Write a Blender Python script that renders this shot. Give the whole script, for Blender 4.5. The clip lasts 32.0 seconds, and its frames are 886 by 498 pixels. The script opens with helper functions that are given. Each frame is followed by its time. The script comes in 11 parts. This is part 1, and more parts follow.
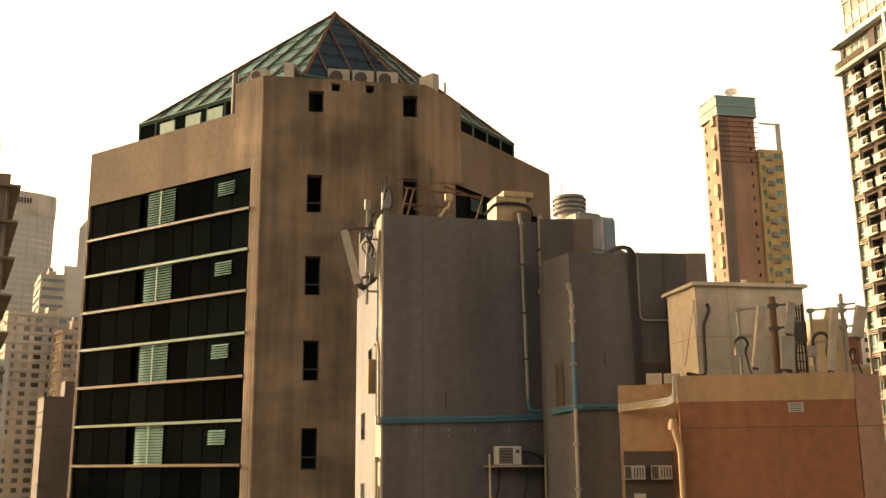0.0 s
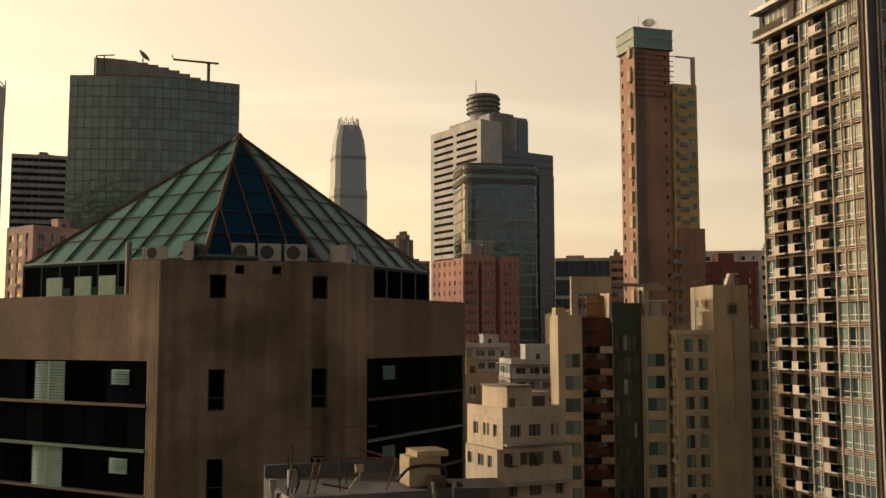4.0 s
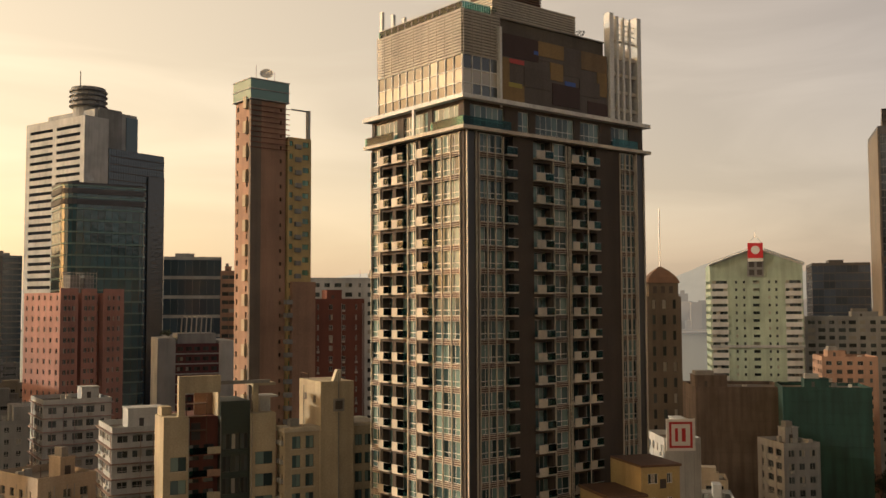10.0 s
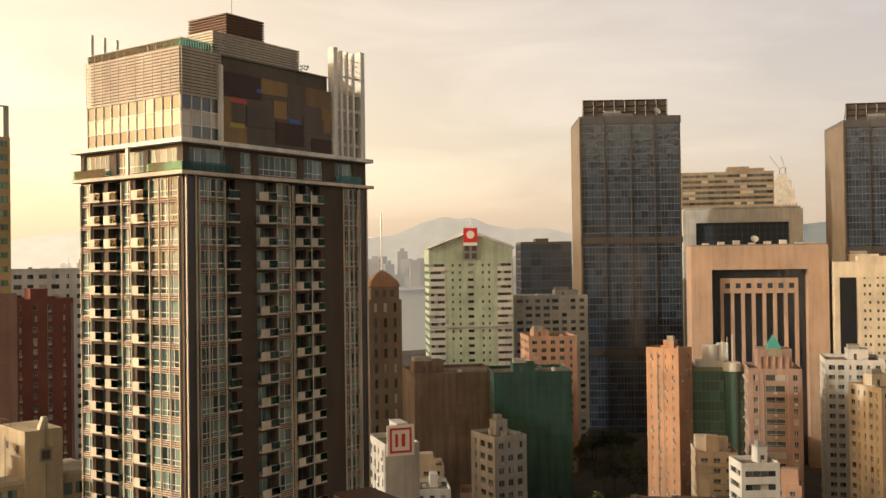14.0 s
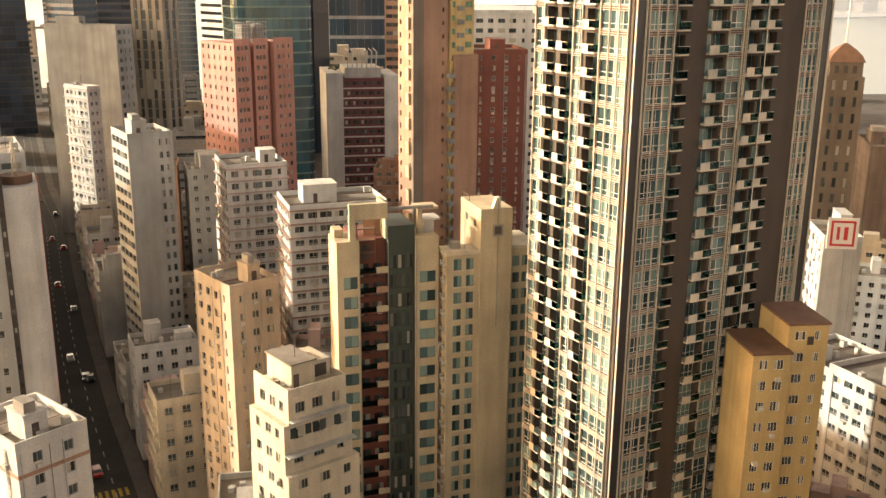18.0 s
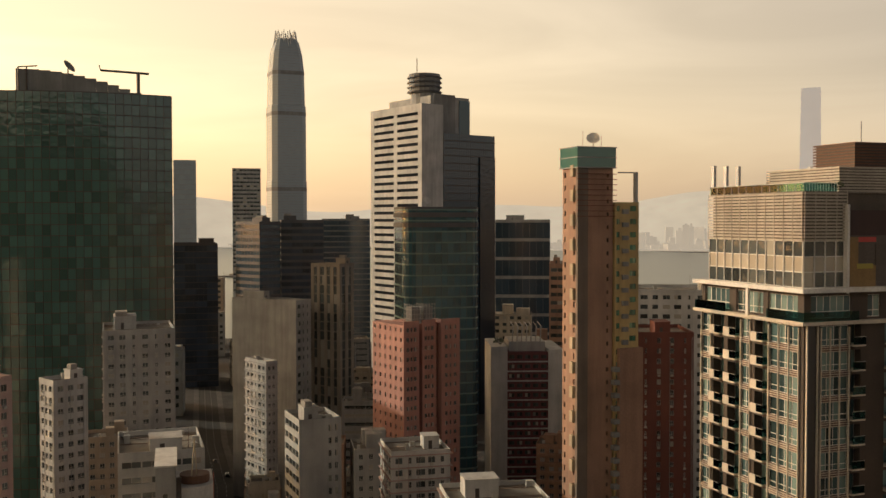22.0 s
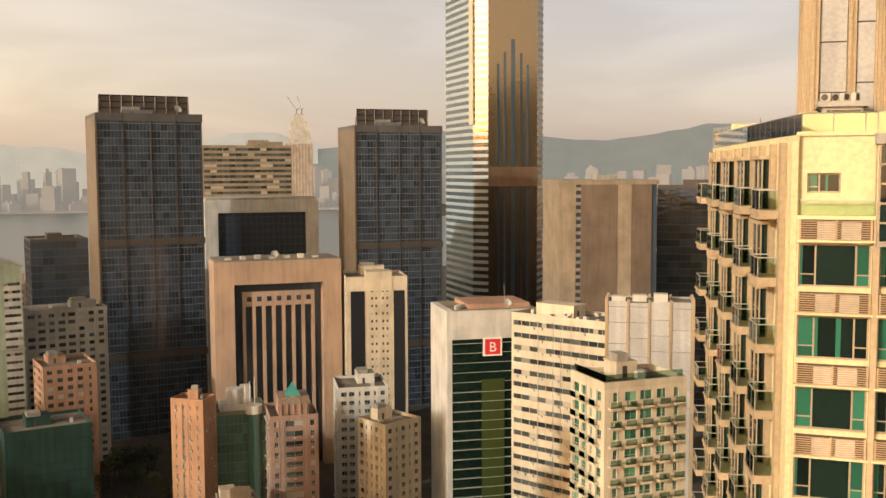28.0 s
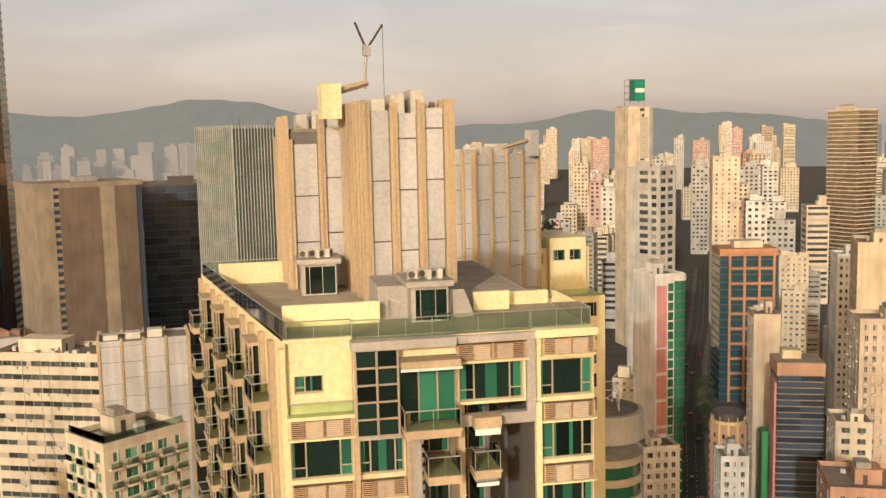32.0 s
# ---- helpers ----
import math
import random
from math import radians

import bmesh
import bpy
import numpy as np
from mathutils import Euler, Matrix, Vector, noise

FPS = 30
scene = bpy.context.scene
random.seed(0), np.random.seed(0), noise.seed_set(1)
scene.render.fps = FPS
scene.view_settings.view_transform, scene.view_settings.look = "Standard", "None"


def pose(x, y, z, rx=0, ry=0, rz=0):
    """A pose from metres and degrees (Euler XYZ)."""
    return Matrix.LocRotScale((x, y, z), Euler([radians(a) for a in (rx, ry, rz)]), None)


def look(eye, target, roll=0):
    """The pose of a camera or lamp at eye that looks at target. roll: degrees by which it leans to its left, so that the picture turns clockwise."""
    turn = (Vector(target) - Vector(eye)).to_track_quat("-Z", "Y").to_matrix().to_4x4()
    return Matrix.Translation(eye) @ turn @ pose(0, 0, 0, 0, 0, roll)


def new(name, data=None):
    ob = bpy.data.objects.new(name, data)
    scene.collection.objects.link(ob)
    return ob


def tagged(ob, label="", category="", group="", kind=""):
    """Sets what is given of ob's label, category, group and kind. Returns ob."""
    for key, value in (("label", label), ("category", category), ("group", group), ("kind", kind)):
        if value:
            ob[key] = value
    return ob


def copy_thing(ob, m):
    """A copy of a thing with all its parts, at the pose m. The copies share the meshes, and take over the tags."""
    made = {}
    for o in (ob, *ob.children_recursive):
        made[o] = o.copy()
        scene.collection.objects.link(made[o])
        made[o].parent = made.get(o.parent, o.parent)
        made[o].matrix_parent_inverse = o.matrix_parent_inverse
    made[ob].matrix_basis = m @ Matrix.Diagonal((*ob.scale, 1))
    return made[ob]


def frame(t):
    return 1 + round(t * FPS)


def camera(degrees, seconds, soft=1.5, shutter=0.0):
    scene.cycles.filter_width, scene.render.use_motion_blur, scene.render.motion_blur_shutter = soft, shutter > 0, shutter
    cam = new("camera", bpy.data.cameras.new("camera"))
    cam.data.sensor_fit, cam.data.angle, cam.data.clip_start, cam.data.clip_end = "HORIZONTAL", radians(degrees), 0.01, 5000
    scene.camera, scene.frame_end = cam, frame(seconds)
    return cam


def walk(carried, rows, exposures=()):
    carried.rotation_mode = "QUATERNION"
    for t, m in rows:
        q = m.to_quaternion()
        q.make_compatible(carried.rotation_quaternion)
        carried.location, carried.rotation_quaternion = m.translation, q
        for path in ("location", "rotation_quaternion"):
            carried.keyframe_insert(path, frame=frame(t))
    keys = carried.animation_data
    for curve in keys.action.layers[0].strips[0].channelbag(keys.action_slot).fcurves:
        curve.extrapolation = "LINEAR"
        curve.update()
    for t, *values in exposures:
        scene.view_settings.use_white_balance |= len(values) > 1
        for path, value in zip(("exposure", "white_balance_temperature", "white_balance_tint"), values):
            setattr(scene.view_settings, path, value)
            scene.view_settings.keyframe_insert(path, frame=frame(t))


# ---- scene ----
# seconds and stops: the camera darkens as it turns to the bright west and opens up again over the sunlit east
EXPOSURES = ((0.0, 0.9, 7300, 10), (0.5, 0.25, 6400, 10), (1.0, -0.42, 5800, 10), (2.0, -0.6, 5950, 10), (5.0, -0.8, 6500, 10), (8.5, -0.85, 6500, 10), (11.0, -0.25, 6500, 10), (13.0, -0.1, 6500, 10), (16.0, 0.7, 6500, 10), (17.5, 1.32, 6400, 10), (18.3, 1.28, 6400, 10), (19.0, 0.45, 6350, 10), (19.6, -0.2, 6250, 10), (21.0, -0.7, 6350, 10), (23.0, -0.7, 6500, 10), (25.0, -0.45, 6500, 10), (28.0, -0.05, 6300, 10), (30.0, -0.17, 6150, 10), (32.0, -0.16, 6150, 10))
cam = camera(48.9, 32.0)

# seconds, height, heading to the left, pitch up, roll: a drone that climbs straight up while it looks round
PATH = [
    (0.0, 45.00, 0.33, 12.31, -0.48),
    (0.5, 46.48, 1.65, 11.71, -0.13),
    (1.0, 47.97, 0.95, 10.12, -0.57),
    (1.5, 49.45, 0.71, 9.02, -0.25),
    (2.0, 50.94, -0.77, 6.29, -0.17),
    (2.5, 52.42, -1.46, 5.87, -0.18),
    (4.5, 58.37, -6.29, 4.93, -0.04),
    (5.0, 59.85, -7.72, 4.98, -0.13),
    (5.5, 61.34, -9.75, 4.91, -0.52),
    (6.0, 62.82, -11.47, 5.22, -0.23),
    (6.5, 64.31, -13.11, 5.53, 0.03),
    (7.0, 65.79, -13.07, 5.33, -0.22),
    (7.5, 67.28, -13.53, 3.76, -0.64),
    (8.0, 68.76, -13.85, 4.48, -0.36),
    (8.5, 70.25, -16.32, 4.68, -0.06),
    (9.0, 71.73, -18.91, 4.77, -0.25),
    (9.5, 73.22, -23.35, 3.79, -0.47),
    (10.0, 74.70, -27.50, 3.53, -0.22),
    (10.5, 76.19, -31.21, 3.23, -0.24),
    (11.0, 77.67, -33.42, 3.18, -0.18),
    (11.5, 79.16, -34.52, 2.85, -0.31),
    (12.0, 80.64, -37.46, 2.46, -0.54),
    (12.5, 82.12, -41.41, 2.41, -0.75),
    (13.0, 83.61, -43.80, 2.22, -0.89),
    (13.5, 85.09, -44.37, 2.18, -0.94),
    (15.5, 91.03, -39.22, -10.41, 0.12),
    (16.0, 92.52, -39.86, -14.18, -0.41),
    (16.5, 94.00, -35.72, -17.23, -0.09),
    (17.0, 95.49, -27.45, -17.69, 0.25),
    (17.5, 96.97, -21.34, -16.71, 0.49),
    (18.0, 98.46, -18.08, -15.67, 0.46),
    (18.5, 99.94, -16.51, -11.64, 0.48),
    (19.0, 101.43, -15.91, -7.57, 0.54),
    (19.5, 102.92, -14.85, -4.54, 0.42),
    (20.0, 104.40, -13.16, -2.58, 0.21),
    (20.5, 105.89, -13.29, -1.07, -0.08),
    (21.0, 107.37, -13.58, -1.07, 0.19),
    (21.5, 108.86, -13.54, -0.80, -0.04),
    (22.0, 110.34, -8.40, -1.65, -0.05),
    (22.5, 111.83, -4.12, -1.86, 0.02),
    (23.0, 113.31, -6.77, -2.13, 0.22),
    (23.5, 114.80, -15.46, -1.78, 0.55),
    (24.0, 116.28, -23.24, -0.70, 0.28),
    (24.5, 117.77, -29.22, -0.93, -0.49),
    (25.0, 119.25, -38.31, -3.16, -1.04),
    (25.5, 120.73, -46.83, -4.18, 0.56),
    (27.5, 126.68, -68.10, -4.42, -0.58),
    (28.0, 128.16, -71.26, -4.63, -0.24),
    (28.5, 129.65, -77.44, -5.01, -1.77),
    (29.0, 131.13, -84.35, -6.83, -1.02),
    (29.5, 132.62, -85.25, -7.65, -0.01),
    (30.0, 134.10, -84.05, -7.71, -0.04),
    (30.5, 135.59, -88.39, -7.20, 0.13),
    (31.0, 137.07, -94.22, -7.26, -0.79),
    (31.5, 138.56, -98.34, -7.13, -0.93),
    (32.0, 140.04, -100.77, -6.56, -1.24),
]


def drone(z, yaw, pitch, roll):
    y, p = radians(yaw), radians(pitch)
    ahead = Vector((-math.sin(y) * math.cos(p), math.cos(y) * math.cos(p), math.sin(p)))
    eye = Vector((0.0, 0.0, z))
    return look(eye, eye + ahead * 10, roll)


walk(cam, [(t, drone(z, yaw, pitch, roll)) for t, z, yaw, pitch, roll in PATH], EXPOSURES)


# ---- light ----
SUN_YAW, SUN_HEIGHT = 63.0, 17.0
world = bpy.data.worlds.new("evening_sky")
scene.world = world
world.use_nodes = True
wn, wl_ = world.node_tree.nodes, world.node_tree.links
sky = wn.new("ShaderNodeTexSky")
sky.sky_type = "NISHITA"
sky.sun_disc = False
sky.sun_elevation = radians(SUN_HEIGHT)
sky.sun_rotation = radians(-SUN_YAW)
sky.altitude, sky.air_density, sky.dust_density, sky.ozone_density = 60, 1.0, 2.6, 1.0
tint = wn.new("ShaderNodeMix")
tint.data_type, tint.blend_type = "RGBA", "MULTIPLY"
tint.inputs[0].default_value = 1.0
tint.inputs[7].default_value = (1.06, 0.79, 0.54, 1)
wl_.new(sky.outputs[0], tint.inputs[6])
haze = wn.new("ShaderNodeMix")
haze.data_type = "RGBA"
haze.inputs[0].default_value = 0.38
haze.inputs[7].default_value = (6.4, 5.2, 4.05, 1)
wl_.new(tint.outputs[2], haze.inputs[6])
# the haze scatters far more light forward, so the sky glows towards the low sun and falls off away from it
way = wn.new("ShaderNodeTexCoord")
dot = wn.new("ShaderNodeVectorMath")
dot.operation = "DOT_PRODUCT"
dot.inputs[1].default_value = (-math.sin(radians(SUN_YAW)), math.cos(radians(SUN_YAW)), 0.0)
wl_.new(way.outputs["Generated"], dot.inputs[0])
glow = wn.new("ShaderNodeMapRange")
glow.interpolation_type = "SMOOTHSTEP"
for k, v in zip(("From Min", "From Max", "To Min", "To Max"), (-0.9, 0.8, 0.0, 1.0)):
    glow.inputs[k].default_value = v
wl_.new(dot.outputs["Value"], glow.inputs["Value"])
warm = wn.new("ShaderNodeMix")
warm.data_type = "RGBA"
warm.inputs[6].default_value, warm.inputs[7].default_value = (1.26, 1.26, 1.48, 1), (3.35, 3.1, 2.6, 1)
wl_.new(glow.outputs[0], warm.inputs[0])
lit = wn.new("ShaderNodeVectorMath")
lit.operation = "MULTIPLY"
wl_.new(haze.outputs[2], lit.inputs[0]), wl_.new(warm.outputs[2], lit.inputs[1])
bright = wn.new("ShaderNodeVectorMath")
bright.operation = "SCALE"
# the haze is thickest near the horizon and thin overhead
rise = wn.new("ShaderNodeSeparateXYZ")
wl_.new(way.outputs["Generated"], rise.inputs[0])
thin = wn.new("ShaderNodeMapRange")
thin.interpolation_type = "SMOOTHSTEP"
for k, v in zip(("From Min", "From Max", "To Min", "To Max"), (0.33, 0.78, 1.0, 0.12)):
    thin.inputs[k].default_value = v
wl_.new(rise.outputs["Z"], thin.inputs["Value"])
# thin streaky clouds
flat_ = wn.new("ShaderNodeMapping")
flat_.inputs["Scale"].default_value = (1.2, 2.2, 9.0)
flat_.inputs["Rotation"].default_value = (0.12, 0.05, 0.4)
wl_.new(way.outputs["Generated"], flat_.inputs["Vector"])
puff = wn.new("ShaderNodeTexNoise")
puff.inputs["Scale"].default_value, puff.inputs["Detail"].default_value, puff.inputs["Distortion"].default_value = 1.6, 7, 0.6
wl_.new(flat_.outputs[0], puff.inputs["Vector"])
veil = wn.new("ShaderNodeMapRange")
for k, v in zip(("From Min", "From Max", "To Min", "To Max"), (0.42, 0.66, 0.97, 1.13)):
    veil.inputs[k].default_value = v
wl_.new(puff.outputs["Fac"], veil.inputs["Value"])
both = wn.new("ShaderNodeMath")
both.operation = "MULTIPLY"
wl_.new(veil.outputs[0], both.inputs[0]), wl_.new(thin.outputs[0], both.inputs[1])
wl_.new(lit.outputs[0], bright.inputs[0]), wl_.new(both.outputs[0], bright.inputs["Scale"])
wl_.new(bright.outputs[0], wn["Background"].inputs["Color"])
wn["Background"].inputs["Strength"].default_value = 0.125

sun = new("sun", bpy.data.lights.new("sun", "SUN"))
sun.data.energy, sun.data.angle, sun.data.color = 3.2, radians(1.0), (1.0, 0.955, 0.79)
_y, _h = radians(SUN_YAW), radians(SUN_HEIGHT)
SUN_DIR = Vector((-math.sin(_y) * math.cos(_h), math.cos(_y) * math.cos(_h), math.sin(_h)))
sun.matrix_world = look(SUN_DIR * 400 + Vector((0, 0, 300)), (0, 0, 300))


# ---- materials ----
MATS = {}


def nodes_of(name):
    m = bpy.data.materials.new(name)
    m.use_nodes = True
    return m, m.node_tree.nodes, m.node_tree.links, m.node_tree.nodes["Principled BSDF"]


def paint(name, colour, rough=0.85, stain=0.35, grain=0.12, streak=0.24, vary=0.06, metal=0.0):
    """Painted or rendered wall: blotches, rain streaks, fine grain and relief; vary: differences from thing to thing."""
    if name in MATS:
        return MATS[name]
    m, n, l, p = nodes_of(name)
    tc = n.new("ShaderNodeTexCoord")
    big = n.new("ShaderNodeTexNoise")
    big.inputs["Scale"].default_value, big.inputs["Detail"].default_value = 0.11, 5
    l.new(tc.outputs["Object"], big.inputs["Vector"])
    mp = n.new("ShaderNodeMapping")
    mp.inputs["Scale"].default_value = (0.55, 0.55, 0.05)
    l.new(tc.outputs["Object"], mp.inputs["Vector"])
    runs = n.new("ShaderNodeTexNoise")
    runs.inputs["Scale"].default_value, runs.inputs["Detail"].default_value = 1.0, 4
    l.new(mp.outputs[0], runs.inputs["Vector"])
    fine = n.new("ShaderNodeTexNoise")
    fine.inputs["Scale"].default_value, fine.inputs["Detail"].default_value = 4.0, 6
    l.new(tc.outputs["Object"], fine.inputs["Vector"])

    def ramp(src, lo, hi, a, b):
        r = n.new("ShaderNodeMapRange")
        for k, v in zip(("From Min", "From Max", "To Min", "To Max"), (lo, hi, a, b)):
            r.inputs[k].default_value = v
        l.new(src, r.inputs["Value"])
        return r.outputs[0]

    def times(a, b):
        q = n.new("ShaderNodeMath")
        q.operation = "MULTIPLY"
        l.new(a, q.inputs[0]), l.new(b, q.inputs[1])
        return q.outputs[0]

    f = times(ramp(big.outputs["Fac"], 0.32, 0.62, 1 - stain * 0.7, 1.06), ramp(runs.outputs["Fac"], 0.36, 0.58, 1 - streak * 0.55, 1.04))
    f = times(f, ramp(fine.outputs["Fac"], 0.3, 0.7, 1 - grain, 1 + grain))
    if vary:
        oi = n.new("ShaderNodeObjectInfo")
        f = times(f, ramp(oi.outputs["Random"], 0, 1, 1 - vary, 1 + vary))
    mix = n.new("ShaderNodeMix")
    mix.data_type, mix.blend_type = "RGBA", "MULTIPLY"
    mix.inputs[0].default_value = 1.0
    mix.inputs[6].default_value = (*[c * 0.69 for c in colour], 1)
    l.new(f, mix.inputs[7])
    l.new(mix.outputs[2], p.inputs["Base Color"])
    p.inputs["Roughness"].default_value, p.inputs["Metallic"].default_value = rough, metal
    b = n.new("ShaderNodeBump")
    b.inputs["Strength"].default_value, b.inputs["Distance"].default_value = 0.25, 0.05
    l.new(fine.outputs["Fac"], b.inputs["Height"])
    l.new(b.outputs[0], p.inputs["Normal"])
    MATS[name] = m
    return m


def glass(name, colour, rough=0.06, spread=0.6, curtain=(0.35, 0.33, 0.28), some=0.0, wavy=0.02, spec=0.8, cell=0.0, metal=0.0):
    """Window glass over a dim room: mirror-like, a little wavy; pane by pane differences; some of the panes have curtains behind."""
    if name in MATS:
        return MATS[name]
    m, n, l, p = nodes_of(name)
    oi = n.new("ShaderNodeObjectInfo")
    ge = n.new("ShaderNodeNewGeometry")
    add = n.new("ShaderNodeMath")
    add.operation = "ADD"
    l.new(oi.outputs["Random"], add.inputs[0]), l.new(ge.outputs["Random Per Island"], add.inputs[1])
    fr = n.new("ShaderNodeMath")
    fr.operation = "FRACT"
    l.new(add.outputs[0], fr.inputs[0])
    tc = n.new("ShaderNodeTexCoord")
    cr = n.new("ShaderNodeValToRGB")
    e = cr.color_ramp.elements
    e[0].color = (*[c * (1 - spread) for c in colour], 1)
    e[1].position = 1 - some - 0.02 if some else 1.0
    e[1].color = (*[min(1, c * (1 + spread)) for c in colour], 1)
    if some:
        k = e.new(1 - some)
        k.color = (*curtain, 1)
    l.new(fr.outputs[0], cr.inputs[0])
    l.new(cr.outputs[0], p.inputs["Base Color"])
    p.inputs["Roughness"].default_value = rough
    p.inputs["Metallic"].default_value = metal
    p.inputs["Specular IOR Level"].default_value = spec
    nz = n.new("ShaderNodeTexNoise")
    nz.inputs["Scale"].default_value, nz.inputs["Detail"].default_value = 0.5, 2
    l.new(tc.outputs["Object"], nz.inputs["Vector"])
    b = n.new("ShaderNodeBump")
    b.inputs["Strength"].default_value, b.inputs["Distance"].default_value = wavy * 5, 0.3
    l.new(nz.outputs["Fac"], b.inputs["Height"])
    l.new(b.outputs[0], p.inputs["Normal"])
    MATS[name] = m
    return m


def plain(name, colour, rough=0.5, metal=0.0, emit=0.0):
    if name in MATS:
        return MATS[name]
    m, n, l, p = nodes_of(name)
    p.inputs["Base Color"].default_value = (*colour, 1)
    p.inputs["Roughness"].default_value, p.inputs["Metallic"].default_value = rough, metal
    if emit:
        p.inputs["Emission Color"].default_value = (*colour, 1)
        p.inputs["Emission Strength"].default_value = emit
    MATS[name] = m
    return m


WINDOW_DARK = glass("window_glass", (0.05, 0.06, 0.06), some=0.14)
RIBBON = glass("ribbon_glass", (0.02, 0.022, 0.026), 0.35, 0.3, spec=0.0)
WINDOW_TEAL = glass("teal_window_glass", (0.045, 0.08, 0.085), some=0.4, curtain=(0.17, 0.25, 0.235), spec=0.4)
WINDOW_GREEN = glass("green_window_glass", (0.03, 0.14, 0.09), some=0.12, curtain=(0.16, 0.32, 0.22))
FRAME_ALU = plain("aluminium", (0.42, 0.41, 0.39), 0.4, 0.6)
FRAME_DARK = plain("dark_metal", (0.07, 0.06, 0.055), 0.5, 0.4)
FRAME_WHITE = plain("white_metal", (0.7, 0.68, 0.63), 0.5)
CONCRETE = paint("concrete", (0.36, 0.34, 0.31))
ROOF = paint("roof_screed", (0.30, 0.27, 0.23), stain=0.6)
AC_WHITE = paint("ac_casing", (0.62, 0.60, 0.54), 0.6, stain=0.3)
RUST = paint("rusty_steel", (0.20, 0.11, 0.07), 0.8)


def clear_glass(name, tint):
    """See-through tinted glass with a mirror gloss at low angles."""
    m, n, l, p = nodes_of(name)
    tr, gl, mx, fr = n.new("ShaderNodeBsdfTransparent"), n.new("ShaderNodeBsdfGlossy"), n.new("ShaderNodeMixShader"), n.new("ShaderNodeFresnel")
    tr.inputs[0].default_value = (*tint, 1)
    gl.inputs["Roughness"].default_value = 0.04
    fr.inputs[0].default_value = 1.28
    l.new(fr.outputs[0], mx.inputs[0])
    l.new(tr.outputs[0], mx.inputs[1]), l.new(gl.outputs[0], mx.inputs[2])
    l.new(mx.outputs[0], n["Material Output"].inputs["Surface"])
    MATS[name] = m
    return m


# ---- building blocks ----
GROUND = 4.0


class Shape:
    """Collects faces of one mesh, each with a material slot."""

    def __init__(self):
        self.v, self.f, self.m = [], [], []

    def quad(self, a, b, c, d, k=0):
        i = len(self.v)
        self.v += [a, b, c, d]
        self.f.append((i, i + 1, i + 2, i + 3))
        self.m.append(k)

    def box(self, x0, y0, z0, x1, y1, z1, k=0):
        i = len(self.v)
        self.v += [(x0, y0, z0), (x1, y0, z0), (x1, y1, z0), (x0, y1, z0), (x0, y0, z1), (x1, y0, z1), (x1, y1, z1), (x0, y1, z1)]
        for q in ((0, 3, 2, 1), (4, 5, 6, 7), (0, 1, 5, 4), (1, 2, 6, 5), (2, 3, 7, 6), (3, 0, 4, 7)):
            self.f.append(tuple(i + j for j in q))
            self.m.append(k)
        return self

    def prism(self, pts, z0, z1, k=0, top=None):
        """An upright prism over a counter-clockwise outline; top: another outline for its upper end."""
        i, n = len(self.v), len(pts)
        up = top or pts
        self.v += [(x, y, z0) for x, y in pts] + [(x, y, z1) for x, y in up]
        for j in range(n):
            q = (j + 1) % n
            self.f.append((i + j, i + q, i + n + q, i + n + j))
            self.m.append(k)
        self.f += [tuple(i + j for j in reversed(range(n))), tuple(i + n + j for j in range(n))]
        self.m += [k, k]
        return self

    def bar(self, a, b, r, k=0, n=6):
        """A round or square bar from a to b."""
        a, b = Vector(a), Vector(b)
        w = (b - a).normalized()
        s = w.orthogonal().normalized()
        t = w.cross(s)
        i = len(self.v)
        for p in (a, b):
            for j in range(n):
                g = 2 * math.pi * (j + 0.5) / n
                self.v.append(tuple(p + s * (r * math.cos(g)) + t * (r * math.sin(g))))
        for j in range(n):
            q = (j + 1) % n
            self.f.append((i + j, i + q, i + n + q, i + n + j))
            self.m.append(k)
        self.f += [tuple(i + j for j in reversed(range(n))), tuple(i + n + j for j in range(n))]
        self.m += [k, k]
        return self

    def disc(self, x, y, r, z0, z1, k=0, n=16, r1=None):
        c = [(math.cos(2 * math.pi * j / n), math.sin(2 * math.pi * j / n)) for j in range(n)]
        q = r if r1 is None else r1
        return self.prism([(x + r * a, y + r * b) for a, b in c], z0, z1, k, [(x + q * a, y + q * b) for a, b in c])

    def dish(self, x, y, z, r, yaw, k=0, tilt=35):
        """A satellite dish on a short mast."""
        self.bar((x, y, z), (x, y, z + r), 0.08 * r + 0.03, k)
        m = pose(x, y, z + r * 1.2, 90 - tilt, 0, yaw)
        i, n = len(self.v), 12
        for q, h in ((0.05, 0.0), (0.6, 0.12), (1.0, 0.32)):
            for j in range(n):
                g = 2 * math.pi * j / n
                self.v.append(tuple(m @ Vector((r * q * math.cos(g), r * q * math.sin(g), r * h))))
        for e in range(2):
            for j in range(n):
                o = (j + 1) % n
                self.f.append((i + e * n + j, i + e * n + o, i + (e + 1) * n + o, i + (e + 1) * n + j))
                self.m.append(k)
        self.bar(m @ Vector((0, 0, 0)), m @ Vector((0, 0, r * 0.7)), 0.03 * r + 0.01, k, 4)
        return self

    def mesh(self, name, mats):
        me = bpy.data.meshes.new(name)
        me.from_pydata(self.v, [], self.f)
        for m in mats if isinstance(mats, (list, tuple)) else [mats]:
            me.materials.append(m)
        me.polygons.foreach_set("material_index", np.array(self.m, dtype=np.int32))
        me.update()
        return me


def part(name, shape, mats, parent, label="", kind=""):
    ob = new(name, shape.mesh(name, mats) if isinstance(shape, Shape) else shape)
    ob.parent = parent
    return tagged(ob, label=label, kind=kind)


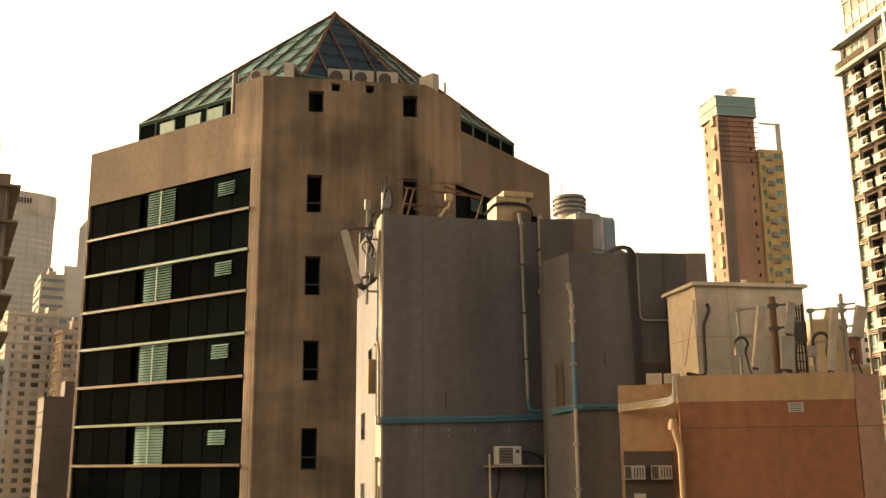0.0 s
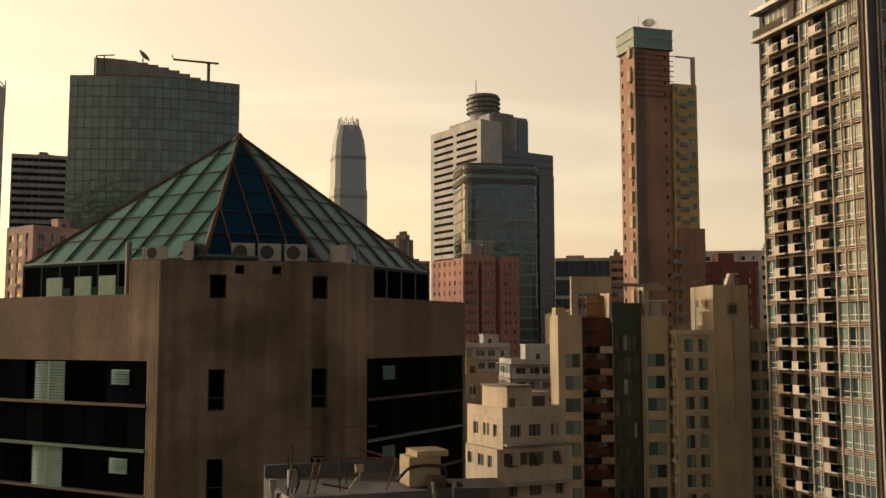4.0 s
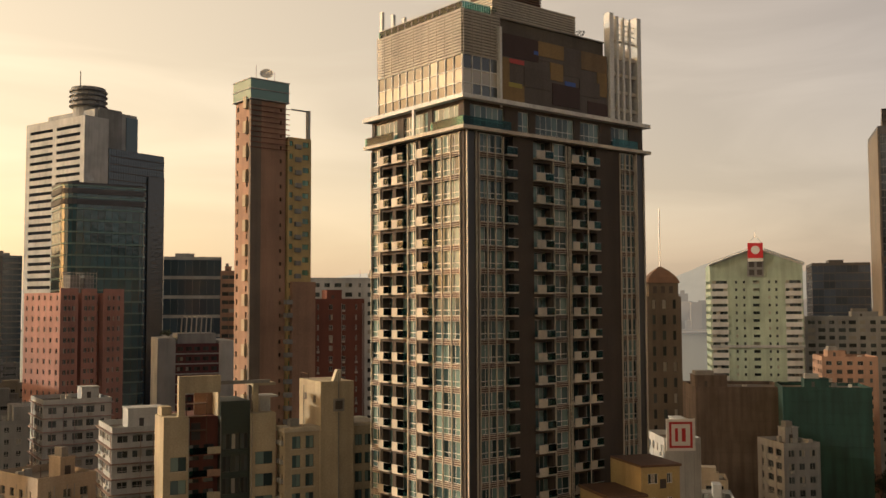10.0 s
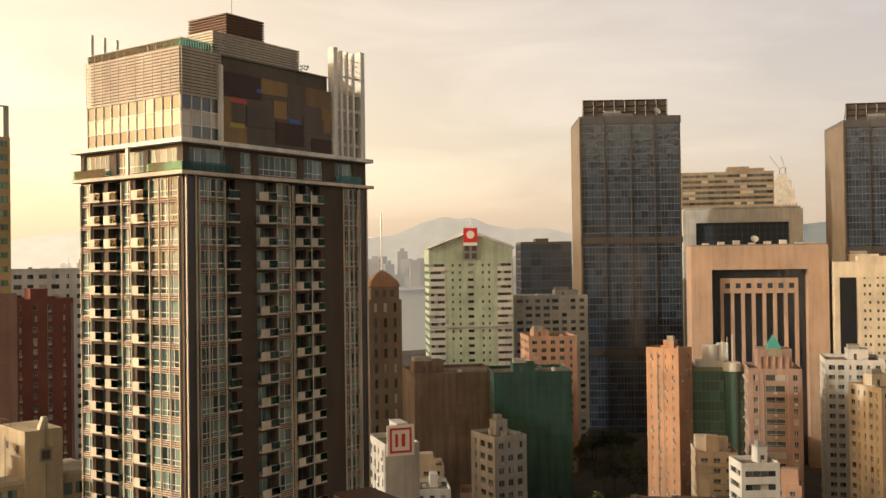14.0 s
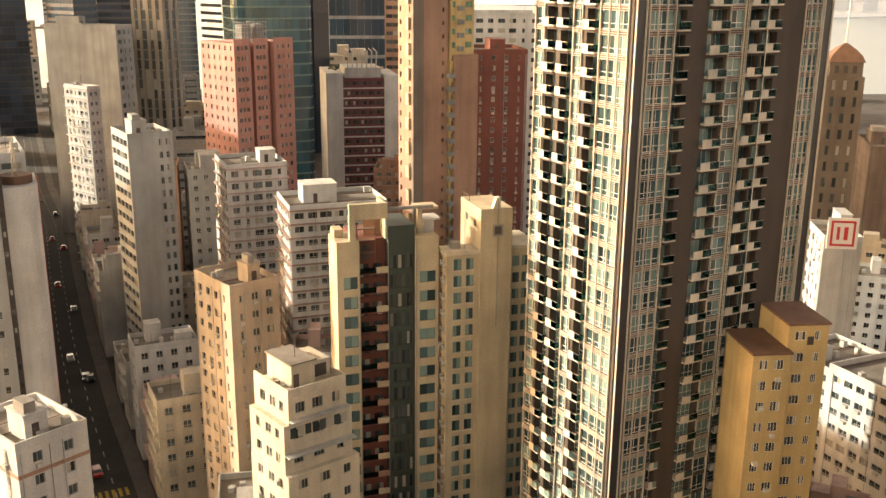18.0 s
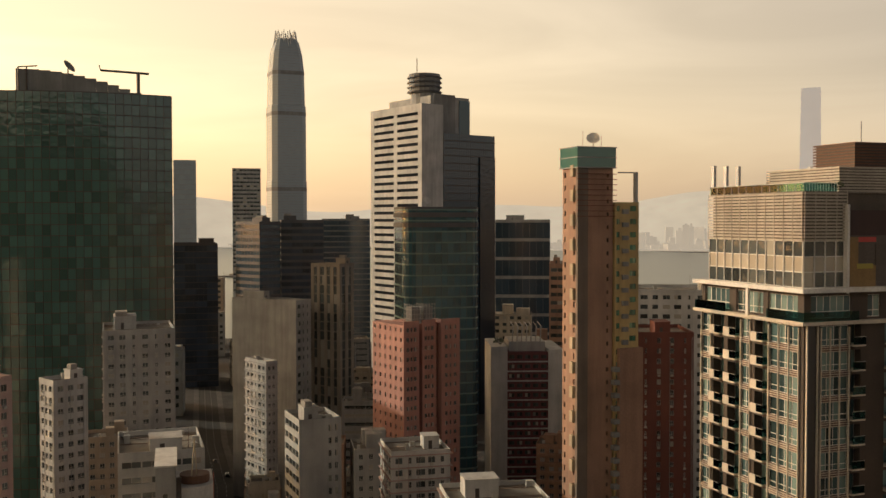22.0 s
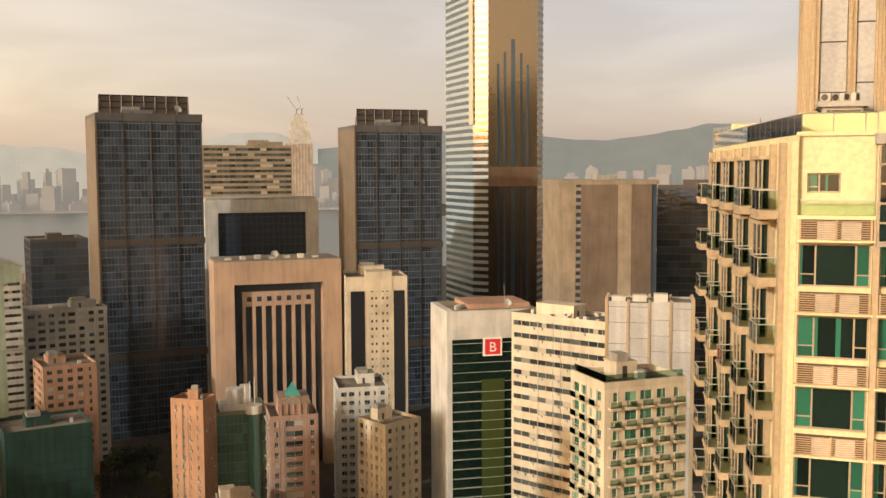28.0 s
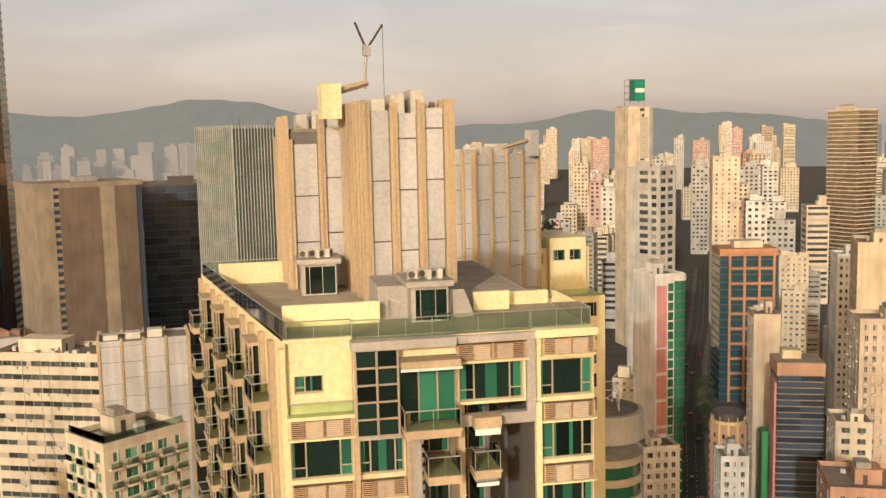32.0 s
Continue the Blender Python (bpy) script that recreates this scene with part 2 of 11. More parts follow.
def thing(name, label, category, x, y, phi, z=GROUND, group="", kind=""):
    ob = new(name)
    ob.matrix_world = pose(x, y, z, 0, 0, phi)
    ob.empty_display_size = 1
    return tagged(ob, label, category, group, kind)


def on_face(face, w, d):
    """A face of a block w along x and d along y: turns (along, out, up) into local coordinates; 0 south, 1 east, 2 north, 3 west."""
    if face == 0:
        return w, lambda s, o, z: (s, -o, z)
    if face == 1:
        return d, lambda s, o, z: (w + o, s, z)
    if face == 2:
        return w, lambda s, o, z: (w - s, d + o, z)
    return d, lambda s, o, z: (-o, d - s, z)


PANES = {}


def pane_mesh(w, h, cols, rows, frame_mat, glass_mat, bar=0.05):
    """A window: frame, glazing bars and glass, its middle at the origin, facing -y."""
    key = (round(w, 2), round(h, 2), cols, rows, frame_mat.name, glass_mat.name)
    if key in PANES:
        return PANES[key]
    s = Shape()
    a, b = w / 2, h / 2
    for x0, x1, z0, z1 in ((-a, -a + bar, -b, b), (a - bar, a, -b, b), (-a + bar, a - bar, b - bar, b), (-a + bar, a - bar, -b, -b + bar)):
        s.quad((x0, -0.05, z0), (x1, -0.05, z0), (x1, -0.05, z1), (x0, -0.05, z1))
    for j in range(1, cols):
        x = -a + w * j / cols
        s.quad((x - bar / 2, -0.045, -b), (x + bar / 2, -0.045, -b), (x + bar / 2, -0.045, b), (x - bar / 2, -0.045, b))
    for j in range(1, rows):
        z = -b + h * (0.3 if rows == 2 else j / rows)
        s.quad((-a, -0.045, z - bar / 2), (a, -0.045, z - bar / 2), (a, -0.045, z + bar / 2), (-a, -0.045, z + bar / 2))
    for j in range(cols):
        x0, x1 = -a + w * j / cols, -a + w * (j + 1) / cols
        s.quad((x0, 0, -b), (x1, 0, -b), (x1, 0, b), (x0, 0, b), 1)
    PANES[key] = s.mesh("window", [frame_mat, glass_mat])
    return PANES[key]


FACE_TURN = {0: 0, 1: 90, 2: 180, 3: 270}


def put_window(parent, me, fn, face, s, z, depth, name="window"):
    ob = new(name, me)
    ob.parent = parent
    x, y, zz = fn(s, -depth, z)
    ob.matrix_basis = pose(x, y, zz, 0, 0, FACE_TURN[face])
    return ob


def join_window(shape, fn, s, z, w, h, depth, k=0, bars=0):
    """A pane in a joined mesh; bars: how many lights across, with their glazing bars in the next material."""
    a, b = w / 2, h / 2
    if bars:
        t, o = 0.05, 0.05 - depth
        for x in [-a + t] + [-a + w * j / bars for j in range(1, bars)] + [a - t]:
            shape.quad(fn(s + x - t, o, z - b), fn(s + x + t, o, z - b), fn(s + x + t, o, z + b), fn(s + x - t, o, z + b), k + 1)
        for y in (-b + t, -b + h * 0.3, b - t):
            shape.quad(fn(s - a, o, z + y - t), fn(s + a, o, z + y - t), fn(s + a, o, z + y + t), fn(s - a, o, z + y + t), k + 1)
    shape.quad(fn(s - a, -depth, z - b), fn(s + a, -depth, z - b), fn(s + a, -depth, z + b), fn(s - a, -depth, z + b), k)


def facade(skin, face, w, d, z0, z1, cols, rows, fw, fh, sill, depth, k=0, margin=0.0, out=0.0):
    """A wall face with window openings and their reveals. cols: how many across, or a list of (middle, width). Gives the openings."""
    length, fn0 = on_face(face, w, d) if isinstance(face, int) else face
    fn = (lambda s, o, z: fn0(s, o + out, z)) if out else fn0
    if isinstance(cols, int):
        step = (length - 2 * margin) / max(cols, 1)
        cols = [(margin + step * (j + 0.5), step * fw) for j in range(cols)]
    H, usual = z1 - z0, depth
    step = H / max(rows, 1)
    found = []
    if not cols or not rows:
        skin.quad(fn(0, 0, z0), fn(length, 0, z0), fn(length, 0, z1), fn(0, 0, z1), k)
        return found, fn
    low = z0
    for r in range(rows):
        a = z0 + step * r + step * sill
        b = a + step * fh
        skin.quad(fn(0, 0, low), fn(length, 0, low), fn(length, 0, a), fn(0, 0, a), k)
        at = 0.0
        for c, cw, *own in cols:
            depth = own[0] if own else usual
            s0, s1 = c - cw / 2, c + cw / 2
            if s0 - at > 1e-3:
                skin.quad(fn(at, 0, a), fn(s0, 0, a), fn(s0, 0, b), fn(at, 0, b), k)
            skin.quad(fn(s0, 0, a), fn(s1, 0, a), fn(s1, -depth, a), fn(s0, -depth, a), k)
            skin.quad(fn(s0, -depth, b), fn(s1, -depth, b), fn(s1, 0, b), fn(s0, 0, b), k)
            skin.quad(fn(s0, 0, a), fn(s0, -depth, a), fn(s0, -depth, b), fn(s0, 0, b), k)
            skin.quad(fn(s1, -depth, a), fn(s1, 0, a), fn(s1, 0, b), fn(s1, -depth, b), k)
            found.append((c, (a + b) / 2, cw, b - a))
            at = s1
        if length - at > 1e-3:
            skin.quad(fn(at, 0, a), fn(length, 0, a), fn(length, 0, b), fn(at, 0, b), k)
        low = b
    skin.quad(fn(0, 0, low), fn(length, 0, low), fn(length, 0, z1), fn(0, 0, z1), k)
    return found, fn


def roof_clutter(par, w, d, z, seed, wall, amount=1.0, hut=True, dish=False, far=False):
    """Parapet, stair hut, water tank, air conditioners and pipes on a flat roof."""
    r = random.Random(seed)
    t, h = 0.25, 1.1
    if far:
        rim = Shape().box(0, 0, z, w, t, z + h).box(0, d - t, z, w, d, z + h).box(0, t, z, t, d - t, z + h).box(w - t, t, z, w, d - t, z + h)
        part("parapet", rim, wall, par)
    for q in () if far else ((0, 0, z, w, t, z + h), (0, d - t, z, w, d, z + h), (0, t, z, t, d - t, z + h), (w - t, t, z, w, d - t, z + h)):
        part("parapet", Shape().box(*q), wall, par)
    part("roof", Shape().box(t, t, z - 0.3, w - t, d - t, z + 0.06), ROOF, par)
    if hut and min(w, d) > 5:
        hw, hd, hh = w * r.uniform(0.25, 0.42), d * r.uniform(0.25, 0.45), r.uniform(2.6, 4.2)
        x, y = r.uniform(0.6, w - hw - 0.6), r.uniform(0.8, d - hd - 0.6)
        s = Shape().box(x, y, z + 0.06, x + hw, y + hd, z + hh).box(x - 0.15, y - 0.15, z + hh, x + hw + 0.15, y + hd + 0.15, z + hh + 0.18)
        s.box(x + hw * 0.3, y - 0.04, z + 0.06, x + hw * 0.3 + 0.9, y - 0.003, z + 2.1, 1)
        part("stair_hut", s, [wall, FRAME_DARK], par)
        if r.random() < 0.7:
            part("water_tank", Shape().box(x + 0.3, y + 0.3, z + hh + 0.18, x + hw * 0.6, y + hd * 0.7, z + hh + 1.5), CONCRETE, par)
    for _ in range(int(r.randint(2, 5) * amount * (0.5 if far else 1))):
        x, y = r.uniform(0.6, max(0.7, w - 1.6)), r.uniform(0.6, max(0.7, d - 1.4))
        s = Shape().box(x, y, z + 0.06, x + r.uniform(0.8, 1.5), y + r.uniform(0.7, 1.2), z + r.uniform(0.8, 1.7))
        part("air_conditioner", s, AC_WHITE, par)
    s = Shape()
    for _ in range(int(3 * amount)):
        y = r.uniform(0.5, d - 0.5)
        s.bar((0.4, y, z + 0.25), (w - 0.5, y + r.uniform(-0.4, 0.4), z + 0.25), 0.06, n=4)
    x, y = r.uniform(0.5, w - 0.5), r.uniform(0.5, d - 0.5)
    s.bar((x, y, z), (x, y, z + r.uniform(2, 5)), 0.04, n=4)
    part("roof_pipe", s, RUST, par)
    if dish:
        part("satellite_dish", Shape().dish(w * 0.6, d * 0.4, z, 1.4, 30), FRAME_WHITE, par)


def block(name, label, x, y, phi, wl, wr, top, wall, cols=(4, 4), fh=3.0, win=(0.55, 0.5, 0.32), depth=0.25, pane=(2, 1), panes=WINDOW_DARK,
          frame_mat=FRAME_ALU, cap=60, base=GROUND, seed=1, roofs=True, clutter=1.0, margin=0.6, acs=0.0, faces=(0, 1, 2, 3), ledge=0.0, category="building",
          first=0.0, group="", dish=False, hut=True, trim=None):
    """An upright block of storeys. x, y: its corner next to the camera; wr along the heading phi, wl at a right angle to it; cols: windows across on the
    long (south and north) and side faces, as numbers or lists of (middle, width); win: width of a window in its bay, height and sill in its storey."""
    ob = thing(name, label, category, x, y, phi, base, group)
    H = top - base
    w, d = wr, wl
    far = math.hypot(x, y)
    cap = min(cap, 4 if far > 420 else 10 if far > 250 else 21)
    rows = max(1, int(round((H - first) / fh)))
    skin, rest = Shape(), Shape()
    left = cap
    holes = []
    for face in (0, 3, 1, 2):
        c = cols[0] if face in (0, 2) else cols[1]
        if face in (1, 2) and not isinstance(c, int):
            length = w if face == 2 else d
            c = [(length - k[0], *k[1:]) for k in reversed(c)]
        if isinstance(c, int) and c > 2 and win[0] < 0.8:
            length = w if face in (0, 2) else d
            step, r0 = (length - 2 * margin) / c, random.Random(seed * 5 + face % 2)
            kind = [r0.choice((1.0, 1.0, 0.5, 1.3)) for _ in range(c)]
            c = [(margin + step * (j + 0.5), step * min(0.9, win[0] * kind[j])) for j in range(c)]
        found, fn = facade(skin, face, w, d, first, H, c if face in faces else 0, rows, win[0], win[1], win[2], depth, 0, margin)
        holes += [(face, fn, f) for f in found]
        if first:
            length = w if face in (0, 2) else d
            skin.quad(fn(0, 0, 0), fn(length, 0, 0), fn(length, 0, first), fn(0, 0, first), 0)
    skin.quad((0, 0, H), (w, 0, H), (w, d, H), (0, d, H))
    part("wall", skin, wall, ob)
    holes.sort(key=lambda q: (q[0] in (1, 2), -q[2][1]))
    r = random.Random(seed * 7 + 3)
    for face, fn, (s, z, ww, hh) in holes:
        if left > 0 and face in (0, 3):
            put_window(ob, pane_mesh(ww, hh, *pane, frame_mat, panes), fn, face, s, z, depth)
            left -= 1
        else:
            join_window(rest, fn, s, z, ww, hh, depth, 0, 2 if far < 330 and win[0] < 0.8 else 0)
    if rest.f:
        part("windows", rest, [panes, frame_mat], ob, kind="stuff")
    if far < 330 and (acs or win[0] < 0.8) and holes:
        u, pipes = Shape(), Shape()
        for face, fn, (s, z, ww, hh) in holes:
            if face in (0, 3) and r.random() < max(acs, 0.3):
                a, b = fn(s - 0.4, 0.0, z - hh / 2 - 0.62), fn(s + 0.4, 0.45, z - hh / 2 - 0.08)
                u.box(min(a[0], b[0]), min(a[1], b[1]), a[2], max(a[0], b[0]), max(a[1], b[1]), b[2])
        for face in (0, 3):
            length, fn = on_face(face, w, d)
            for _ in range(3):
                e = r.uniform(0.2, length - 0.2)
                pipes.bar(fn(e, 0.1, 0), fn(e, 0.1, H - 0.3), 0.06, n=5)
        if u.f:
            part("air_conditioners", u, AC_WHITE, ob, kind="stuff")
        part("drain_pipes", pipes, trim or GREY_L, ob, kind="stuff")
    elif acs:
        n = 0
        for face, fn, (s, z, ww, hh) in holes:
            if face in (0, 3) and r.random() < acs and n < 40:
                a, b = fn(s - 0.4, 0.0, z - hh / 2 - 0.65), fn(s + 0.4, 0.5, z - hh / 2 - 0.1)
                part("air_conditioner", Shape().box(min(a[0], b[0]), min(a[1], b[1]), a[2], max(a[0], b[0]), max(a[1], b[1]), b[2]), AC_WHITE, ob)
                n += 1
    if ledge:
        s = Shape()
        step = (H - first) / rows
        for q in range(1, rows + 1):
            z = first + step * q
            s.box(-ledge, -ledge, z - 0.12, w + ledge, -0.003, z + 0.06), s.box(-ledge, 0, z - 0.12, -0.003, d + ledge, z + 0.06)
            s.box(w + 0.003, 0, z - 0.12, w + ledge, d + ledge, z + 0.06), s.box(0, d + 0.003, z - 0.12, w, d + ledge, z + 0.06)
        part("ledges", s, trim or wall, ob, kind="stuff")
    if roofs:
        roof_clutter(ob, w, d, H, seed, wall, clutter, hut, dish, far > 250)
    return ob


def tower_glass(name, label, x, y, phi, wl, wr, top, glazing, rib, fh=3.8, bay=1.5, spandrel=None, band=0.9, base=GROUND, seed=1, roofs=True, category="building",
                deep=0.12, hut=True, every=1, clutter=1.0, ribs=True):
    """A curtain-walled tower: glass panes by storey and bay, mullions and spandrel bands standing proud."""
    ob = thing(name, label, category, x, y, phi, base)
    H, w, d = top - base, wr, wl
    rows = int(round(H / fh))
    step = H / rows
    g = Shape()
    for face in range(4):
        length, fn = on_face(face, w, d)
        n = max(2, int(round(length / (bay * 2))))
        for q in range(rows):
            for j in range(n):
                a, b = length * j / n, length * (j + 1) / n
                g.quad(fn(a, 0, q * step), fn(b, 0, q * step), fn(b, 0, (q + 1) * step), fn(a, 0, (q + 1) * step))
    g.quad((0, 0, H), (w, 0, H), (w, d, H), (0, d, H))
    part("glazing", g, glazing, ob)
    lump = Shape()
    for q in range(0, rows + 1, every):
        z0, z1 = max(0, q * step - band / 2), min(H, q * step + band / 2)
        s = lump if q < rows - 14 or math.hypot(x, y) > 420 else Shape()
        s.box(-deep, -deep, z0, w + deep, -0.01, z1), s.box(-deep, d + 0.01, z0, w + deep, d + deep, z1)
        s.box(-deep, -0.01, z0, -0.01, d + 0.01, z1), s.box(w + 0.01, -0.01, z0, w + deep, d + 0.01, z1)
        if s is not lump:
            part("spandrel", s, spandrel or rib, ob)
    if lump.f:
        part("spandrels", lump, spandrel or rib, ob, kind="stuff")
    if ribs:
        s = Shape()
        for face in range(4):
            length, fn = on_face(face, w, d)
            n = max(2, int(round(length / bay)))
            for j in range(n + 1):
                a, b = fn(length * j / n - 0.05, 0.0, 0), fn(length * j / n + 0.05, deep * 0.7, H)
                s.box(min(a[0], b[0]), min(a[1], b[1]), 0, max(a[0], b[0]), max(a[1], b[1]), H)
        part("mullions", s, rib, ob, kind="stuff")
    if roofs:
        roof_clutter(ob, w, d, H, seed, spandrel or rib, clutter, hut, False, math.hypot(x, y) > 250)
    return ob


# ---- ground, harbour, hills ----
GROUND_MAT = paint("city_ground", (0.085, 0.08, 0.075), 0.95, stain=0.5, vary=0)
ASPHALT = paint("asphalt", (0.055, 0.053, 0.05), 0.9, stain=0.4, vary=0)
PAVING = paint("paving", (0.15, 0.14, 0.13), 0.9, vary=0)
tagged(new("ground", Shape().box(-4700, -4700, -1.0, 4700, 4700, 3.0).mesh("ground", GROUND_MAT)), "flat dark land that reaches the horizon", "ground", kind="structure")
s = Shape()
s.prism([(-700, -3300), (3900, -3300), (3900, 900), (2870, 1270), (2400, 700), (1500, 130), (1180, 420), (760, 640), (330, 760), (-60, 900), (-700, 1000)], 2.9, GROUND)
tagged(new("city_ground", s.mesh("city_ground", GROUND_MAT)), "grey built-up ground of the city up to the sea wall", "ground", kind="structure")

m, n, l, p = nodes_of("sea")
p.inputs["Base Color"].default_value = (0.09, 0.12, 0.12, 1)
p.inputs["Roughness"].default_value = 0.28
nz = n.new("ShaderNodeTexNoise")
nz.inputs["Scale"].default_value, nz.inputs["Detail"].default_value = 0.09, 6
tc = n.new("ShaderNodeTexCoord")
l.new(tc.outputs["Object"], nz.inputs["Vector"])
b = n.new("ShaderNodeBump")
b.inputs["Strength"].default_value, b.inputs["Distance"].default_value = 0.5, 1.0
l.new(nz.outputs["Fac"], b.inputs["Height"])
l.new(b.outputs[0], p.inputs["Normal"])
SEA = m
s = Shape()
s.prism([(-1200, 960), (-700, 1000), (-60, 900), (330, 760), (760, 640), (1180, 420), (1500, 130), (2400, 700), (2870, 1270), (2330, 2180), (1580, 2760), (1180, 3290), (560, 3520), (-300, 4020), (-1500, 4020)], 3.0, 3.25)
tagged(new("water", s.mesh("water", SEA)), "calm grey-green harbour water with a soft shine", "water", kind="structure")


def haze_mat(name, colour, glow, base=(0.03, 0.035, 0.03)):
    """Far land in the evening haze: the haze's scattered light is put in as emission."""
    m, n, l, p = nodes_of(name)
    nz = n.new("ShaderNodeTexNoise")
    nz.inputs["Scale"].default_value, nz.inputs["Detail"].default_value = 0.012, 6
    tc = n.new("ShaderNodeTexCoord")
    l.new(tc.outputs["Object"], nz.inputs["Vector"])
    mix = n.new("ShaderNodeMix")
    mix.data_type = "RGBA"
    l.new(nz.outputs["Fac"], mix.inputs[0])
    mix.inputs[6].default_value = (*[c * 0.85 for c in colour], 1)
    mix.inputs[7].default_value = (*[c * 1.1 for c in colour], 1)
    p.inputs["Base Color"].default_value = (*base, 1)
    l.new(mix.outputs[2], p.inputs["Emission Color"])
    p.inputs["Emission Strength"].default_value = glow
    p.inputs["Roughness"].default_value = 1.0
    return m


def ridge(name, yaw0, yaw1, dist, heights, mat, label, seed):
    """A range of hills across the horizon, as a slope with an uneven crest."""
    me = bpy.data.meshes.new(name)
    N, R = 120, 7
    v, f = [], []
    for i in range(N + 1):
        u = i / N
        a = radians(yaw0 + (yaw1 - yaw0) * u)
        k = u * (len(heights) - 1)
        j = min(int(k), len(heights) - 2)
        q = k - j
        q = q * q * (3 - 2 * q)
        h = heights[j] * (1 - q) + heights[j + 1] * q
        h *= 1 + 0.10 * noise.noise((u * 9, seed, 0)) + 0.03 * noise.noise((u * 31, seed, 2))
        for e in range(R + 1):
            g = e / R
            rr = dist + 420 * (g - 1)
            wob = 1 + 0.10 * noise.noise((u * 14, g * 2, seed)) * (1 - g) * 2
            v.append((-math.sin(a) * rr, math.cos(a) * rr, 2 + h * g**0.8 * wob))
    for i in range(N):
        for e in range(R):
            p0 = i * (R + 1) + e
            f.append((p0, p0 + 1, p0 + R + 2, p0 + R + 1))
    me.from_pydata(v, [], f)
    me.materials.append(mat)
    return tagged(new(name, me), label, "hills", kind="structure")


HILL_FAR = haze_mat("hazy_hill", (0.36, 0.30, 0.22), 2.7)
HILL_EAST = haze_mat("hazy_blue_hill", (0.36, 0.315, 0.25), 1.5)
HILL_MID = haze_mat("hazy_grey_green_hill", (0.215, 0.215, 0.19), 1.0)
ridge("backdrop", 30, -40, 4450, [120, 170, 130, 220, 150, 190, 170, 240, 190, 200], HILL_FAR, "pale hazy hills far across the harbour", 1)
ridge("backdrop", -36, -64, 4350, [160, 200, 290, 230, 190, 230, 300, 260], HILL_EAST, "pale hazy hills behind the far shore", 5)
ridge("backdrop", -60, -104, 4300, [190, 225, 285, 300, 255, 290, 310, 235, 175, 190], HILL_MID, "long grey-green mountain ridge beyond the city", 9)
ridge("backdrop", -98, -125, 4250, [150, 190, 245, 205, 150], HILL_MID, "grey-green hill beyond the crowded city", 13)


# ---- the city, block by block ----
CREAM = paint("cream_render", (0.62, 0.52, 0.36))
CREAM_LIGHT = paint("light_cream_render", (0.70, 0.62, 0.48))
WHITE = paint("white_render", (0.70, 0.695, 0.665))
GREY_L = paint("light_grey_render", (0.50, 0.50, 0.48))
GREY_M = paint("grey_render", (0.34, 0.34, 0.33))
PINK_ROSE = paint("rose_tile", (0.60, 0.31, 0.25))
PINK_SOFT = paint("soft_pink_render", (0.58, 0.42, 0.38))
SALMON = paint("salmon_tile", (0.48, 0.29, 0.20))
ORANGE_TILE = paint("orange_tile", (0.56, 0.31, 0.18))
PINK_STONE = paint("pink_brown_stone", (0.40, 0.27, 0.22))
NET_DULL = paint("dull_brown_net", (0.22, 0.165, 0.13), stain=0.5, streak=0.5)
BROWN_RED = paint("brown_red_tile", (0.22, 0.075, 0.055))
STONE = paint("brown_stone", (0.34, 0.285, 0.215))
BEIGE = paint("beige_render", (0.58, 0.48, 0.37))
YELLOW = paint("ochre_render", (0.64, 0.48, 0.22), stain=0.4)
MINT = paint("mint_render", (0.48, 0.57, 0.44))
DARK_PANEL = paint("dark_panel", (0.10, 0.10, 0.11), 0.5)
GLASS_TEAL = glass("teal_curtain_glass", (0.03, 0.085, 0.11), spread=0.35, wavy=0.05, spec=0.8)
GLASS_GREEN = glass("green_curtain_glass", (0.06, 0.125, 0.11), spread=0.3, wavy=0.06)
GLASS_BLUE = glass("blue_grey_curtain_glass", (0.035, 0.06, 0.085), spread=0.2)
GLASS_BLACK = glass("black_curtain_glass", (0.032, 0.045, 0.068), spread=0.5, wavy=0.08)
# pale glass, lightened further to put harbour haze into its colour
GLASS_PALE = glass("haze_pale_curtain_glass", (0.27, 0.32, 0.35), 0.3, spread=0.06, wavy=0.0)
GLASS_GOLD = glass("gold_curtain_glass", (0.36, 0.27, 0.18), 0.12, spread=0.2, metal=0.85, wavy=0.03)

block("striped_tower", "pale office tower with dark window bands", -172, 492.5, 12, 30, 26, 146, GREY_L, (8, 8), 3.6, (0.97, 0.5, 0.3), cap=30, pane=(1, 1), seed=3, panes=RIBBON)
block("far_tower", "hazy grey office tower by the harbour", -99, 1497, 4, 30, 42, 190, GREY_L, (8, 6), 6, (0.9, 0.4, 0.3), cap=0, roofs=False, base=3.25)
tower_glass("far_tower", "rounded pale glass tower by the harbour", -153, 1240, 7, 30, 27, 186, GLASS_PALE, GREY_L, 6, 3, band=0.6, roofs=False, base=3.25)
tower_glass("dark_office", "dark glass office block beyond the roofs", -78.5, 635, 7, 40, 27, 95, GLASS_BLACK, FRAME_DARK, 4, 3, band=0.4, seed=5)
tower_glass("dark_office", "dark banded office tower with plant on its roof", -23.7, 599.5, 42, 22.7, 16.3, 109, GLASS_BLUE, DARK_PANEL, 4, 3, band=1.8, seed=6)
tower_glass("dark_office", "dark banded office tower with a stepped roof", -11, 610, 2, 30, 26, 110, GLASS_BLACK, DARK_PANEL, 4, 3, band=1.6, seed=7)
tower_glass("office_tower", "blue-grey glass office slab", 16.7, 720, -1, 40, 35, 111, GLASS_BLUE, GREY_M, 4, 3, band=1.0, seed=8)
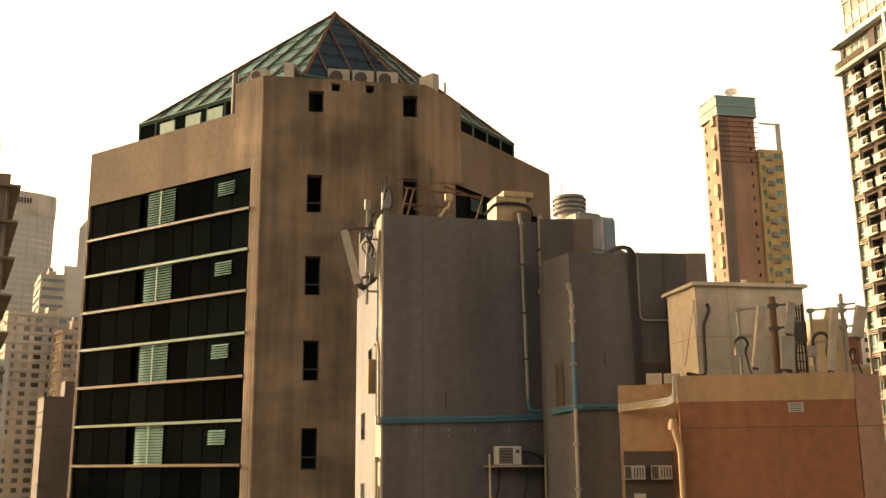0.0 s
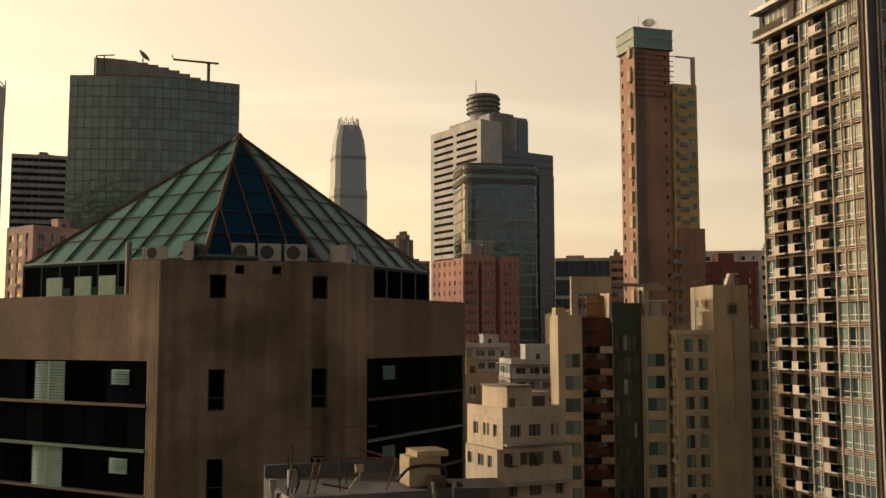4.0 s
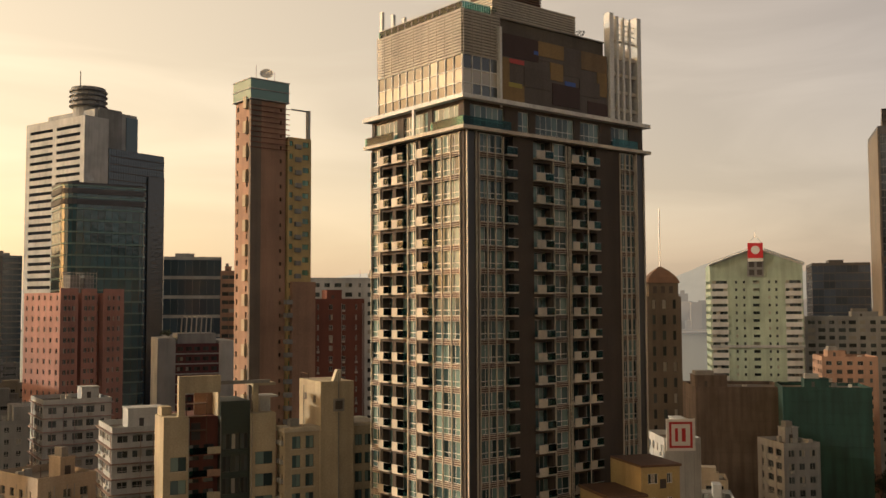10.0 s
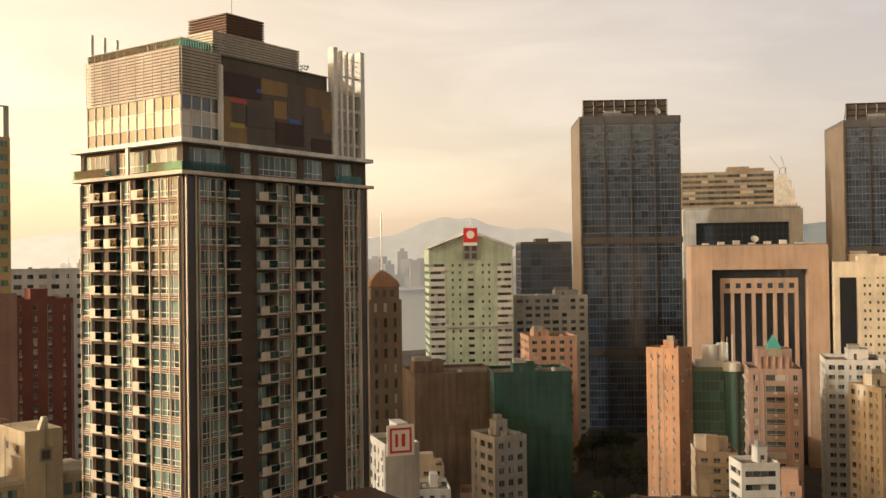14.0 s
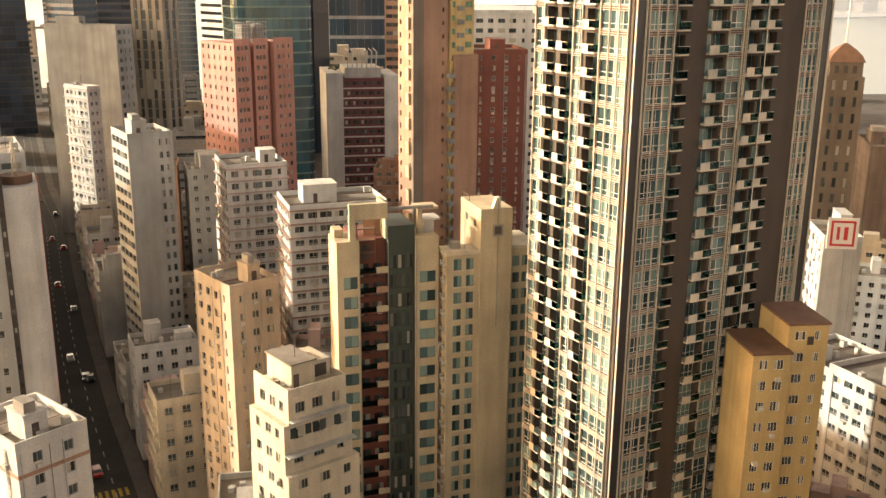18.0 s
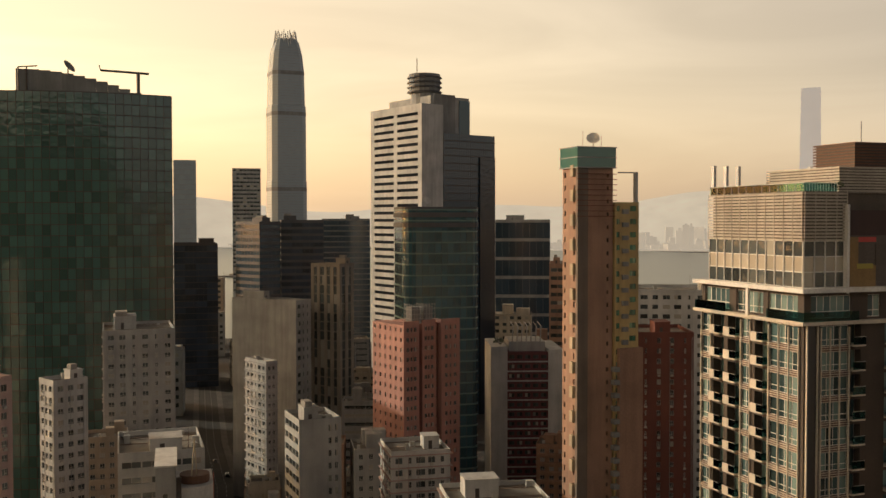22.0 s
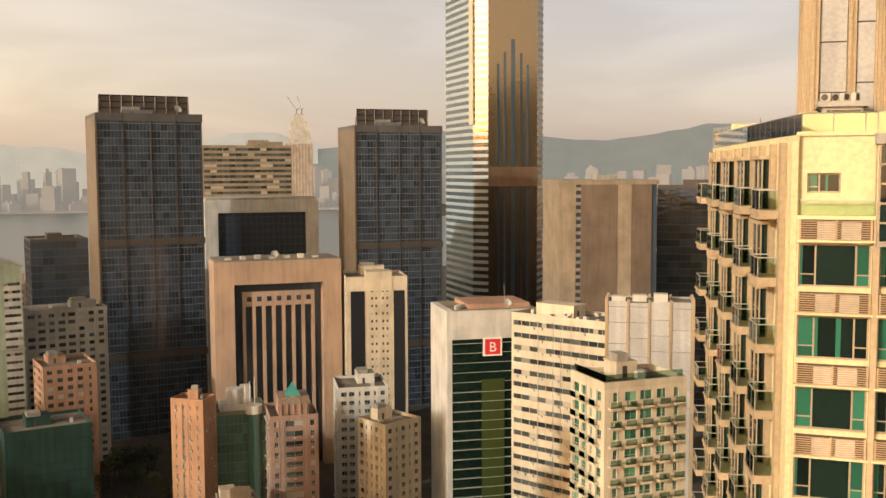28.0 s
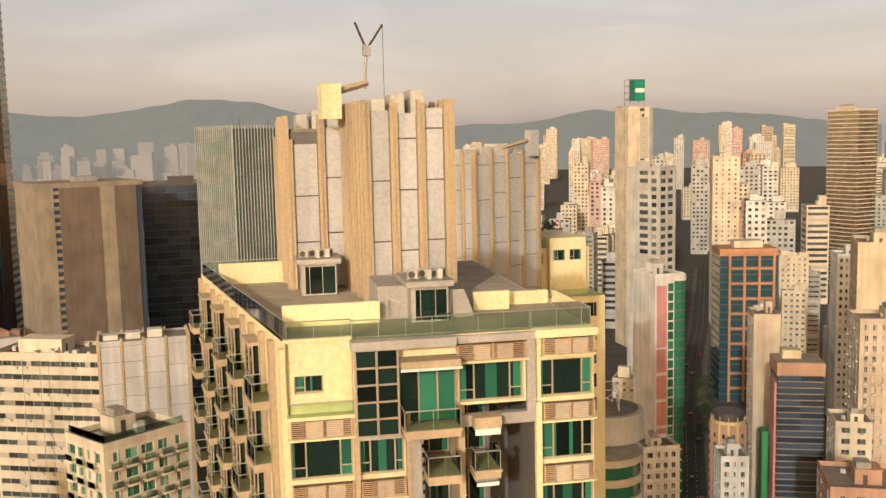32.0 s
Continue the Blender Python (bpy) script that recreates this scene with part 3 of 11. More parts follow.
block("stone_tower", "brown stone office tower with tall recessed windows", 15.1, 371.7, 48, 14.3, 8.5, 93, paint("pale_brown_stone", (0.46, 0.40, 0.32)), (2, 4), 3.6, (0.5, 0.93, 0.03), cap=80, seed=9)
block("blank_tower", "tall pale building with a blank rendered side wall", -1.3, 362, 50, 31.8, 8.6, 80, GREY_L, (3, 0), 3.2, cap=40, seed=10)
block("apartment_block", "narrow white apartment block with small balconies", -10.8, 318, 32, 13.5, 4.2, 64, WHITE, (2, 5), 3.0, (0.6, 0.4, 0.35), cap=90, ledge=0.5, seed=11)
block("slab_tower", "slim grey tower with a blank side and a glazed end", -0.2, 232, 15, 13.9, 10.4, 62.1, GREY_L, ([(7.6, 0.8), (9.2, 0.8)], 4), 3.0, (0.9, 0.5, 0.3), cap=90, panes=WINDOW_DARK, seed=12)
tower_glass("glass_office", "low glass office block with white floor bands", 137.5, 677, -12, 40, 38.5, 110.2, GLASS_BLUE, GREY_L, 13, 5, band=2.2, seed=17)
block("office_block", "brown office block with dark window bands", 108.6, 416, -15, 30, 10, 90.5, SALMON, (3, 6), 3.6, (0.95, 0.45, 0.3), cap=40, pane=(1, 1), seed=18)
block("red_tower", "brown-red tiled tower with dark recessed window slots", 97.4, 271.9, -10, 21.6, 16.4, 76.8, BROWN_RED, (4, 4), 3.0, (0.3, 0.5, 0.3), cap=60, seed=21)
block("office_block", "wide white office block with rooftop scaffolds", 117.8, 329.6, -15, 30, 40, 85, WHITE, (10, 6), 3.4, (0.5, 0.45, 0.3), cap=60, seed=22)
block("apartment_tower", "slim white apartment tower", -60.7, 252.8, 38, 8, 9, 69.6, WHITE, (3, 3), 2.9, cap=100, seed=24)
block("apartment_tower", "grey-white apartment tower with a recessed middle", -58.6, 304.4, 11, 25, 21, 76.3, GREY_L, (6, 5), 2.9, cap=100, seed=25)
block("office_block", "white block with ribbon windows and plant on the roof", -33.6, 187, 10, 20, 15.8, 66, WHITE, (4, 5), 3.0, (0.95, 0.4, 0.35), cap=100, seed=26)
block("apartment_block", "beige apartment block with small windows", 13.4, 149.4, 23, 12, 9, 50, BEIGE, (3, 4), 3.0, (0.35, 0.4, 0.3), cap=80, seed=31)
block("apartment_block", "white and pink apartment block with plants on its roof", 21.5, 231, 5, 15, 14.6, 54, WHITE, (5, 4), 2.9, (0.65, 0.5, 0.3), cap=110, seed=32, ledge=0.5, trim=PINK_SOFT)
block("apartment_block", "white block with brown balcony bands", 30.8, 197.6, 1, 15, 21.2, 51, WHITE, (7, 5), 2.9, (0.7, 0.45, 0.35), cap=110, seed=33, ledge=0.6, trim=PINK_STONE)
ob = block("apartment_block", "pale green slim block with a square rooftop sign", 133.4, 158.3, -25, 14, 7.6, 47, WHITE, (0, 4), 3.0, cap=40, seed=36)
H = 47 - GROUND
SIGN_RED = plain("sign_red", (0.45, 0.03, 0.03), 0.5)
board = part("sign_board", Shape().box(0.4, -0.3, H - 1.5, 6.4, -0.02, H + 5.0), FRAME_WHITE, ob, "white square sign with a red frame")
for q in ((1.0, H - 0.9, 5.8, H - 0.45), (1.0, H + 3.95, 5.8, H + 4.4), (1.0, H - 0.45, 1.45, H + 3.95), (5.35, H - 0.45, 5.8, H + 3.95), (2.2, H + 0.4, 2.8, H + 3.1), (3.6, H + 0.4, 4.4, H + 3.1)):
    part("sign_stroke", Shape().box(q[0], -0.36, q[1], q[2], -0.305, q[3]), SIGN_RED, board)
block("apartment_block", "grey and white narrow block", 171, 162, -17, 12, 9, 43, GREY_L, (3, 3), 3.0, cap=50, seed=37)
block("office_block", "brown building wrapped in scaffold netting", 212.4, 236.7, -32, 25, 29, 49, NET_DULL, (0, 0), 3.2, cap=0, seed=38, ledge=0.12)
block("office_block", "building wrapped in dark green scaffold netting", 226, 214, -40, 20, 25, 50, paint("green_net", (0.02, 0.075, 0.062), stain=0.5, streak=0.6), (0, 0), 3.2, cap=0, seed=39, ledge=0.12)
block("office_block", "orange-brown tiled block with a plain roof hut", 285, 251, -39, 20, 19, 56, SALMON, (5, 4), 3.0, cap=40, seed=40)
block("office_block", "grey-white block with dark bands", 318.6, 288.8, -38, 20, 33, 70, GREY_L, (8, 5), 3.2, cap=40, seed=41)
tower_glass("dark_office", "dark glass office block with a flat roof", 373, 333, -43, 30, 26, 95, GLASS_BLACK, FRAME_DARK, 3.8, 2.5, band=0.4, seed=43)
block("office_tower", "banded brown-grey office tower", 590, 376, -53, 30, 62, 145, STONE, (14, 6), 3.8, (0.97, 0.5, 0.3), cap=30, pane=(1, 1), seed=46)
block("apartment_tower", "slim orange-tiled apartment tower", 247.9, 160, 3, 10.9, 7.9, 59, ORANGE_TILE, (3, 4), 3.0, (0.25, 0.4, 0.3), cap=60, seed=49)
ob = block("office_tower", "white tower with dark glazed corners", 364, 165.6, -61, 25, 25.4, 83.4, CREAM_LIGHT, ([(10.6, 0.8), (12.4, 0.8), (15.2, 0.8), (17.0, 0.8)], 6), 3.2, (0.3, 0.35, 0.3), cap=80, seed=52)
for q in ((1.8, 7.6), (19.6, 24.2)):
    part("dark_glazing", Shape().box(q[0], -0.2, 0, q[1], -0.02, 78.5 - GROUND), RIBBON, ob)
part("raised_head", Shape().box(8.4, -0.25, 78.5 - GROUND, 19.0, 10, 86.5 - GROUND), CREAM_LIGHT, ob)
block("apartment_block", "white apartment block with stepped bays", 299, 139.5, -60, 20, 17.3, 53, WHITE, (6, 6), 3.0, cap=80, seed=53)
block("apartment_block", "cream apartment block with a tall stair shaft", 273, 111.6, -28, 13.6, 14.7, 49, CREAM_LIGHT, (5, 5), 3.0, cap=80, seed=54)
block("office_block", "long cream office block with ribbon windows", 237.5, 35.4, -21, 32, 14, 89.5, CREAM_LIGHT, (4, 12), 3.3, (0.97, 0.4, 0.3), cap=120, pane=(2, 1), seed=56, clutter=4, acs=0.3)
block("apartment_tower", "cream apartment tower with green glazed bays", 151, 24.5, -51, 11.2, 15.2, 93.6, CREAM_LIGHT, (5, 4), 3.1, (0.6, 0.5, 0.3), panes=WINDOW_GREEN, cap=120, seed=57)
RAIL_PALE = clear_glass("pale_rail_glass", (0.62, 0.72, 0.64))
ob = [o for o in scene.collection.objects if o.name.startswith("apartment_tower") and abs(o.matrix_basis.translation.x - 151) < 0.1][0]
for face, spots in ((0, (1.6, 4.4, 7.4, 10.6, 13.4)), (3, (2.4, 5.6, 8.8))):
    length, fn = on_face(face, 15.2, 11.2)
    for k in range(7):
        z = 93.6 - GROUND - 2.9 - 3.1 * k
        for e in spots:
            a, b = fn(e - 0.95, 0.02, z - 0.35), fn(e + 0.95, 1.0, z)
            q = part("balcony", Shape().box(min(a[0], b[0]), min(a[1], b[1]), z - 0.35, max(a[0], b[0]), max(a[1], b[1]), z), CREAM_LIGHT, ob)
            a, b = fn(e - 0.95, 0.95, z), fn(e + 0.95, 1.0, z + 0.95)
            part("glass_rail", Shape().box(min(a[0], b[0]), min(a[1], b[1]), z, max(a[0], b[0]), max(a[1], b[1]), z + 0.95), RAIL_PALE, q)
for q in ((0.5, 0.4, 14.6, 0.5), (0.4, 0.5, 0.5, 10.8)):
    part("terrace_rail", Shape().box(q[0], q[1], 93.6 - GROUND + 1.1, q[2], q[3], 93.6 - GROUND + 2.2), RAIL_PALE, ob)
tower_glass("dark_office", "black glass office block", 516.8, 57.3, -84, 40, 40, 118.4, GLASS_BLACK, FRAME_DARK, 3.8, 3, band=0.4, seed=63)


# ---- the pyramid-roofed office ----
RIBBED, rn, rl, rp = nodes_of("ribbed_concrete")
tc = rn.new("ShaderNodeTexCoord")
wv = rn.new("ShaderNodeTexWave")
wv.wave_type, wv.bands_direction = "BANDS", "DIAGONAL"
wv.inputs["Scale"].default_value, wv.inputs["Distortion"].default_value = 4.6, 0.6
flat = rn.new("ShaderNodeMapping")
flat.inputs["Scale"].default_value = (1.0, -1.0, 0.0)
rl.new(tc.outputs["Object"], flat.inputs["Vector"])
rl.new(flat.outputs[0], wv.inputs["Vector"])
big = rn.new("ShaderNodeTexNoise")
big.inputs["Scale"].default_value, big.inputs["Detail"].default_value = 0.35, 6
rl.new(tc.outputs["Object"], big.inputs["Vector"])
runs = rn.new("ShaderNodeTexNoise")
runs.inputs["Scale"].default_value, runs.inputs["Detail"].default_value = 1.0, 5
stretch = rn.new("ShaderNodeMapping")
stretch.inputs["Scale"].default_value = (1.6, 1.6, 0.10)
rl.new(tc.outputs["Object"], stretch.inputs["Vector"])
rl.new(stretch.outputs[0], runs.inputs["Vector"])
cr = rn.new("ShaderNodeValToRGB")
cr.color_ramp.elements[0].position, cr.color_ramp.elements[0].color = 0.30, (0.05, 0.036, 0.027, 1)
cr.color_ramp.elements[1].position, cr.color_ramp.elements[1].color = 0.62, (0.30, 0.232, 0.17, 1)
mx = rn.new("ShaderNodeMath")
mx.operation = "ADD"
rl.new(big.outputs["Fac"], mx.inputs[0]), rl.new(runs.outputs["Fac"], mx.inputs[1])
hf = rn.new("ShaderNodeMath")
hf.operation = "MULTIPLY"
hf.inputs[1].default_value = 0.5
rl.new(mx.outputs[0], hf.inputs[0]), rl.new(hf.outputs[0], cr.inputs[0])
# dark damp stains in wide blotches
damp = rn.new("ShaderNodeTexNoise")
damp.inputs["Scale"].default_value, damp.inputs["Detail"].default_value, damp.inputs["Roughness"].default_value = 0.9, 7, 0.62
wide = rn.new("ShaderNodeMapping")
wide.inputs["Scale"].default_value, wide.inputs["Location"].default_value = (0.28, 0.28, 0.55), (3.1, 1.7, 0.4)
rl.new(tc.outputs["Object"], wide.inputs["Vector"]), rl.new(wide.outputs[0], damp.inputs["Vector"])
dark = rn.new("ShaderNodeMapRange")
for k, v in zip(("From Min", "From Max", "To Min", "To Max"), (0.44, 0.62, 1.0, 0.68)):
    dark.inputs[k].default_value = v
rl.new(damp.outputs["Fac"], dark.inputs["Value"])
soil = rn.new("ShaderNodeVectorMath")
soil.operation = "SCALE"
rl.new(cr.outputs[0], soil.inputs[0]), rl.new(dark.outputs[0], soil.inputs["Scale"])
rl.new(soil.outputs[0], rp.inputs["Base Color"])
rp.inputs["Roughness"].default_value = 0.9
bp = rn.new("ShaderNodeBump")
bp.inputs["Strength"].default_value, bp.inputs["Distance"].default_value = 0.32, 0.05
rl.new(wv.outputs["Fac"], bp.inputs["Height"]), rl.new(bp.outputs[0], rp.inputs["Normal"])

PYR_GLASS = glass("pyramid_glass", (0.09, 0.215, 0.215), 0.22, 0.18, wavy=0.01, spec=0.22)
# the front slope's blue reflection is put into its glass colour
PYR_REFLECT = glass("deep_blue_reflection_glass", (0.004, 0.035, 0.075), 0.10, 0.22, wavy=0.01, spec=0.1)
OFFICE_GLASS = glass("dark_office_glass", (0.004, 0.006, 0.006), 0.05, 0.6, wavy=0.02, spec=0.02)
OFFICE_GLASS.node_tree.nodes["Principled BSDF"].inputs["IOR"].default_value = 1.12
GREEN_TRIM = plain("green_enamel_trim", (0.075, 0.15, 0.13), 0.5, 0.1)
LOUVRE = paint("grey_green_louvre", (0.19, 0.38, 0.32), 0.6, 0.15, vary=0)


SMOOTH_BAND = paint("smooth_brown_concrete", (0.265, 0.21, 0.16), 0.9, stain=0.5, streak=0.5, vary=0)


def fan_unit(par, x, y, z, turn, w=0.95, d=0.4, h=0.75, name="air_conditioner"):
    """A split air conditioner: casing, fan grille and feet."""
    ob = part(name, Shape().box(-w / 2, 0, 0.08, w / 2, d, h).box(-w / 2, 0.05, 0, -w / 2 + 0.06, d, 0.08).box(w / 2 - 0.06, 0.05, 0, w / 2, d, 0.08), AC_WHITE, par)
    ob.matrix_basis = pose(x, y, z, 0, 0, turn)
    g = Shape()
    n = 14
    c = (-w * 0.12, -0.012, h * 0.54)
    ring = [(c[0] + h * 0.36 * math.cos(2 * math.pi * j / n), -0.012, c[2] + h * 0.36 * math.sin(2 * math.pi * j / n)) for j in range(n)]
    i = len(g.v)
    g.v += ring
    g.f.append(tuple(range(i, i + n)))
    g.m.append(0)
    part("fan_grille", g, FRAME_DARK, ob)
    return ob


GREY_WALL = paint("weathered_grey_render", (0.20, 0.20, 0.215), 0.9, stain=0.5, streak=0.7, vary=0)
CREAM_EDGE = paint("cream_side_wall", (0.58, 0.53, 0.44), 0.9, vary=0)
BROWN_PAINT = paint("brown_painted_wall", (0.33, 0.145, 0.075), 0.8, stain=0.25, vary=0)
TAN_PAINT = paint("tan_painted_band", (0.52, 0.35, 0.21), 0.8, stain=0.35, vary=0)
TANK_PAINT = paint("cream_tank_wall", (0.88, 0.83, 0.72), 0.8, stain=0.4, streak=0.6, vary=0)
PIPE_GREY = paint("grey_pipe", (0.42, 0.42, 0.40), 0.6, vary=0)
CABLE = plain("black_cable", (0.02, 0.02, 0.022), 0.6)
ANTENNA = paint("antenna_shell", (0.52, 0.49, 0.42), 0.5, stain=0.2)


def run_pipe(name, pts, r, mat, par, n=8):
    s = Shape()
    for a, b in zip(pts, pts[1:]):
        s.bar(a, b, r, n=n)
    for p in pts[1:-1]:
        s.box(p[0] - r * 1.2, p[1] - r * 1.2, p[2] - r * 1.2, p[0] + r * 1.2, p[1] + r * 1.2, p[2] + r * 1.2)
    return part(name, s, mat, par)


def pyramid_office():
    ob = thing("pyramid_office", "brown ribbed concrete office block with a green glass pyramid roof", "office building", -3.3, 32.7, 56)
    S, SY, top, tall = 14.6, 15.0, 58.4 - GROUND, 59.6 - GROUND
    fh = 3.16
    gtop = 56.0 - GROUND
    rows = 12
    z0 = gtop - rows * fh
    # walls: stretches of the outline, counter-clockwise, with the glazed bays cut out
    A, B = (4.4, 0.0), (0.0, 4.5)
    w = Shape()
    for (x0, y0), (x1, y1), h in (((6.9, 0), (S, 0), top), ((S, 0), (S, SY), top), ((S, SY), (0, SY), top), ((0, SY), (0, 6.05), top)):
        w.quad((x0, y0, gtop), (x1, y1, gtop), (x1, y1, h), (x0, y0, h), 1)
    w.quad((S, 0, 0), (S, SY, 0), (S, SY, gtop), (S, 0, gtop)), w.quad((S, SY, 0), (0, SY, 0), (0, SY, gtop), (S, SY, gtop))
    w.quad((14.35, 0, 0), (S, 0, 0), (S, 0, gtop), (14.35, 0, gtop)), w.quad((0, SY, 0), (0, 14.85, 0), (0, 14.85, gtop), (0, SY, gtop))
    w.quad((0, 5.05, 0), (0, 4.5, 0), (0, 4.5, gtop), (0, 5.05, gtop)), w.quad((4.4, 0, 0), (6.45, 0, 0), (6.45, 0, gtop), (4.4, 0, gtop))
    w.quad((0, 6.05, gtop), (0, 4.5, gtop), (0, 4.5, tall), (0, 6.05, tall)), w.quad((4.4, 0, gtop), (6.9, 0, gtop), (6.9, 0, tall), (4.4, 0, tall))
    w.quad((6.9, 0, top), (6.9, 0.9, top), (6.9, 0.9, tall), (6.9, 0, tall)), w.quad((0.9, 6.05, top), (0, 6.05, top), (0, 6.05, tall), (0.9, 6.05, tall))
    # the chamfered corner with its narrow windows
    L = math.dist(A, B)
    dx, dy = (A[0] - B[0]) / L, (A[1] - B[1]) / L
    nx, ny = dy, -dx
    face = (L, lambda s, o, z: (B[0] + dx * s + nx * o, B[1] + dy * s + ny * o, z))
    low = 56.65 - GROUND
    cols = [(2.0, 0.58), (5.68, 0.58)]
    holes, fn = facade(w, face, 0, 0, low - 15 * 3.16, low, cols, 15, 0.5, 0.465, 0.235, 0.35)
    w.quad(fn(0, 0, 0), fn(L, 0, 0), fn(L, 0, low - 47.4), fn(0, 0, low - 47.4))
    w.quad(fn(0, 0, low), fn(L, 0, low), fn(L, 0, 58.22 - GROUND), fn(0, 0, 58.22 - GROUND))
    up, _ = facade(w, face, 0, 0, 58.22 - GROUND, 59.09 - GROUND, cols, 1, 0.5, 0.99, 0.01, 0.35)
    squares, _ = facade(w, face, 0, 0, 59.09 - GROUND, tall, [(2.75, 0.33), (4.08, 0.33)], 1, 0.5, 0.62, 0.06, 0.35)
    part("wall", w, [RIBBED, SMOOTH_BAND], ob)
    turn = math.degrees(math.atan2(dy, dx))
    for s, z, ww, hh in holes + up + squares:
        o = new("window", pane_mesh(ww, hh, 1, 2 if hh > 1 else 1, FRAME_DARK, OFFICE_GLASS))
        o.parent = ob
        o.matrix_basis = pose(*fn(s, -0.34, z), 0, 0, turn)
    # roof slab and parapet coping
    part("roof", Shape().prism([(4.6, 0.2), (S - 0.2, 0.2), (S - 0.2, SY - 0.2), (0.2, SY - 0.2), (0.2, 4.7)], top - 0.9, top - 0.6), ROOF, ob)
    part("tower_roof", Shape().prism([(0.05, 6.0), (0.05, 4.55), (4.45, 0.05), (6.85, 0.05), (6.85, 0.9), (0.9, 6.0)], tall - 0.12, tall - 0.01), ROOF, ob)
    # glazed bays of the two long sides: panes, green floor lines and louvre panels
    for side in (0, 1):
        length = (14.85 - 5.05) if side == 0 else (14.35 - 6.45)
        n = 9 if side == 0 else 8

        def at(s, o, z, side=side):
            return (-o, 14.85 - s, z) if side == 0 else (6.45 + s, -o, z)

        part("glazing_core", _core(at, length, gtop), OFFICE_GLASS, ob)
        for q in range(rows):
            za = z0 + q * fh
            for j in range(n):
                a, b = length * j / n, length * (j + 1) / n
                lou = (side == 0 and j == 3) or (side == 1 and j == 1 and q % 2)
                for half in (0, 1):
                    zz, zt = za + half * fh / 2 + 0.05, za + (half + 1) * fh / 2 - 0.05
                    if lou and half == 1 and side == 0:
                        continue
                    g = Shape()
                    g.quad(at(a + 0.03, -0.12, zz), at(b - 0.03, -0.12, zz), at(b - 0.03, -0.12, zt), at(a + 0.03, -0.12, zt))
                    if q >= rows - 5:
                        part("pane", g, OFFICE_GLASS, ob)
                if lou and side == 0 and j == 3:
                    s = Shape()
                    a2, b2 = 3.85, 5.5
                    zz, zt = za + fh / 2 + 0.04, za + fh - 0.04
                    k = 14
                    for e in range(k):
                        h0, h1 = zz + (zt - zz) * e / k, zz + (zt - zz) * (e + 0.8) / k
                        s.quad(at(a2, -0.02, h0), at(b2, -0.02, h0), at(b2, -0.1, h1), at(a2, -0.1, h1))
                    s.quad(at((a2 + b2) / 2 - 0.04, 0.0, zz), at((a2 + b2) / 2 + 0.04, 0.0, zz), at((a2 + b2) / 2 + 0.04, 0.0, zt), at((a2 + b2) / 2 - 0.04, 0.0, zt))
                    part("louvre", s, LOUVRE, ob)
            s = Shape()
            a2, zz, zt = (8.0 if side == 0 else 1.2), za + fh - 0.85, za + fh - 0.3
            for e in range(6):
                h0, h1 = zz + (zt - zz) * e / 6, zz + (zt - zz) * (e + 0.8) / 6
                s.quad(at(a2, 0.0, h0), at(a2 + 0.9, 0.0, h0), at(a2 + 0.9, -0.08, h1), at(a2, -0.08, h1))
            part("vent", s, LOUVRE, ob)
            for half in (0, 1):
                zz = za + half * fh / 2
                s = Shape()
                p0, p1 = at(0, 0.05, zz - 0.05), at(length, -0.16, zz + 0.05)
                s.box(min(p0[0], p1[0]), min(p0[1], p1[1]), zz - 0.05, max(p0[0], p1[0]), max(p0[1], p1[1]), zz + 0.05)
                part("floor_line", s, GREEN_TRIM if half == 0 else FRAME_DARK, ob)
    # clerestory and glass pyramid
    eave = 59.75 - GROUND
    ring = [(4.95, 1.2), (13.3, 1.2), (13.3, 13.35), (1.2, 13.35), (1.2, 3.6)]
    apex = Vector((6.8, 6.9, 65.5 - GROUND))
    for k in range(5):
        p0, p1 = Vector((*ring[k], 0)), Vector((*ring[(k + 1) % 5], 0))
        run = (p1 - p0).length
        n = max(3, int(run / 1.05))
        for j in range(n):
            a, b = p0.lerp(p1, j / n), p0.lerp(p1, (j + 1) / n)
            part("clerestory_pane", _quad((a.x, a.y, top - 0.6), (b.x, b.y, top - 0.6), (b.x, b.y, eave), (a.x, a.y, eave)), OFFICE_GLASS, ob)
        s = Shape()
        for j in range(n + 1):
            a = p0.lerp(p1, j / n)
            s.bar((a.x, a.y, top - 0.6), (a.x, a.y, eave), 0.05, n=4)
        s.bar((p0.x, p0.y, eave), (p1.x, p1.y, eave), 0.1, n=4)
        part("clerestory_frame", s, GREEN_TRIM, ob)
        # panes of this slope, row by row, cut off at the hips
        base = [Vector((p0.x, p0.y, eave)), Vector((p1.x, p1.y, eave))]
        along = (base[1] - base[0]).normalized()
        foot = base[0] + along * (apex - base[0]).dot(along)
        up_ = apex - foot
        Sx, fx = up_.length, (foot - base[0]).length
        up_ = up_ / Sx
        cols, rws = max(3, int(round(run / 1.15))), 6
        for j in range(cols):
            for e in range(rws):
                poly = [(run * j / cols, Sx * e / rws), (run * (j + 1) / cols, Sx * e / rws), (run * (j + 1) / cols, Sx * (e + 1) / rws), (run * j / cols, Sx * (e + 1) / rws)]
                poly = _clip(poly, (fx, Sx), (0.0, 0.0))
                poly = _clip(poly, (run, 0.0), (fx, Sx))
                if len(poly) > 2:
                    g = Shape()
                    g.v = [tuple(base[0] + along * a + up_ * b) for a, b in poly]
                    g.f, g.m = [tuple(range(len(poly)))], [0]
                    part("roof_pane", g, PYR_REFLECT if k == 4 else PYR_GLASS, ob)
        nrm = along.cross(up_) * 0.05
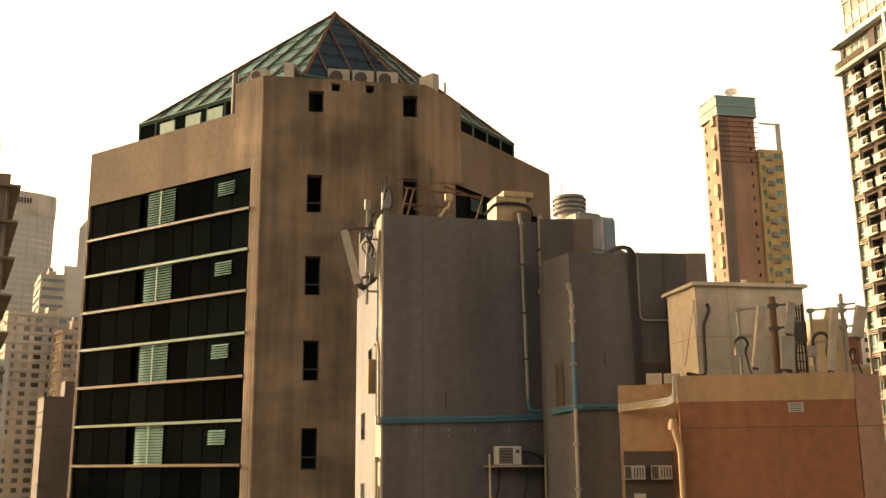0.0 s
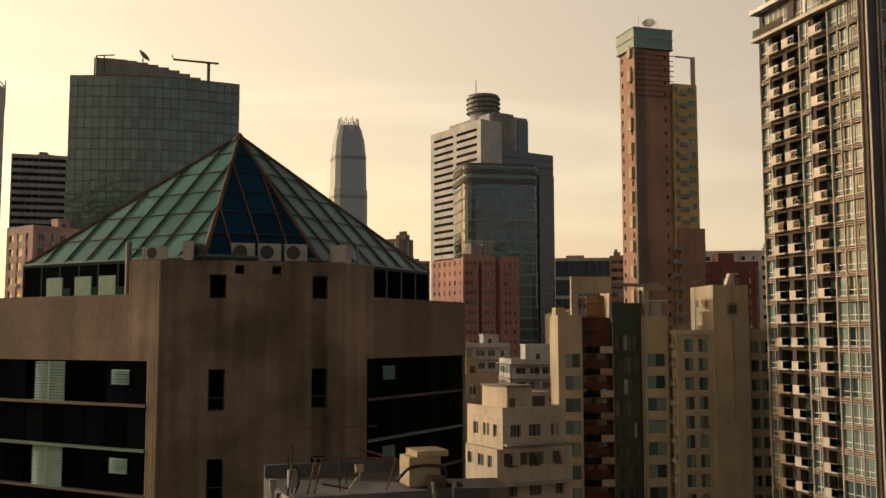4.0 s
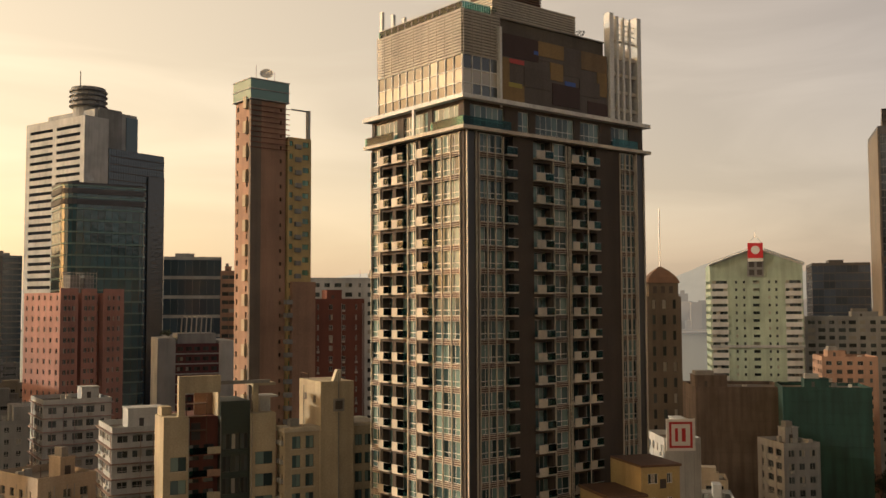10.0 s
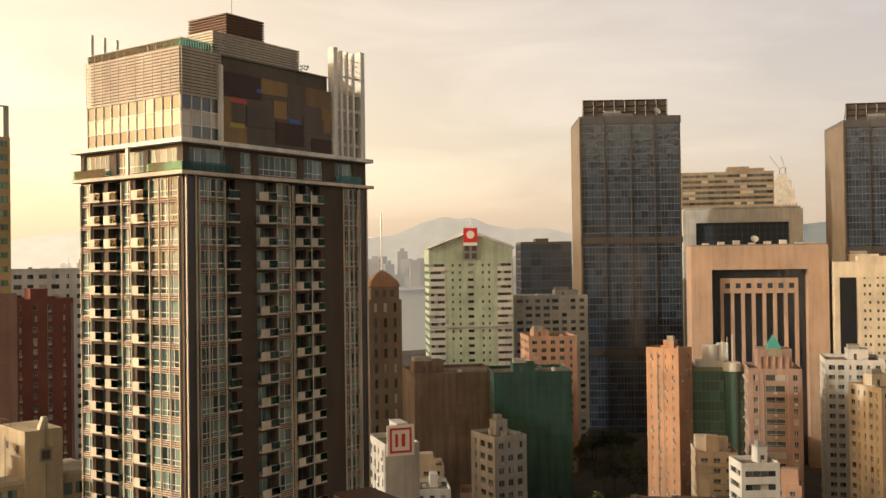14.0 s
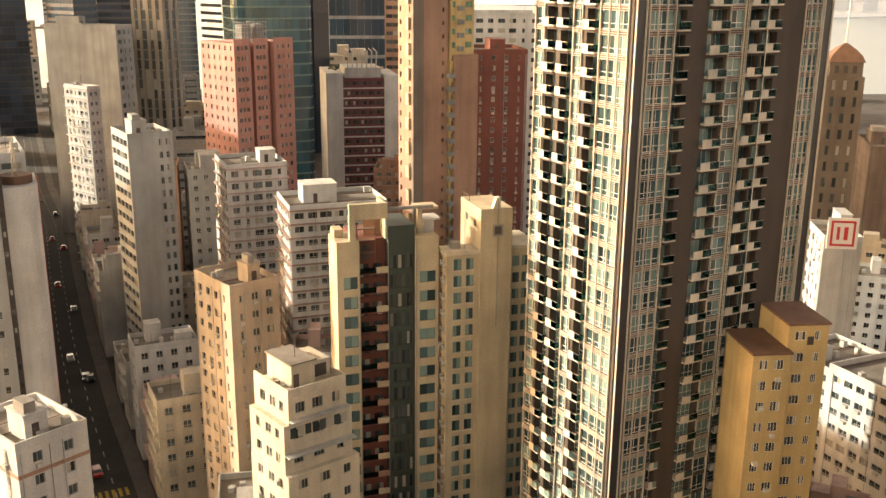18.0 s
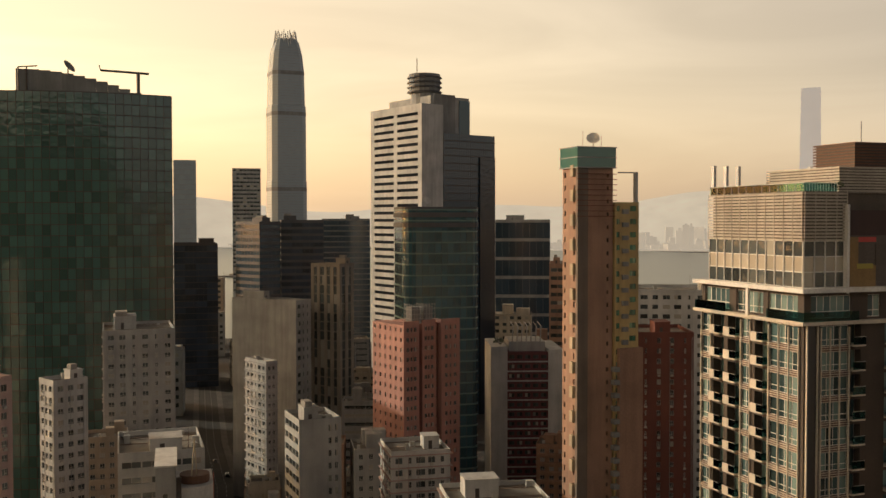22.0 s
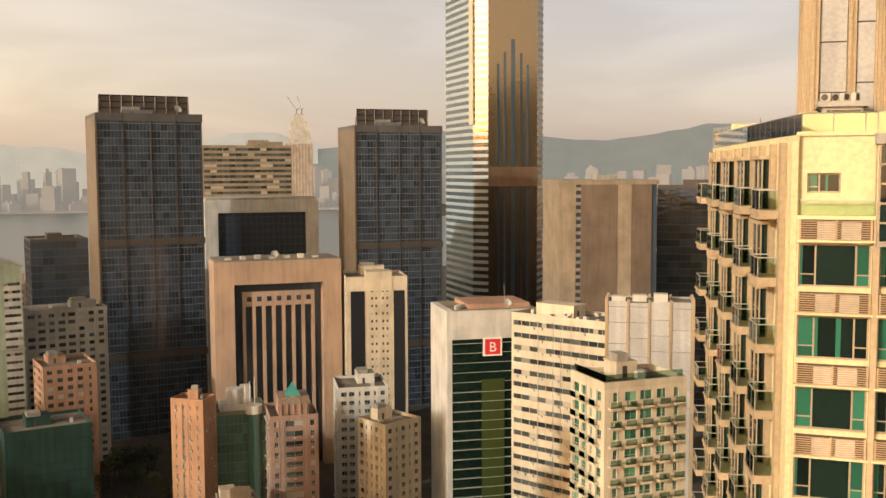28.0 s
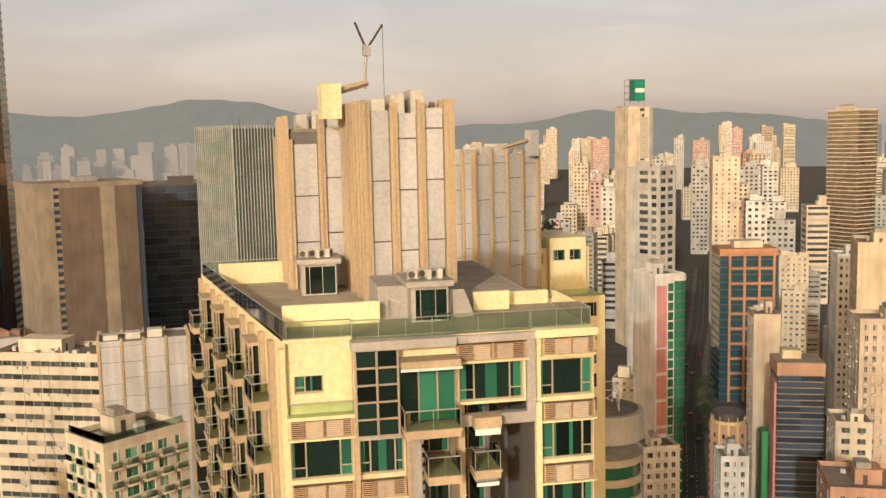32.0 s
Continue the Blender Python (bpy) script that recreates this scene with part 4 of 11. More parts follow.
        for j in range(1, cols):
            a = run * j / cols
            hgt = Sx * (a / fx if a < fx else (run - a) / (run - fx))
            part("rafter", Shape().bar(base[0] + along * a + nrm, base[0] + along * a + up_ * hgt + nrm, 0.045, n=4), RUST if k == 4 or j % 3 == 0 else FRAME_DARK, ob)
        for e in range(1, rws):
            g = e / rws
            part("purlin", Shape().bar(base[0] + along * (fx * g) + up_ * (Sx * g) + nrm, base[0] + along * (run - (run - fx) * g) + up_ * (Sx * g) + nrm, 0.025, n=4), FRAME_DARK, ob)
        part("hip", Shape().bar(base[0], apex, 0.09, n=6), RUST, ob)
    part("finial", Shape().disc(apex.x, apex.y, 0.4, apex.z - 0.25, apex.z + 0.15, n=8, r1=0.05), RUST, ob)
    # plant along the parapet of the corner tower
    for s, t in ((1.25, 70), (2.9, 0), (3.87, 0), (4.84, 0)):
        p = fn(s, -0.62, tall)
        fan_unit(ob, p[0], p[1], tall - 0.01, turn + t, 0.85, 0.38, 0.72)
    fan_unit(ob, 5.35, 0.35, tall - 0.01, 80, 0.8, 0.35, 0.72)
    fan_unit(ob, 0.35, 5.2, tall - 0.01, -70, 0.7, 0.35, 0.55)
    part("flue", Shape().bar((0.45, 6.6, top - 0.6), (0.45, 6.6, tall + 0.75), 0.11), CONCRETE, ob)
    run_pipe("flue_pipe", [(0.5, 6.55, tall + 0.5), (0.5, 5.9, tall + 0.5), (0.5, 5.9, tall)], 0.035, PIPE_GREY, ob, 6)
    part("pole", Shape().bar((6.5, 0.5, tall), (6.5, 0.5, tall + 0.9), 0.05), CONCRETE, ob)
    for y in (7.3, 8.6, 10.2):
        part("roof_bench", Shape().box(0.5, y, top - 0.6, 0.9, y + 0.9, top + 0.35).box(0.5, y, top + 0.35, 0.55, y + 0.9, top + 0.75), LOUVRE, ob)


def _quad(a, b, c, d):
    s = Shape()
    s.quad(a, b, c, d)
    return s


def _core(at, length, h):
    return _quad(at(0, -0.25, 0), at(length, -0.25, 0), at(length, -0.25, h), at(0, -0.25, h))


def _clip(poly, a, b):
    """What of the outline lies to the left of the line from b back to a."""
    out = []
    side = [(b[0] - a[0]) * (p[1] - a[1]) - (b[1] - a[1]) * (p[0] - a[0]) for p in poly]
    for i, p in enumerate(poly):
        q, s0, s1 = poly[i - 1], side[i - 1], side[i]
        if (s0 >= -1e-9) != (s1 >= -1e-9):
            k = s0 / (s0 - s1)
            out.append((q[0] + (p[0] - q[0]) * k, q[1] + (p[1] - q[1]) * k))
        if s1 >= -1e-9:
            out.append(p)
    return out


pyramid_office()

# ---- the grey block and the brown one with its aerials ----
def hose(name, pts, r, mat, par, n=6, steps=5):
    """A bent pipe or cable: a smooth curve through its points."""
    s, P = Shape(), [Vector(p) for p in pts]
    P = [P[0] * 2 - P[1]] + P + [P[-1] * 2 - P[-2]]
    q = []
    for a, b, c, d in zip(P, P[1:], P[2:], P[3:]):
        for e in range(steps):
            u = e / steps
            q.append(0.5 * (2 * b + (c - a) * u + (2 * a - 5 * b + 4 * c - d) * u * u + (3 * b - a - 3 * c + d) * u ** 3))
    q.append(P[-2])
    side = Vector((0.31, 0.9, 0.29))
    for i, c in enumerate(q):
        d = (q[min(i + 1, len(q) - 1)] - q[max(i - 1, 0)]).normalized()
        u = d.cross(side).normalized()
        v = d.cross(u)
        s.v += [tuple(c + (u * math.cos(2 * math.pi * k / n) + v * math.sin(2 * math.pi * k / n)) * r) for k in range(n)]
        if i:
            o = (i - 1) * n
            for k in range(n):
                s.f.append((o + k, o + (k + 1) % n, o + n + (k + 1) % n, o + n + k))
                s.m.append(0)
    return part(name, s, mat, par)


def louvre_vent(par, x, y, z, w, h, turn=0, blades=9):
    """A rusty louvred vent: frame, dark back and sloping blades."""
    ob = part("vent", Shape().box(-w / 2 - 0.03, -0.03, 0, -w / 2, 0.0, h).box(w / 2, -0.03, 0, w / 2 + 0.03, 0.0, h).box(-w / 2 - 0.03, -0.03, h, w / 2 + 0.03, 0.0, h + 0.03).box(-w / 2 - 0.03, -0.03, -0.03, w / 2 + 0.03, 0.0, 0), RUST, par)
    ob.matrix_basis = pose(x, y, z, 0, 0, turn)
    part("back", Shape().box(-w / 2, -0.006, 0, w / 2, -0.002, h), FRAME_DARK, ob)
    for e in range(blades):
        c = h * (e + 0.5) / blades
        part("blade", Shape().quad((-w / 2, -0.035, c - 0.03), (w / 2, -0.035, c - 0.03), (w / 2, -0.008, c + 0.03), (-w / 2, -0.008, c + 0.03)), RED_LOUVRE, ob)


def clips(par, x, y, zs, r, mat):
    for z in zs:
        part("pipe_clip", Shape().box(x - r * 1.5, y - r * 1.25, z - 0.03, x + r * 1.5, y + r * 1.6, z + 0.03), mat, par)


RED_LOUVRE = paint("rust_red_louvre", (0.26, 0.11, 0.07), 0.7, stain=0.4, vary=0)
PEELED = paint("peeling_white_pipe", (0.52, 0.50, 0.46), 0.7, stain=0.7, streak=0.5, vary=0)
CREAM_PIPE = paint("cream_pipe", (0.58, 0.50, 0.38), 0.6, stain=0.6, streak=0.5, vary=0)
BUNDLE_BLUE = paint("blue_painted_pipe", (0.10, 0.27, 0.40), 0.6, stain=0.35, vary=0)
SIDE_GREY = paint("pale_side_wall", (0.30, 0.31, 0.33), vary=0)
ANNEX_WALL = paint("weathered_dark_render", (0.165, 0.165, 0.18), 0.9, stain=0.5, streak=0.6, vary=0)


def grey_block():
    ob = thing("grey_block", "weathered grey rendered building with pipes down its wall", "building", -1.93, 28.4, 15)
    H = 52.3 - GROUND
    part("wall", Shape().box(0, 0, 0, 4.95, 4.4, H), GREY_WALL, ob)
    part("side_wall", Shape().box(-0.06, 0.0, 0, -0.004, 0.85, H), CREAM_EDGE, ob)
    part("side_wall", Shape().box(-0.05, 0.85, 0, -0.004, 4.4, H - 1.9), SIDE_GREY, ob)
    part("joint", Shape().box(1.18, -0.006, 20, 1.195, 0.004, H), FRAME_DARK, ob)
    part("joint", Shape().box(0, -0.006, H - 6.55, 4.95, 0.004, H - 6.54), FRAME_DARK, ob)
    for y, z in ((1.5, H - 4.3), (2.7, H - 6.2), (2.7, H - 8.9), (2.7, H - 8.35)):
        q = part("window", Shape().box(-0.075, y - 0.03, z - 0.43, -0.052, y + 0.53, z + 0.43), FRAME_DARK, ob)
        part("pane", Shape().box(-0.082, y, z - 0.4, -0.076, y + 0.5, z + 0.4), WINDOW_DARK, q)
    louvre_vent(ob, -0.062, 0.42, H - 6.05, 0.5, 1.35, -90, 12)
    louvre_vent(ob, -0.062, 0.42, H - 9.2, 0.45, 1.2, -90, 10)
    # small marks where fixings were: bolts, and a rust run under one of them
    for x in (0.97, 1.95, 2.75, 3.8, 4.62):
        part("bolt", Shape().box(x - 0.018, -0.025, H - 6.42, x + 0.018, 0.002, H - 6.36).box(x - 0.012, -0.02, H - 6.6, x + 0.012, 0.002, H - 6.56), PEELED, ob)
    part("bracket", Shape().box(1.86, -0.02, H - 5.85, 1.9, 0.002, H - 5.3), FRAME_DARK, ob)
    # drain pipes
    run_pipe("drain_pipe", [(4.28, -0.02, H + 0.25), (4.3, -0.09, H - 0.1), (4.4, -0.09, H - 5.5)], 0.05, PEELED, ob)
    hose("drain_pipe", [(4.4, -0.09, H - 5.45), (4.42, -0.09, H - 5.7), (4.55, -0.09, H - 5.83), (4.95, -0.09, H - 5.85)], 0.05, BUNDLE_BLUE, ob)
    clips(ob, 4.33, -0.09, (H - 1.4, H - 2.9, H - 4.3), 0.05, FRAME_DARK)
    run_pipe("drain_pipe", [(4.93, -0.1, H + 0.2), (4.93, -0.1, H - 2.2), (4.93, -0.1, H - 7.7)], 0.07, CREAM_PIPE, ob)
    part("rust_sleeve", Shape().bar((4.93, -0.1, H - 3.3), (4.93, -0.1, H - 2.3), 0.082, n=8), RUST, ob)
    clips(ob, 4.93, -0.1, (H - 0.9, H - 1.75, H - 4.6, H - 6.6), 0.07, FRAME_DARK)
    run_pipe("drain_pipe", [(5.02, 0.05, H + 0.15), (5.02, 0.05, H - 1.9)], 0.035, PEELED, ob, 6)
    for k in range(3):
        hose("cable", [(5.0 + 0.07 * k, 0.6, H + 0.02), (5.08 + 0.07 * k, 0.12, H + 0.12), (5.1 + 0.08 * k, -0.02, H - 0.3), (5.12 + 0.07 * k, 0.0, H - 1.9)], 0.045, CABLE, ob)
    # blue pipe bundle along the wall
    for k in range(4):
        hose("conduit", [(-0.08, -0.06 - 0.03 * (k % 2), H - 6.06 - k * 0.045), (1.8, -0.06 - 0.03 * (k % 2), H - 6.03 - k * 0.045), (3.6, -0.06 - 0.03 * (k % 2), H - 6.0 - k * 0.04), (5.0, -0.06 - 0.03 * (k % 2), H - 5.92 - k * 0.05)], 0.026, BUNDLE_BLUE, ob, 5, 3)
    run_pipe("conduit", [(-0.12, 0.3, H - 1.5), (-0.12, 0.3, H - 6.0), (-0.12, 0.12, H - 6.15)], 0.03, BUNDLE_BLUE, ob, 5)
    run_pipe("conduit", [(-0.12, 0.42, H - 3.4), (-0.12, 0.42, H - 6.1)], 0.025, BUNDLE_BLUE, ob, 5)
    part("junction", Shape().box(-0.2, 0.02, H - 6.25, -0.07, 0.3, H - 6.0).box(-0.16, -0.08, H - 6.2, -0.05, 0.05, H - 6.05), PEELED, ob)
    hose("drain_pipe", [(-0.16, 0.5, H - 3.9), (-0.16, 0.2, H - 3.85), (-0.14, 0.1, H - 4.0), (-0.12, 0.06, H - 4.3), (-0.12, 0.06, H - 6.0)], 0.045, CREAM_PIPE, ob)
    run_pipe("drain_pipe", [(-0.16, 0.55, H - 7.2), (-0.16, 0.15, H - 7.2), (-0.16, 0.15, H - 12)], 0.045, CREAM_PIPE, ob, 6)
    part("meter_box", Shape().box(-0.3, 0.75, H - 5.3, -0.06, 1.05, H - 4.3), paint("tan_meter_box", (0.45, 0.30, 0.17), vary=0), ob)
    # wall air conditioner on a bracket
    s = Shape().box(2.98, -0.62, H - 7.47, 4.72, -0.05, H - 7.42)
    for x in (3.0, 4.7):
        s.bar((x, -0.6, H - 7.1), (x, -0.6, H - 9.6), 0.035, n=4).bar((x, 0.0, H - 7.45), (x, -0.6, H - 7.45), 0.03, n=4).bar((x, -0.6, H - 8.9), (x, 0.0, H - 8.9), 0.03, n=4)
    part("bracket", s, CREAM_PIPE, ob)
    q = part("air_conditioner", Shape().box(3.25, -0.6, H - 7.4, 3.96, -0.2, H - 6.88), paint("white_ac_casing", (0.72, 0.72, 0.68), 0.5, stain=0.2, vary=0), ob)
    part("grille", Shape().box(3.29, -0.612, H - 7.37, 3.7, -0.602, H - 6.93), FRAME_DARK, q)
    part("control_panel", Shape().box(3.8, -0.612, H - 7.08, 3.9, -0.602, H - 6.98), FRAME_DARK, q)
    for e in range(5):
        part("grille_slat", Shape().box(3.29, -0.62, H - 7.33 + e * 0.085, 3.7, -0.613, H - 7.315 + e * 0.085), PIPE_GREY, q)
    for x in (3.35, 4.2):
        hose("hose", [(x, -0.3, H - 7.35), (x + 0.05, -0.2, H - 7.9), (x - 0.04, -0.12, H - 8.6), (x + 0.02, -0.1, H - 9.4)], 0.03, CABLE, ob)
    hose("hose", [(3.95, -0.3, H - 7.1), (4.25, -0.2, H - 7.02), (4.55, -0.15, H - 7.1), (4.85, -0.15, H - 7.3)], 0.035, CABLE, ob)
    part("shaft_door", Shape().box(4.75, -0.02, H - 10.5, 4.948, -0.004, H - 7.1), FRAME_DARK, ob)
    # rooftop plant: trestles, floodlight, cooling unit, poles
    for x in (0.85, 1.05):
        part("trestle_leg", Shape().bar((x - 0.25, 0.5, H), (x, 0.55, H + 1.0), 0.035, n=4), RUST, ob)
    for a, b in (((0.75, 0.55, H + 1.02), (3.3, 0.7, H + 0.9)), ((0.8, 0.55, H + 0.5), (2.2, 0.6, H + 0.48)), ((1.0, 0.35, H + 0.3), (1.9, 0.4, H + 0.1)), ((3.0, 0.5, H), (3.3, 0.5, H + 0.95)), ((2.1, 0.9, H + 1.25), (3.4, 0.9, H + 0.85))):
        part("steel_rail", Shape().bar(a, b, 0.032, n=4), RUST, ob)
    q = part("floodlight", Shape().bar((1.75, 0.3, H), (2.05, 0.32, H + 0.42), 0.045, n=5).bar((1.98, 0.3, H + 0.6), (2.25, 0.3, H + 0.75), 0.035, n=5).bar((2.08, 0.32, H + 0.35), (2.2, 0.3, H + 0.8), 0.03, n=5), CREAM_UNIT, ob, "tan metal floodlight arm")
    part("lamp_head", Shape().box(1.98, 0.2, H + 0.6, 2.2, 0.36, H + 0.82), CREAM_UNIT, q)
    q = part("chiller", Shape().box(3.72, 0.5, H + 0.05, 4.72, 1.5, H + 0.92).box(3.95, 0.45, H + 0.92, 4.95, 1.6, H + 1.1), CREAM_UNIT, ob, "cream sheet-metal cooling unit")
    part("access_panel", Shape().box(3.8, 0.485, H + 0.15, 4.2, 0.496, H + 0.8), CREAM_UNIT, q)
    part("fan_box", Shape().box(4.25, 0.1, H + 0.0, 4.72, 0.44, H + 0.38), RUST, q)
    part("louvre", Shape().box(4.31, 0.085, H + 0.06, 4.66, 0.097, H + 0.32), FRAME_DARK, q)
    hose("hose", [(3.3, 0.45, H + 0.25), (3.45, 0.42, H + 0.42), (3.7, 0.40, H + 0.62), (4.2, 0.40, H + 0.68), (4.7, 0.40, H + 0.62), (4.86, 0.42, H + 0.4), (4.85, 0.44, H + 0.3)], 0.05, CABLE, ob)
    for x, y, h in ((1.62, 0.7, 1.75), (0.02, 0.4, 1.15), (0.22, 0.8, 1.45), (2.15, 2.0, 1.0)):
        part("pole", Shape().bar((x, y, H), (x, y, H + h), 0.025), CABLE, ob)
    s = Shape().bar((0.75, 2.2, H + 1.75), (3.2, 2.2, H + 1.72), 0.012, n=4)
    for e in range(24):
        x = 0.8 + e * 0.1
        s.bar((x - 0.03, 2.2, H + 1.70), (x + 0.03, 2.2, H + 1.78), 0.012, n=3)
    part("barbed_wire", s, RUST, ob)
    part("parapet", Shape().box(0.0, 4.2, H, 4.95, 4.4, H + 0.4), GREY_WALL, ob)
    # aerials and cables on the corner mast
    part("mast", Shape().bar((-0.42, 0.45, H - 2.7), (-0.42, 0.45, H + 0.5), 0.055).bar((-0.42, 0.45, H - 2.3), (0.0, 0.45, H - 2.3), 0.035).bar((-0.42, 0.45, H - 0.7), (0.0, 0.45, H - 0.7), 0.035), PIPE_GREY, ob)
    part("arm", Shape().bar((-1.05, 0.4, H - 0.45), (-0.2, 0.4, H - 0.35), 0.045, n=5).bar((-0.95, 0.4, H - 0.2), (-0.6, 0.4, H - 0.5), 0.03, n=5).bar((-0.6, 0.4, H - 1.9), (-0.2, 0.4, H - 1.85), 0.04, n=5), FRAME_DARK, ob)
    q = part("panel_antenna", Shape().box(-0.11, -0.07, -0.85, 0.11, 0.07, 0.85), ANTENNA, ob)
    q.matrix_basis = pose(-0.92, 0.38, H - 1.3, 0, -15, -20)
    q = part("panel_antenna", Shape().box(-0.06, -0.05, -0.7, 0.06, 0.05, 0.7), CREAM_EDGE, ob)
    q.matrix_basis = pose(-0.12, 0.2, H - 1.2, 0, 5, 10)
    part("radio_box", Shape().box(-0.5, 0.2, H - 1.75, -0.2, 0.36, H - 1.3), PIPE_GREY, ob)
    part("radio_box", Shape().box(-0.52, 0.3, H + 0.2, -0.34, 0.44, H + 0.5), PIPE_GREY, ob)
    part("radio_box", Shape().box(0.0, 0.25, H + 0.25, 0.3, 0.45, H + 0.75), PIPE_GREY, ob)
    hose("cable", [(0.02, 0.22, H + 0.5), (0.1, 0.2, H + 0.85), (0.24, 0.2, H + 0.8), (0.3, 0.22, H + 0.4), (0.15, 0.25, H)], 0.03, CABLE, ob)
    for k in range(5):
        a = 0.05 * k
        hose("cable", [(-0.8 + a, 0.3, H - 2.1 + a), (-0.55, 0.28 - a / 3, H - 2.3 + 0.6 * a), (-0.35 + a, 0.3, H - 1.9), (-0.45 + a, 0.28, H - 1.2 + a), (-0.3 - a, 0.3, H - 0.6), (-0.3 + a / 2, 0.35, H + 0.1)], 0.022, CABLE, ob, 5, 4)
    hose("cable", [(-0.5, 0.24, H - 1.2), (-0.62, 0.2, H - 1.0), (-0.48, 0.18, H - 0.85), (-0.3, 0.2, H - 1.0), (-0.33, 0.22, H - 1.3)], 0.025, CABLE, ob)


def grey_annex():
    ob = thing("grey_annex", "lower weathered grey building with a stair shaft", "building", 3.45, 27.45, 3)
    H = 50.85 - GROUND
    part("wall", Shape().prism([(0, 0), (1.9, 0.0), (4.0, 0.12), (4.0, 4), (-0.55, 4), (-0.55, 1.25)], 0, H), ANNEX_WALL, ob)
    part("wall_panel", Shape().box(3.42, 0.06, H - 4.2, 4.02, 0.13, H), paint("taupe_panel", (0.27, 0.22, 0.21), vary=0), ob)
    run_pipe("drain_pipe", [(-0.05, 0.0, H - 0.93), (-0.05, -0.12, H - 1.0), (0.0, -0.12, H - 1.2)], 0.055, PEELED, ob)
    run_pipe("drain_pipe", [(0.0, -0.12, H - 1.2), (0.02, -0.12, H - 1.6), (0.02, -0.12, H - 2.6)], 0.055, PEELED, ob)
    run_pipe("drain_pipe", [(0.02, -0.12, H - 2.6), (0.02, -0.12, H - 4.45)], 0.057, BUNDLE_BLUE, ob)
    run_pipe("drain_pipe", [(0.02, -0.12, H - 4.45), (0.02, -0.12, 20)], 0.055, PEELED, ob)
    clips(ob, 0.02, -0.12, (H - 2.0, H - 3.2, H - 5.4, H - 6.6), 0.055, PIPE_GREY)
    for k in range(4):
        hose("cable", [(1.2 - 0.05 * k, 0.35 + 0.1 * k, H + 0.02), (1.5, 0.1, H + 0.14 + 0.02 * k), (1.72 + 0.05 * k, -0.07, H + 0.02), (1.74 + 0.055 * k, -0.07, H - 0.6), (1.78 + 0.05 * k, -0.06, H - 2.6), (1.76 + 0.055 * k, -0.06, H - 4.4)], 0.036, CABLE, ob)
    hose("conduit", [(1.98, -0.05, H + 0.02), (1.98, -0.05, H - 1.7), (2.02, -0.05, H - 1.9), (2.16, -0.04, H - 1.97), (2.9, 0.0, H - 1.97), (3.9, 0.06, H - 1.97)], 0.028, PEELED, ob)
    # the vent sits on the splayed corner, the other low beside the tan wing
    louvre_vent(ob, -0.27, 0.58, H - 4.35, 0.3, 1.2, -66, 10)
    louvre_vent(ob, 2.3, 0.0, H - 3.75, 0.65, 0.55, 1.5, 5)
    part("bracket", Shape().box(0.9, -0.02, H - 3.2, 0.94, 0.002, H - 2.85), FRAME_DARK, ob)
    part("mark", Shape().box(-0.5, 0.9, H - 2.5, -0.2, 0.91, H - 2.48), PEELED, ob)
    part("joint", Shape().box(2.74, 0.0, 20, 2.76, 0.06, H), FRAME_DARK, ob)
    for k in range(3):
        hose("conduit", [(-0.5, 0.9 - 0.02 * k, H - 4.42 - 0.055 * k), (0.0, -0.1 - 0.03 * (k % 2), H - 4.36 - 0.055 * k), (0.7, -0.07 - 0.03 * (k % 2), H - 4.33 - 0.055 * k), (1.6, -0.07 - 0.03 * (k % 2), H - 4.35 - 0.06 * k)], 0.028, BUNDLE_BLUE, ob, 5, 3)
    part("upper_wall", Shape().box(-0.5, 2.0, H, 0.55, 4, H + 1.5), DARK_PANEL, ob)
    part("upper_wall", Shape().box(0.552, 2.0, H, 1.15, 4, H + 1.5), paint("taupe_plant_room", (0.24, 0.20, 0.18), vary=0), ob)


